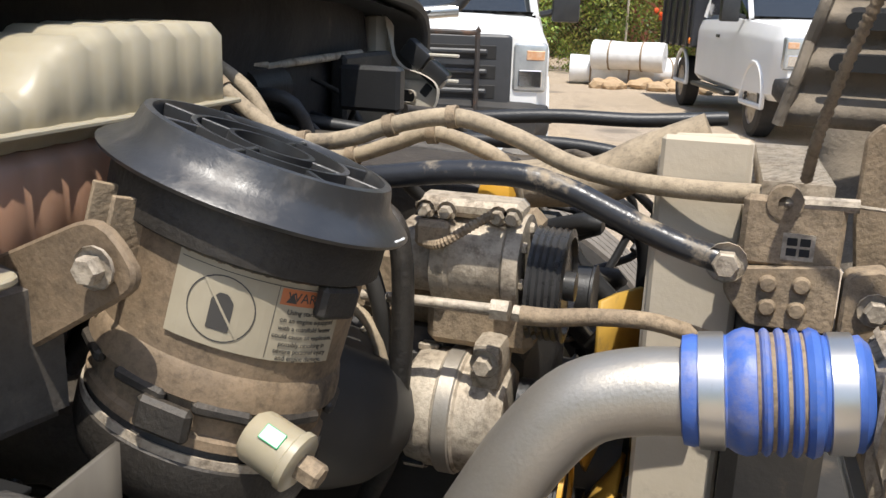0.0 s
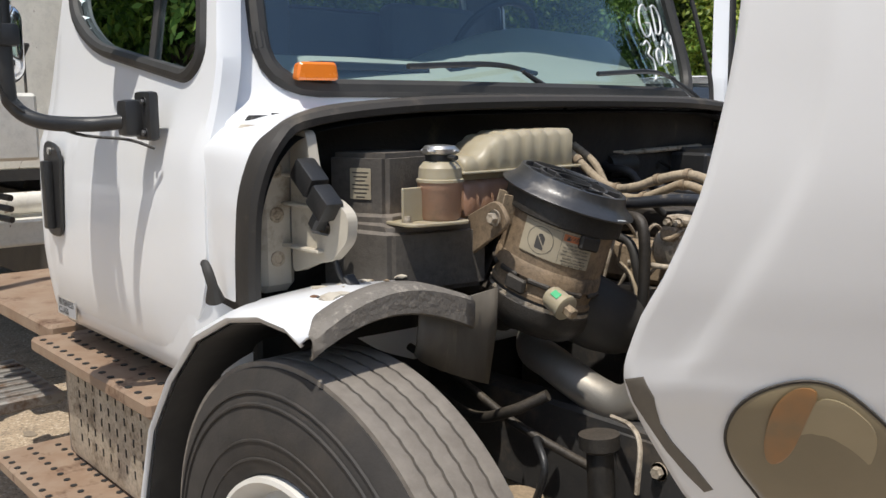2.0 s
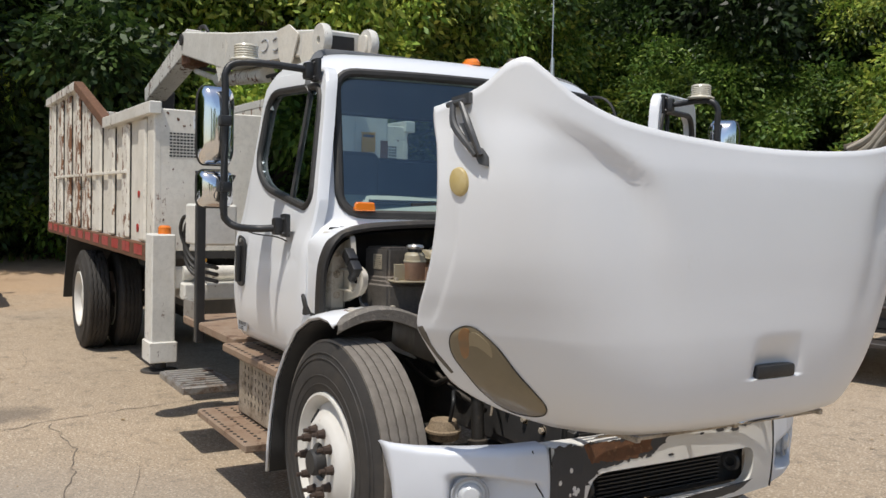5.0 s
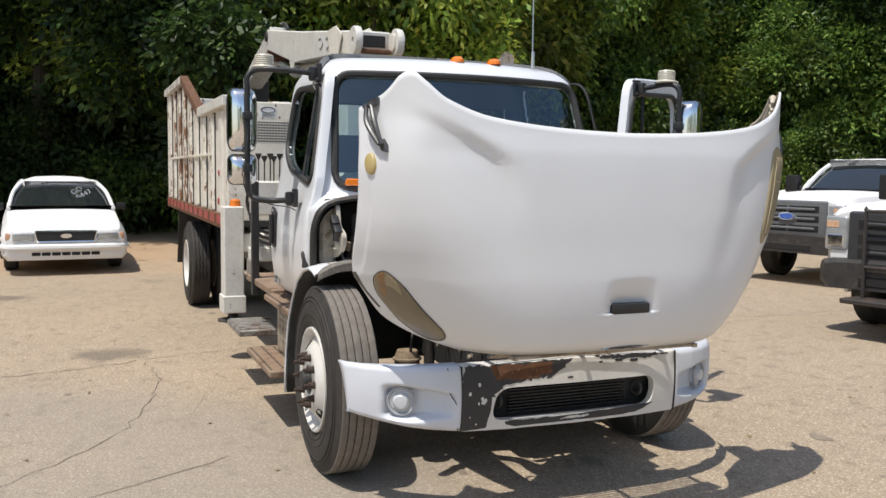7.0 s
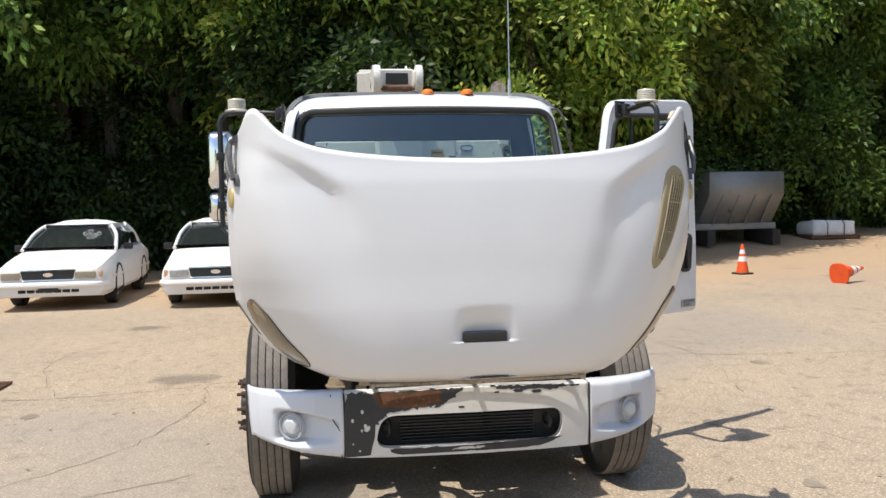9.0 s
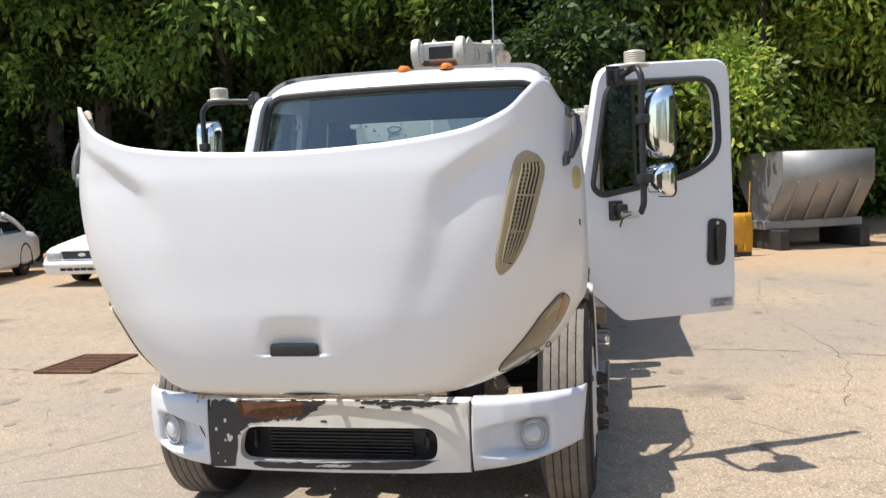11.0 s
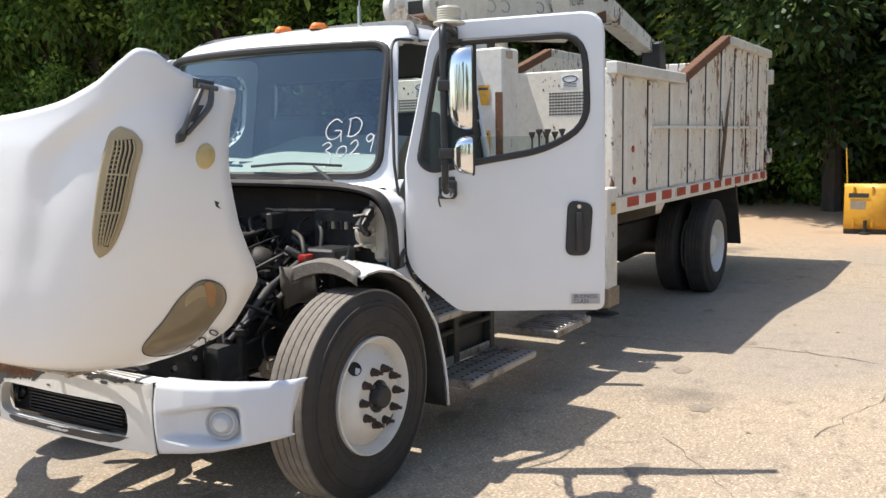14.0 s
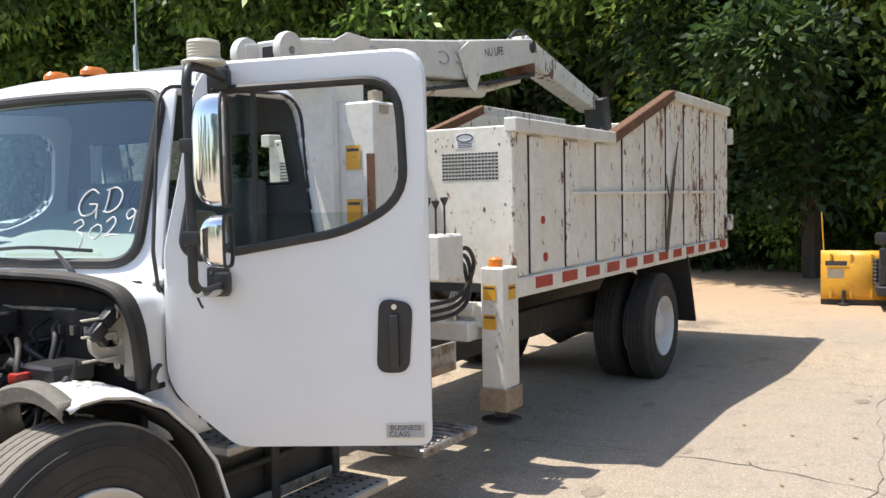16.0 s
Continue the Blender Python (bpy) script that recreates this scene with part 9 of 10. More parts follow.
def make_tree(h, spread, count, size, seed, mat, low=0.3, label="", lean=0.0):
    r = random.Random(seed)
    t = tagged(empty("tree"), label, "tree", "trees along the yard's edge")
    trunk = tube([(0, 0, -0.3), (0.1 + lean * 0.3, 0.05, h * 0.3), (-0.1 + lean * 0.7, 0.1, h * 0.6), (0.05 + lean, 0, h * 0.92)], [h * 0.022, h * 0.018, h * 0.012, h * 0.004], 9, 5)
    cs, rs = [], []
    for k in range(16):
        f = low + (1 - low) * (k + r.random()) / 16
        a = r.uniform(0, 2 * math.pi)
        rr = spread * (1.05 - 0.75 * abs(f - 0.55)) * r.uniform(0.35, 1.0) * (1 if f < 0.93 else 0.4)
        c = (rr * math.cos(a) + lean * f, rr * math.sin(a), h * f)
        cs.append(c)
        rs.append(spread * r.uniform(0.15, 0.36))
        s = (lean * f * 0.6, 0.05, h * max(0.15, f - 0.14))
        tube([s, ((s[0] + c[0]) / 2, (s[1] + c[1]) / 2, (s[2] + c[2]) / 2 + 0.2), c], [h * 0.007, h * 0.005, 0.01], 6, 4, bm=trunk)
    part("trunk", trunk, "bark", t)
    me = leaves(cs, rs, count, size, seed)
    me.materials.append(M[mat])
    c = new("crown", me)
    c.parent = t
    return t


TREES = [make_tree(11.0, 3.6, 3600, 0.26, 1, "leaf_yellow", 0.22, "tall leafy tree with yellow-green drooping foliage"), make_tree(9.0, 3.4, 3900, 0.245, 2, "leaf", 0.15, "dense green broadleaf tree at the yard's edge"),
         make_tree(12.5, 3.8, 3600, 0.28, 3, "leaf_shaded", 0.2, "tall green tree in the woods with shade in its leaf colour"), make_tree(4.2, 2.4, 2800, 0.19, 4, "leaf", 0.05, "low green bushy sapling at the wood's edge"), make_tree(3.0, 2.0, 2600, 0.17, 5, "leaf_shaded", 0.05, "undergrowth bush at the wood's edge, leaves coloured as shaded")]
TREES += [make_tree(11.5, 4.3, 4600, 0.26, 6, "leaf_yellow", 0.44, "tall overhanging tree with bright drooping branches"), make_tree(12.5, 4.6, 4600, 0.26, 7, "leaf", 0.46, "tall overhanging tree with a dense green crown")]
EDGE = [(20, 34), (6, 33), (-8, 31), (-19, 28.5), (-26, 22), (-25, 15.5), (-21.5, 7), (-20.0, 0), (-20.5, -7), (-19, -14), (-16, -22), (-10, -30), (0, -36)]
r_ = random.Random(5)
first = [True] * 7


def plant(kind, x, y, s, turn):
    m = pose(x, y, max(0, -x - 19) * 0.10 if abs(y) < 40 else 0, 0, 0, turn) @ Matrix.Diagonal((s, s, s * r_.uniform(0.9, 1.12), 1))
    if first[kind]:
        TREES[kind].matrix_basis = m
        first[kind] = False
    else:
        t = copy_thing(TREES[kind], Matrix())
        t.matrix_basis = m


def edge_at(f):
    f *= len(EDGE) - 1
    i = min(int(f), len(EDGE) - 2)
    a, b_ = Vector(EDGE[i]), Vector(EDGE[i + 1])
    p = a.lerp(b_, f - i)
    d = (b_ - a).normalized()
    return p, Vector((d.y, -d.x)) * (1 if d.y < 0 else 1)


for k in range(46):
    f = (k + r_.uniform(-0.3, 0.3) + 0.5) / 46
    p, n_ = edge_at(f)
    q = p + n_ * r_.uniform(0.3, 1.2)
    # undergrowth of the shaded stretch takes the darker leaf copy
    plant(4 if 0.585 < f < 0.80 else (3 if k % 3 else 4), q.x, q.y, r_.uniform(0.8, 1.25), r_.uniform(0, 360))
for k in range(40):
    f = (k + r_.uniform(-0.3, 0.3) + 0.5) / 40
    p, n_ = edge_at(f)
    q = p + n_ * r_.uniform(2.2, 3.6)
    # leaf colour follows the woods' light: darker copy where shaded, yellow-green elsewhere
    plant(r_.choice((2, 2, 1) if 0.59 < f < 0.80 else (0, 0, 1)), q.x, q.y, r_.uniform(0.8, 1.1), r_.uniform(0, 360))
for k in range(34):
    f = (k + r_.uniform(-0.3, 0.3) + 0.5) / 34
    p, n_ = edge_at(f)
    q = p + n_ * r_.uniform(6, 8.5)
    # the back row is coloured as shaded throughout
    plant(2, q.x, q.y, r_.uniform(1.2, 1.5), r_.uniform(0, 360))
for x, y, k, s in ((-18.6, 0.8, 2, 0.85), (-18.8, 5.0, 0, 0.85), (58, -40, 2, 1.0), (60, -28, 1, 1.1), (62, -18, 2, 1.0), (60, -8, 1, 1.1), (61, 2, 2, 1.0), (60, 12, 1, 1.0), (58, 23, 2, 1.1), (50, 34, 1, 1.1), (38, 38, 2, 1.0)):
    plant(k, x, y, s, 40 * x)
# crowns that hang out over the edge of the yard and shade the undergrowth
for k in range(30):
    f = 0.36 + 0.62 * (k + r_.uniform(-0.3, 0.3) + 0.5) / 30
    p, n_ = edge_at(f)
    q = p + n_ * (r_.uniform(-0.4, 1.2) if f > 0.5 else r_.uniform(1.5, 3.0))
    plant(6 if 0.6 < f < 0.86 or k % 3 == 0 else 5, q.x, q.y, r_.uniform(0.88, 1.12), r_.uniform(0, 360))
# near-black sheet behind all trunks: the woods' deep shade put into its colour
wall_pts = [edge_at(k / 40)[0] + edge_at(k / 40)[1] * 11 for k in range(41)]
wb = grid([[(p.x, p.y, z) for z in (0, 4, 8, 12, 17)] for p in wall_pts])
tagged(part("backdrop", wb, material("woods_shade", (0.012, 0.022, 0.008), 0.95, col2=(0.03, 0.05, 0.015), scale=0.8), None, smooth=0), "near-black sheet for the shade deep in the woods", "woods", kind="structure")
# fallen leaves and weeds along the edge
r2 = np.random.RandomState(9)
bm_l = bmesh.new()
for k in range(4200):
    p, n_ = edge_at(r2.rand())
    q = p - n_ * abs(r2.normal()) * 2.2 + Vector((r2.normal(), r2.normal())) * 0.4
    s, a = 0.03 + 0.04 * r2.rand(), r2.rand() * 6.28
    z = max(0, -q.x - 19) * 0.10 + 0.012
    vs = [bm_l.verts.new((q.x + s * math.cos(a + t) * w, q.y + s * math.sin(a + t) * w, z + 0.01 * r2.rand())) for t, w in ((0, 1), (1.57, 0.5), (3.14, 1), (4.71, 0.5))]
    bm_l.faces.new(vs)
for k in range(1300):
    x, y = r2.uniform(-13, 5), r2.uniform(-9, 9)
    if abs(y) < 1.2 and x > -9.6 and x < 1.3:
        continue
    s, a = 0.008 + 0.022 * r2.rand() ** 2, r2.rand() * 6.28
    vs = [bm_l.verts.new((x + s * math.cos(a + t) * w, y + s * math.sin(a + t) * w, 0.006 + 0.006 * r2.rand())) for t, w in ((0, 1), (1.57, 0.6), (3.14, 1), (4.71, 0.6))]
    bm_l.faces.new(vs)
tagged(part("fallen_leaves", bm_l, material("dry_leaves", (0.22, 0.14, 0.06), 0.8, col2=(0.30, 0.20, 0.08), scale=3), None, smooth=0), "dry fallen leaves along the wood's edge", "leaves", kind="stuff")
bm_w = bmesh.new()
for k in range(420):
    p, n_ = edge_at(r2.rand())
    q = p - n_ * (0.2 + 0.7 * r2.rand())
    for j in range(6):
        a, hh = r2.rand() * 6.28, 0.12 + 0.25 * r2.rand()
        z = max(0, -q.x - 19) * 0.10
        dx, dy = math.cos(a) * 0.10, math.sin(a) * 0.10
        v = [bm_w.verts.new(c) for c in ((q.x - dy * 0.08, q.y + dx * 0.08, z), (q.x + dy * 0.08, q.y - dx * 0.08, z), (q.x + dx, q.y + dy, z + hh))]
        bm_w.faces.new(v)
tagged(part("weeds", bm_w, "leaf_yellow", None, smooth=0), "tufts of weeds at the edge of the paving", "weeds", kind="stuff")


# ---- cars ----
M["charcoal"] = material("charcoal_plastic", (0.035, 0.037, 0.041), 0.45, col2=(0.05, 0.052, 0.056), scale=8)
M["grey_bar"] = material("grey_plastic_bars", (0.16, 0.17, 0.18), 0.4, col2=(0.12, 0.125, 0.13), scale=8)
M["guard"] = material("rust_spotted_black_pipe", (0.03, 0.027, 0.025), 0.6, col2=(0.05, 0.04, 0.035), scale=9, dirt=(0.14, 0.07, 0.04), dirt_scale=9, dirt_at=0.55)
M["lamp_amber"] = material("amber_lamp_lens", (0.62, 0.27, 0.10), 0.25, col2=(0.68, 0.50, 0.36), scale=30, coat=0.6)

def car_wheel(parent, x, y, r, w, side, rimc="dusty_metal"):
    wl = empty("wheel", parent, pose(x, y, r, -90 * side, 0, 0))
    part("tyre", lathe([(r * 0.62, -w / 2), (r * 0.9, -w / 2), (r, -w / 2 + 0.03), (r, w / 2 - 0.03), (r * 0.9, w / 2), (r * 0.62, w / 2)], 28), "tyre", wl)
    part("rim", lathe([(r * 0.63, w / 2 - 0.01), (r * 0.6, w / 2 - 0.03), (r * 0.3, w / 2 - 0.015), (0, w / 2 - 0.01)], 24), rimc, wl)
    return wl


def loft(stations, mat, name, parent, label="", smooth_=40):
    """Stations along x: (x, half width, bottom, shoulder, top, half width of the top)."""
    rows_ = []
    for x, w, z0, zs, z1, wt in stations:
        half = [(w * 0.92, z0), (w, z0 + 0.08), (w, zs - 0.06), (w * 0.985, zs), (wt + (w - wt) * 0.12, z1 - 0.02), (wt * 0.9, z1), (wt * 0.5, z1 + 0.012)]
        rows_.append([(x, -a, z) for a, z in half] + [(x, 0, z1 + 0.018)] + [(x, a, z) for a, z in half[::-1]])
    b = grid(rows_, closed=True, caps=True)
    bmesh.ops.recalc_face_normals(b, faces=b.faces)
    return part(name, b, mat, parent, label, smooth=smooth_)


def make_sedan(m, mark):
    car = tagged(empty("sedan", None, m), "white four-door sedan parked nose out before the trees", "car", "white sedans in a row")
    loft([(2.70, 0.80, 0.28, 0.48, 0.66, 0.74), (2.665, 0.90, 0.24, 0.55, 0.705, 0.80), (2.5, 0.955, 0.22, 0.62, 0.745, 0.84), (2.1, 0.975, 0.22, 0.66, 0.81, 0.86), (1.60, 0.98, 0.22, 0.70, 0.88, 0.87), (1.0, 0.985, 0.22, 0.74, 0.95, 0.88), (0.2, 0.985, 0.22, 0.80, 0.96, 0.90), (-1.2, 0.985, 0.22, 0.82, 0.97, 0.90), (-1.9, 0.98, 0.24, 0.82, 0.98, 0.86), (-2.5, 0.93, 0.30, 0.80, 0.94, 0.78), (-2.66, 0.80, 0.36, 0.70, 0.86, 0.66)], "car_white", "body", car)
    loft([(1.10, 0.88, 0.93, 0.94, 0.955, 0.84), (0.66, 0.89, 0.93, 1.06, 1.19, 0.72), (0.42, 0.885, 0.93, 1.14, 1.315, 0.63), (0.26, 0.88, 0.93, 1.20, 1.385, 0.57), (-0.9, 0.88, 0.93, 1.22, 1.39, 0.56), (-1.35, 0.86, 0.93, 1.10, 1.26, 0.58), (-1.85, 0.80, 0.93, 0.96, 1.0, 0.66)], "far_glass", "cabin_glass", car, "dark tinted cabin glass")
    loft([(0.37, 0.60, 1.33, 1.35, 1.365, 0.50), (0.27, 0.655, 1.34, 1.375, 1.405, 0.50), (0.05, 0.685, 1.34, 1.39, 1.452, 0.48), (-0.4, 0.695, 1.34, 1.40, 1.482, 0.47), (-0.85, 0.68, 1.34, 1.39, 1.455, 0.48), (-1.05, 0.65, 1.33, 1.37, 1.41, 0.49), (-1.2, 0.60, 1.31, 1.33, 1.355, 0.50)], "car_white", "roof", car, "", 60)
    part("windscreen_seal", tube([(1.09, -0.82, 0.965), (0.98, -0.4, 0.99), (0.96, 0, 0.995), (0.98, 0.4, 0.99), (1.09, 0.82, 0.965)], 0.018, 6, 4), "black", car)
    for s in SIDES:
        for pts, r_p in (([(1.12, s * 0.87, 0.955), (0.64, s * 0.80, 1.20), (0.42, s * 0.71, 1.32), (0.26, s * 0.635, 1.385)], 0.036), ([(-0.35, s * 0.895, 0.96), (-0.38, s * 0.81, 1.2), (-0.40, s * 0.66, 1.40)], 0.030), ([(-1.85, s * 0.80, 0.99), (-1.4, s * 0.76, 1.22), (-1.1, s * 0.64, 1.38)], 0.06)):
            part("pillar", tube(pts, r_p, 8, 4), "car_white", car)
        lm_ = part("headlamp", box(2.56, 2.724, min(s * 0.475, s * 0.80), max(s * 0.475, s * 0.80), 0.525, 0.655, 0.03, seg=3), "label" if mark == "plate" else "lamp_clear", car, "yellowed headlamp" if mark == "plate" else "clear headlamp with a bright reflector")
        part("lamp_bowl", lathe([(0.0, 0.0), (0.03, 0.0), (0.055, 0.006), (0.058, 0.010)], 16, facing((2.718, s * 0.62, 0.59), (0, 1, 0), (0, 0, 1))), "chrome", lm_)
        part("turn_lamp", box(2.44, 2.675, min(s * 0.805, s * 0.905), max(s * 0.805, s * 0.905), 0.535, 0.65, 0.03, seg=2), "lamp_amber", car, "amber corner lamp")
        part("side_mirror", box(0.62, 0.74, min(s * 0.95, s * 1.12), max(s * 0.95, s * 1.12), 0.93, 1.05, 0.03, seg=2), "black", car)
        part("body_strip", box(-2.2, 2.1, min(s * 0.98, s * 0.995), max(s * 0.98, s * 0.995), 0.50, 0.545, 0.004), "car_white", car)
        for x in (1.45, -1.45):
            car_wheel(car, x, s * 0.84, 0.335, 0.23, s)
            part("wheel_arch", loop_tube([(x + 0.37 * math.cos(a), s * 0.975, 0.335 + 0.37 * math.sin(a)) for a in np.linspace(-0.3, math.pi + 0.3, 15)], 0.025, 6), "dark", car)
    g = part("grille", slab(round_corners([(-0.42, -0.075), (0.42, -0.075), (0.46, 0.075), (-0.46, 0.075)], 0.03), 0.03, facing((2.695, 0, 0.60), (0, 1, 0), (-0.05, 0, 1))), "black", car, "black honeycomb grille")
    part("grille_trim", loop_tube([(2.72, y, 0.60 + z) for y, z in round_corners([(-0.43, -0.08), (0.43, -0.08), (0.47, 0.08), (-0.47, 0.08)], 0.03)], 0.012, 6), "chrome", g)
    part("oval_emblem", slab([(0.085 * math.cos(t), 0.035 * math.sin(t)) for t in np.linspace(0, 6.283, 21)[:-1]], 0.01, facing((2.725, 0, 0.605), (0, 1, 0), (0, 0, 1))), "chrome", g, "plain oval emblem")
    for k in range(7):
        # near-black block, the slot's shade as colour
        part("bumper_slot", box(2.66, 2.712, -0.52 + k * 0.15, -0.39 + k * 0.15, 0.305, 0.355, 0.006), "dark", car)
    part("bumper_lip", tube([(2.50, -0.95, 0.43), (2.67, -0.82, 0.43), (2.71, -0.4, 0.43), (2.715, 0, 0.43), (2.71, 0.4, 0.43), (2.67, 0.82, 0.43), (2.50, 0.95, 0.43)], 0.058, 10, 6), "car_white", car)
    if mark == "plate":
        part("plate_holder", box(2.735, 2.75, -0.17, 0.17, 0.32, 0.45, 0.005), "black", car, "blank black plate holder")
    sl = facing((0.665, 0.33, 1.21), (0.0, 1, 0), (-0.62, 0, 0.62))
    txt = {"plate": ("GD", "5280"), "GD 0447": ("GD", "0447")}.get(mark, ("GD", ""))
    for i, w in enumerate(txt):
        if w:
            writing(w, 0.15, "chalk", car, sl @ Matrix.Rotation(radians(34), 4, 'Z') @ Matrix.Translation((0.05 * i - 0.03, 0.06 - 0.14 * i, 0.03)), thin=0.004)
    return car


HEAD = 17
for x, y, a, mk in ((-13.45, -2.80, 3, "GD 0447"), (-13.75, -5.70, 2, "plate"), (-13.8, -9.2, 1, ""), (-12.2, -13.0, 16, "plate"), (-11.2, -16.4, 22, "")):
    make_sedan(pose(x, y, 0, 0, 0, a) @ Matrix.Diagonal((1, 1, 1.07, 1)), mk)


def make_pickup(m, label, guard=False, lamp_h=0.0, bed="pickup", tone="car_white", grille="black"):
    car = tagged(empty("pickup_truck", None, m), label, "truck")
    loft([(2.95, 0.90, 0.55, 1.18, 1.26, 0.80), (2.85, 0.985, 0.50, 1.20, 1.31, 0.86), (2.5, 1.0, 0.48, 1.20, 1.35, 0.90), (1.25, 1.01, 0.45, 1.24, 1.40, 0.92), (0.9, 1.01, 0.45, 1.26, 1.42, 0.95), (-1.2 if bed == "dump" else -2.95, 1.01, 0.50, 1.26, 1.38, 0.95)], tone, "body", car)
    loft([(1.25, 0.90, 1.36, 1.37, 1.40, 0.82), (0.85, 0.93, 1.36, 1.58, 1.70, 0.74), (0.55, 0.93, 1.36, 1.72, 1.88, 0.70), (-0.9, 0.93, 1.36, 1.72, 1.89, 0.70), (-1.1, 0.90, 1.36, 1.5, 1.6, 0.74)], "far_glass", "cabin_glass", car, "dark cabin glass")
    loft([(0.66, 0.78, 1.84, 1.86, 1.885, 0.70), (0.4, 0.80, 1.86, 1.89, 1.93, 0.70), (-0.8, 0.80, 1.86, 1.89, 1.935, 0.70), (-1.0, 0.76, 1.82, 1.85, 1.88, 0.70)], tone, "roof", car)
    for s in SIDES:
        part("pillar", tube([(1.24, s * 0.90, 1.40), (0.86, s * 0.84, 1.70), (0.58, s * 0.76, 1.87)], 0.04, 6, 3), tone, car)
        part("pillar", tube([(-0.15, s * 0.94, 1.40), (-0.17, s * 0.88, 1.68), (-0.2, s * 0.78, 1.88)], 0.035, 6, 3), tone, car)
        part("pillar", tube([(-1.1, s * 0.92, 1.40), (-1.05, s * 0.86, 1.66), (-0.95, s * 0.78, 1.88)], 0.06, 6, 3), tone, car)
        hl_ = part("headlamp", box(2.72, 2.975, min(s * 0.70, s * 0.97), max(s * 0.70, s * 0.97), 0.86 + lamp_h, 1.22, 0.04, seg=3), "lamp_clear", car, "clear headlamp unit")
        part("turn_lamp", box(2.95, 2.980, min(s * 0.80, s * 0.95), max(s * 0.80, s * 0.95), 1.09, 1.17, 0.01), "lamp_amber", hl_, "amber turn signal lens")
        part("reflector", box(2.95, 2.982, min(s * 0.74, s * 0.94), max(s * 0.74, s * 0.94), 0.89, 1.03, 0.02), "chrome", hl_, "bright reflector bowl")
        part("side_mirror", box(1.05, 1.20, min(s * 1.06, s * 1.32), max(s * 1.06, s * 1.32), 1.36, 1.66, 0.03, seg=2), "black", car, "large black tow mirror")
        part("mirror_arm", tube([(1.1, s * 0.95, 1.42), (1.12, s * 1.08, 1.45)], 0.03, 6, straight=True), "black", car)
        part("fog_recess", box(2.96, 3.04, min(s * 0.55, s * 0.80), max(s * 0.55, s * 0.80), 0.55, 0.68, 0.02), "dark", car)
        part("door_handle", box(-0.05, 0.12, min(s * 1.01, s * 1.03), max(s * 1.01, s * 1.03), 1.14, 1.18, 0.008), "black", car)
        part("running_board", box(-0.9, 1.1, min(s * 0.95, s * 1.14), max(s * 0.95, s * 1.14), 0.42, 0.48, 0.02), "black", car)
        for x in (1.95, -1.95 if bed != "dump" else -2.2):
            car_wheel(car, x, s * 0.86, 0.40, 0.27, s)
            part("wheel_arch", loop_tube([(x + 0.46 * math.cos(a), s * 1.0, 0.44 + 0.46 * math.sin(a)) for a in np.linspace(-0.1, math.pi + 0.1, 15)], 0.035, 6), tone, car)
    loft([(3.08, 0.90, 0.48, 0.72, 0.74, 0.86), (2.98, 1.0, 0.47, 0.74, 0.78, 0.95), (2.80, 1.02, 0.50, 0.74, 0.78, 0.98)], "frame", "x", car)
    part("bumper_intake", box(3.02, 3.09, -0.5, 0.5, 0.52, 0.62, 0.01), "dark", car)
    gr = part("grille", box(2.90, 3.00, -0.69, 0.69, 0.74, 1.275, 0.06, seg=3), "charcoal" if grille == "black" else grille, car, "dark framed grille with bold bars")
    for k in range(3):
        z0 = 0.80 + k * 0.145
        for s in SIDES:
            a0, a1 = (0.17, 0.57) if k == 1 else (0.02, 0.57)
            # near-black block on the grille for the shade in an opening
            part("grille_opening", box(2.99, 3.004, min(s * a0, s * a1), max(s * a0, s * a1), z0, z0 + 0.105, 0.015), "dark", gr)
        part("grille_bar", box(2.99, 3.022, -0.50, 0.50, z0 + 0.035, z0 + 0.075, 0.012), "charcoal" if grille == "black" else grille, gr)
    part("oval_emblem", slab([(0.15 * math.cos(t), 0.06 * math.sin(t)) for t in np.linspace(0, 6.283, 25)[:-1]], 0.015, facing((3.022, 0, 1.03), (0, 1, 0), (0, 0, 1))), "chrome", gr, "plain oval emblem")
    part("emblem_field", slab([(0.132 * math.cos(t), 0.047 * math.sin(t)) for t in np.linspace(0, 6.283, 25)[:-1]], 0.004, facing((3.038, 0, 1.03), (0, 1, 0), (0, 0, 1))), "blue", gr, "plain blue oval")
    part("wiper_cowl", box(1.1, 1.35, -0.8, 0.8, 1.38, 1.41, 0.01), "black", car)
    if guard:
        gd = part("grille_guard", tube([(3.12, -0.42, 0.40), (3.12, -0.42, 1.24), (3.12, -0.36, 1.28), (3.12, 0.36, 1.28), (3.12, 0.42, 1.24), (3.12, 0.42, 0.40)], 0.02, 8, 5), "guard", car, "black pipe grille guard with rust")
        part("guard_bar", tube([(3.12, -0.42, 0.72), (3.12, 0.42, 0.72)], 0.02, 8, straight=True), "guard", gd)
        part("guard_foot", box(2.95, 3.35, -0.55, 0.55, 0.36, 0.41, 0.01), "guard", gd)
    if bed == "dump":
        part("bed", box(-3.6, -1.25, -1.12, 1.12, 0.95, 2.05, 0.03), "primer", car, "black steel dump bed")
        for k in range(5):
            for s in SIDES:
                part("bed_post", box(-3.5 + k * 0.5, -3.42 + k * 0.5, min(s * 1.10, s * 1.16), max(s * 1.10, s * 1.16), 0.95, 2.05, 0.01), "frame", car)
        part("bed_lamp", lathe([(0, 0), (0.05, 0), (0.04, 0.02), (0, 0.025)], 14, pose(-1.3, -1.125, 1.05, 90, 0, 0)), "orange", car)
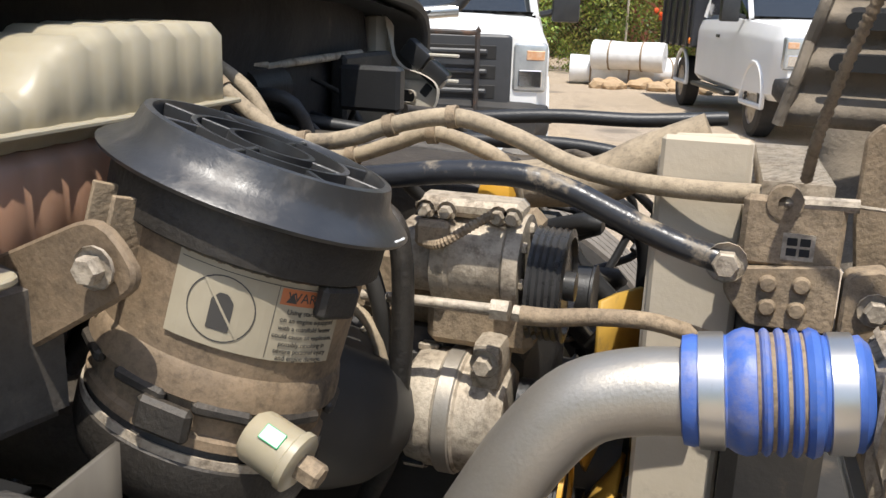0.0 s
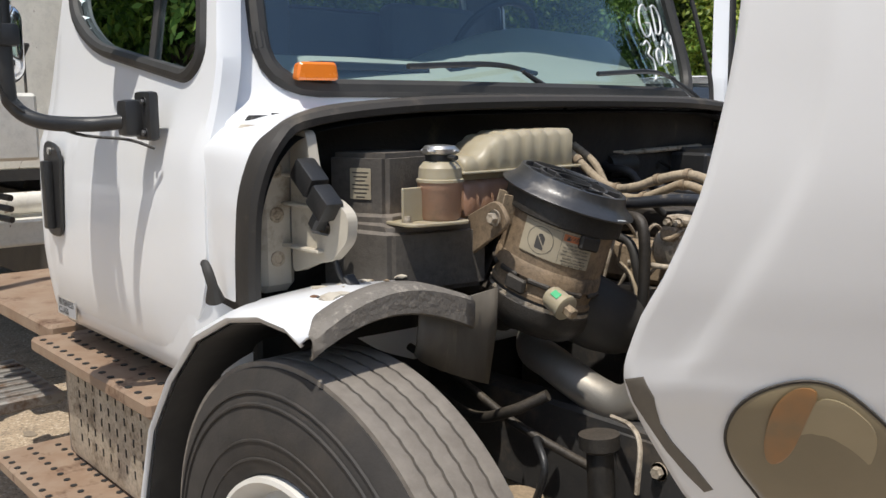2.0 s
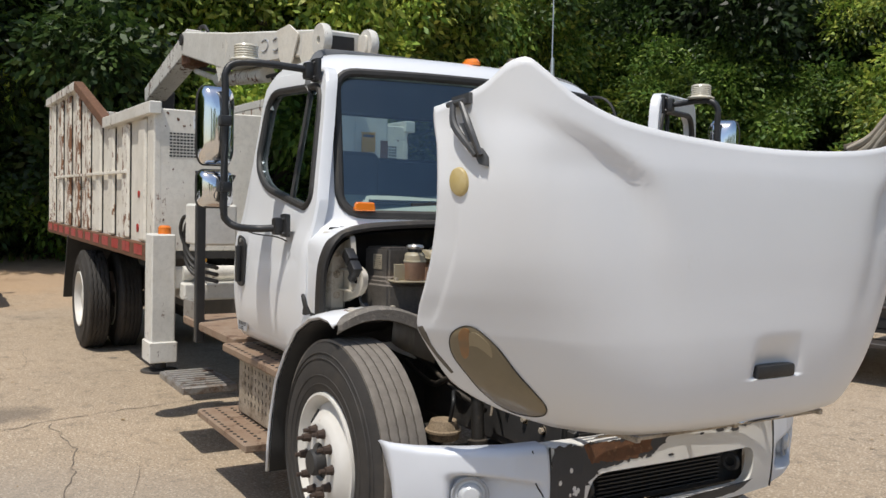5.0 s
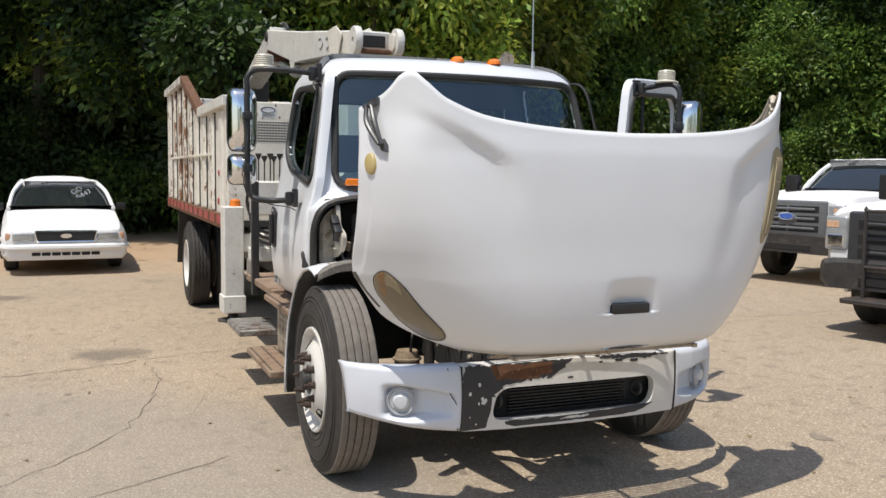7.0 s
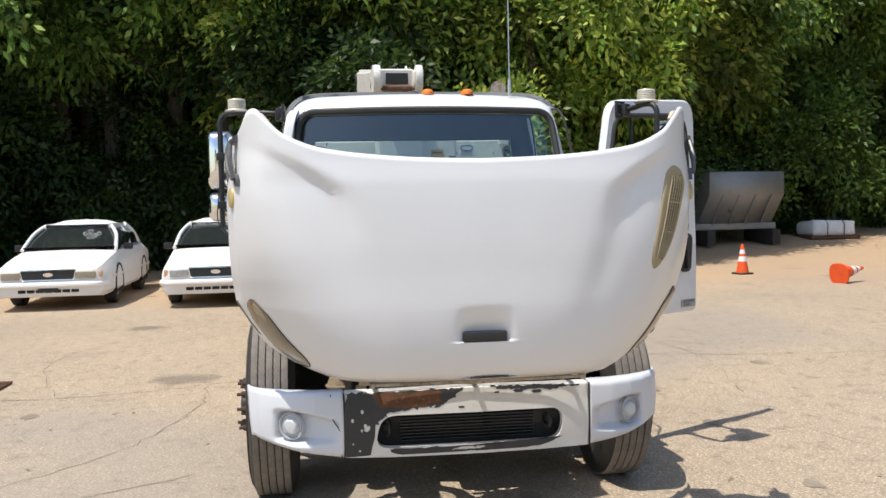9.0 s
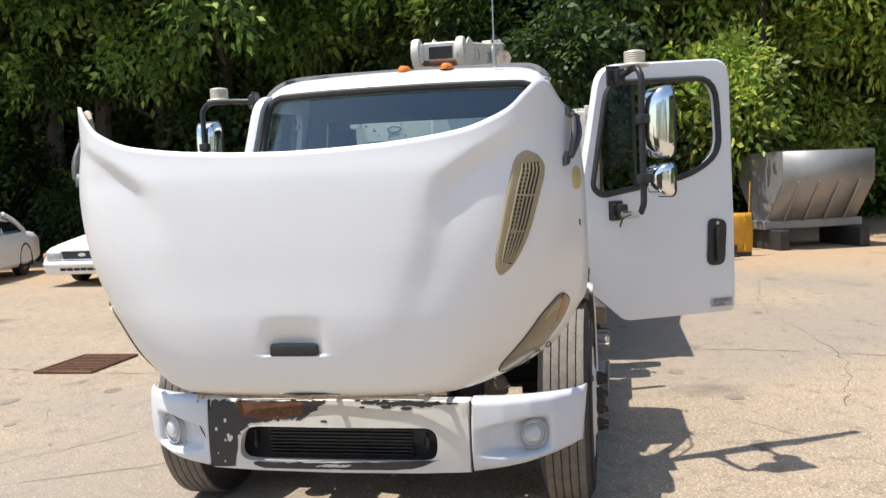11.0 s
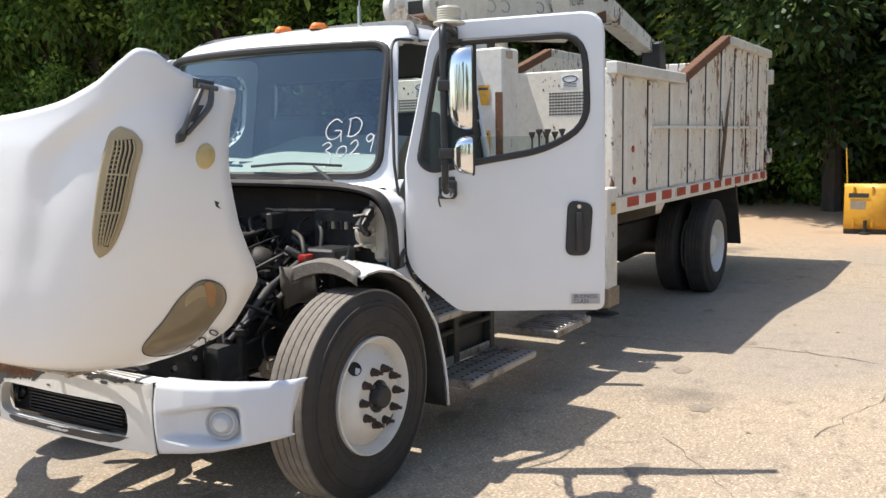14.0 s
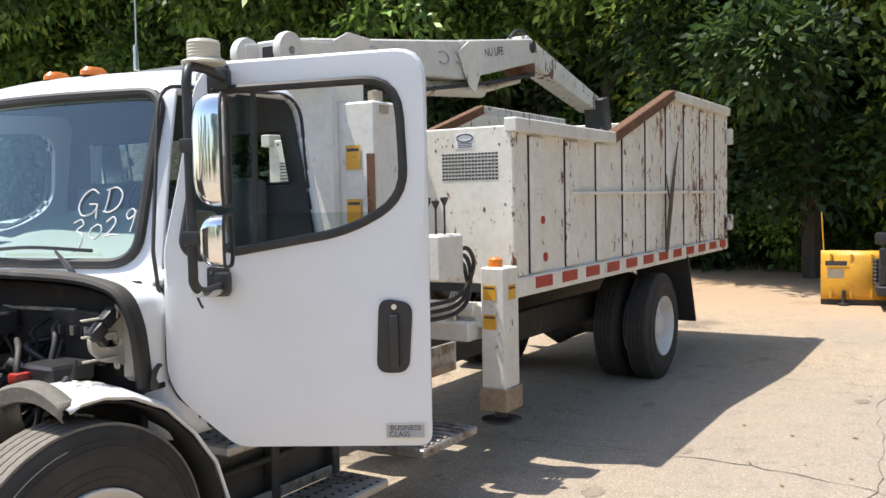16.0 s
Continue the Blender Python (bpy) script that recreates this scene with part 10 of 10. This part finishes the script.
        part("chassis", box(-3.5, -1.2, -0.45, 0.45, 0.55, 0.95, 0.02), "frame", car)
    else:
        # flat near-black sheet for the shade inside the open bed
        part("bed_well", box(-2.85, -1.2, -0.82, 0.82, 1.37, 1.401, 0.0), "dark", car)
    return car


make_pickup(pose(-2.45, 8.6, 0, 0, 0, -76.8) @ Matrix.Diagonal((1, 1.03, 1.085, 1)), "white pickup with a dark grille and rusty pipe guard", True)
make_pickup(pose(-7.0, 11.3, 0, 0, 0, -78) @ Matrix.Diagonal((1, 1, 1.08, 1)), "older white pickup with a dark framed barred grille", grille="grey_bar")
make_pickup(pose(1.38, 13.9, 0, 0, 0, -74) @ Matrix.Diagonal((1, 1, 1.12, 1)), "white work truck with a black dump bed", bed="dump")
make_pickup(pose(-12.5, 19.5, 0, 0, 0, -80), "white pickup parked far back by the fence")
make_pickup(pose(-17.0, 21.0, 0, 0, 0, -75), "white pickup parked far back by the fence")

# ---- plow, spreaders, cones, bundle ----
plow = tagged(empty("snow_plow", None, pose(-14.1, 2.88, 0, 0, 0, 8)), "yellow snow plow blade with black frame standing on paving", "plow")
for s, (a, c) in ((1, (0.02, 1.25)), (-1, (-1.25, -0.02))):
    rows = [[(0.12 * math.cos(t) - 0.02, y, 0.10 + 0.80 * (t + 1.2) / 2.4) for t in np.linspace(-1.2, 1.2, 9)] for y in (a, c)]
    ob = part("blade", grid(rows), "yellow", plow, "yellow painted curved blade")
    ob.modifiers.new("t", 'SOLIDIFY').thickness = 0.03
    part("cutting_edge", box(0.0, 0.04, a, c, 0.0, 0.13, 0.004), "black", plow)
    for k in range(4):
        y = a + (c - a) * (k + 0.5) / 4
        part("blade_rib", box(0.02, 0.11, y - 0.02, y + 0.02, 0.12, 0.86, 0.006), "yellow", plow)
    part("spring", tube([(0.20, s * 0.42, 0.35), (0.16, s * 0.42, 0.78)], 0.045, 8, 14, ribs=0.012), "black", plow)
    part("shoe", lathe([(0, 0), (0.09, 0), (0.09, 0.03), (0.03, 0.05), (0.03, 0.25), (0, 0.25)], 14, Matrix.Translation((0.12, s * 0.9, 0))), "black", plow)
    part("marker_rod", tube([(0.03, s * 1.2, 0.85), (0.03, s * 1.24, 1.55)], 0.012, 6, straight=True), "yellow", plow)
part("push_frame", box(0.10, 0.9, -0.45, 0.45, 0.25, 0.40, 0.02), "black", plow)
for s in SIDES:
    part("lift_tower", box(0.78, 0.86, s * 0.36 - 0.05, s * 0.36 + 0.05, 0.40, 1.0, 0.02), "black", plow)
part("tower_bar", box(0.78, 0.86, -0.40, 0.40, 0.72, 0.80, 0.02), "black", plow)
for s in SIDES:
    part("plow_lamp", box(0.72, 0.86, s * 0.36 - 0.11, s * 0.36 + 0.11, 1.05, 1.24, 0.04, seg=2), "black", plow, "black plow headlamp")
    part("lamp_stalk", tube([(0.8, s * 0.36, 0.95), (0.8, s * 0.36, 1.06)], 0.02, 6, straight=True), "black", plow)
part("decal", box(0.128, 0.131, -1.18, -0.85, 0.66, 0.74, 0.0), "ink", plow, "dark maker's decal as a plain bar")
part("decal_panel", box(0.128, 0.131, -1.15, -0.9, 0.45, 0.60, 0.0), "label", plow)

M["galv"] = material("galvanised_steel", (0.33, 0.33, 0.32), 0.5, 0.4, col2=(0.26, 0.26, 0.25), scale=3, dirt=(0.25, 0.2, 0.15), dirt_scale=4, dirt_at=0.62)


def make_spreader(m, label):
    sp = tagged(empty("salt_spreader", None, m), label, "spreader")
    hop = grid([[(-0.95, y, 1.95), (-0.95, y, 1.35), (-0.25, y, 0.55), (0.25, y, 0.55), (0.95, y, 1.35), (0.95, y, 1.95)] for y in (-1.35, 1.35)])
    ob = part("hopper", hop, "galv", sp, "vee-shaped steel hopper")
    ob.modifiers.new("t", 'SOLIDIFY').thickness = 0.02
    for s in SIDES:
        ends = slab([(-0.95, 1.95), (-0.95, 1.35), (-0.25, 0.55), (0.25, 0.55), (0.95, 1.35), (0.95, 1.95)], 0.02, Matrix(((1, 0, 0, 0), (0, 0, -1, s * 1.35), (0, 1, 0, 0), (0, 0, 0, 1))))
        part("end_plate", ends, "galv", sp)
        for y in (-0.9, -0.3, 0.3, 0.9):
            part("rib", tube([(s * 0.97, y, 1.35), (s * 0.30, y, 0.50)], 0.035, 4, straight=True), "galv", sp)
    part("sill", box(-0.35, 0.35, -1.5, 1.5, 0.40, 0.58, 0.02), "galv", sp)
    part("top_screen", box(-0.9, 0.9, -1.3, 1.3, 1.93, 1.97, 0.01), "frame", sp)
    for y in (-1.2, 1.2):
        part("skid", box(-0.8, 0.8, y - 0.15, y + 0.15, 0.0, 0.40, 0.02), "frame", sp)
    part("decal", box(0.951, 0.956, -1.25, -0.75, 1.72, 1.80, 0.0), "ink", sp, "dark decal as a plain bar")
    return sp


make_spreader(pose(-22.2, 12.6, 0.32, 0, 0, 8) @ Matrix.Diagonal((1, 1, 1.2, 1)), "grey steel salt spreader hopper standing by the trees")
make_spreader(pose(-16.4, 5.6, 0, 0, 0, 20) @ Matrix.Diagonal((1, 0.8, 1.1, 1)), "grey steel salt spreader hopper behind the plow")
M["cone"] = material("traffic_orange", (0.85, 0.10, 0.015), 0.5, col2=(0.75, 0.09, 0.02), scale=6, dirt=(0.35, 0.12, 0.06), dirt_scale=8)


def make_cone(m, label, foot="rubber"):
    c = tagged(empty("traffic_cone", None, m), label, "cone", "traffic cones")
    part("body", lathe([(0.145, 0.03), (0.03, 0.70), (0.026, 0.71), (0.02, 0.70), (0.135, 0.03)], 28), "cone", c)
    part("base", slab(round_corners([(-0.19, -0.19), (0.19, -0.19), (0.19, 0.19), (-0.19, 0.19)], 0.05 if foot == "rubber" else 0.16, 6), 0.035, None, 0.006), foot, c)
    for z0, z1 in ((0.30, 0.42), (0.48, 0.58)):
        part("band", lathe([(0.147 - 0.115 * (z0 - 0.03) / 0.67 + 0.001, z0), (0.147 - 0.115 * (z1 - 0.03) / 0.67 + 0.001, z1)], 28), "chalk", c, "white reflective band")
    return c


make_cone(pose(-14.3, 9.1, 0, 0, 0, 10), "upright orange traffic cone with white bands")
make_cone(pose(-11.4, 9.75, 0.19, 0, 84, 114) @ Matrix.Scale(1.15, 4), "orange traffic cone lying on its side", "cone")
bag = tagged(empty("wrapped_bundle", None, pose(-23.2, 16.6, 0.38)), "grey plastic-wrapped bundle strapped on a low pallet", "bundle")
b = box(-0.55, 0.55, -0.8, 0.8, 0.12, 0.62, 0.14, seg=3)
for v in b.verts:
    v.co += Vector((noise.noise(v.co * 3), noise.noise(v.co * 3 + Vector((5, 0, 0))), noise.noise(v.co * 3 + Vector((0, 7, 0))))) * 0.09
part("wrap", b, "chalk", bag)
part("pallet", box(-0.6, 0.6, -0.9, 0.9, 0.0, 0.12, 0.01), "rust", bag)
for y in (-0.3, 0.3):
    part("strap", loop_tube([(0.6, y, 0.1), (0.62, y, 0.5), (0.4, y, 0.7), (-0.4, y, 0.7), (-0.62, y, 0.5), (-0.6, y, 0.1)], 0.015, 5), "black", bag)

# ---- fence, vines, rolls and rubble beyond the pickups ----
fence = tagged(empty("chainlink_fence"), "rusty chain-link fence overgrown with vines", "fence")
for k in range(12):
    part("post", tube([(-14 + 2.4 * k, 23.0, 0), (-14 + 2.4 * k, 23.0, 2.3)], 0.03, 8, straight=True), "dusty_metal", fence)
part("top_rail", tube([(-14, 23, 2.28), (13, 23, 2.28)], 0.025, 8, straight=True), "dusty_metal", fence)
mesh_b = bmesh.new()
for k in range(230):
    x = -14 + 0.115 * k
    for s in (1, -1):
        pts = [(x - s * 1.1, 23, 0.05), (x + s * 1.1, 23, 2.25)]
        tube(pts, 0.004, 3, straight=True, bm=mesh_b, caps=False)
part("wire_mesh", mesh_b, "rust", fence)
vines = tagged(empty("vine_bank", None, pose(-1.5, 23.8, 0)), "green vines and red flowers over the fence", "vines")
me = leaves([(-6 + 0.9 * k, 0.3 * (k % 3), 0.5 + 0.55 * (k % 4)) for k in range(16)], [0.9] * 16, 2600, 0.13, 31)
me.materials.append(M["leaf_yellow"])
c_ = new("foliage", me)
c_.parent = vines
bmf = bmesh.new()
for k in range(60):
    x, z = r2.uniform(0.2, 2.2), r2.uniform(1.2, 2.6)
    bmesh.ops.create_icosphere(bmf, subdivisions=1, radius=0.05 + 0.05 * r2.rand(), matrix=Matrix.Translation((x, -0.9 + 0.2 * r2.rand(), z)))
part("red_flowers", bmf, "cone", vines, "red flower heads")
shed = tagged(empty("brick_building", None, pose(2, 38, 0)), "low red brick building beyond the fence", "building")
part("wall", box(-16, 16, -3, 3, 0, 4.2, 0.05), material("red_brick_wall", (0.33, 0.12, 0.075), 0.9, col2=(0.26, 0.10, 0.065), scale=3, bump=0.004, bump_scale=20), shed)
part("roof_edge", box(-16.3, 16.3, -3.3, 3.3, 4.2, 4.5, 0.05), "oldwhite", shed)
for k in range(6):
    part("window", box(-12 + 4.5 * k, -10 + 4.5 * k, -3.05, -2.98, 1.2, 3.0, 0.02), "far_glass", shed)
for k, (x, y, a, L) in enumerate(((-1.9, 19.6, 8, 1.9), (-1.5, 19.2, -6, 1.6), (-0.9, 19.9, 30, 1.2))):
    rl = tagged(empty("plastic_roll", None, pose(x, y, 0.33 + (0.35 if k == 1 else 0), 0, 90, a)), "white roll of plastic sheeting lying on rubble", "roll", "white plastic rolls")
    part("sheet", lathe([(0.04, -L / 2), (0.32, -L / 2), (0.33, -L / 2 + 0.02), (0.30, 0), (0.33, L / 2 - 0.02), (0.32, L / 2), (0.04, L / 2)], 24), "chalk", rl)
    for z in (-L * 0.25, L * 0.2):
        part("tie", lathe([(0.325, z - 0.02), (0.335, z), (0.325, z + 0.02)], 24), "tan", rl)
for k in range(14):
    x, y = r2.uniform(-2.6, 1.0), r2.uniform(18.3, 19.6)
    b = bmesh.new()
    s = r2.uniform(0.10, 0.26)
    bmesh.ops.create_icosphere(b, subdivisions=2, radius=s)
    for v in b.verts:
        v.co *= 1 + 0.5 * noise.noise(v.co * 4 + Vector((k, 0, 0)))
        v.co.z *= 0.6
    tagged(part("rubble_stone", b, "sand", None, "", 0, Matrix.Translation((x, y, s * 0.35))), "rough tan stone lying on the paving", "stone", "rubble stones")


# parts lie at most two levels below their thing
def depth_of(ob):
    return 0 if ob.parent is None else 1 + depth_of(ob.parent)


for ob in sorted(bpy.data.objects, key=depth_of):
    while depth_of(ob) > 2:
        ob.matrix_basis = ob.parent.matrix_basis @ ob.matrix_basis
        ob.parent = ob.parent.parent
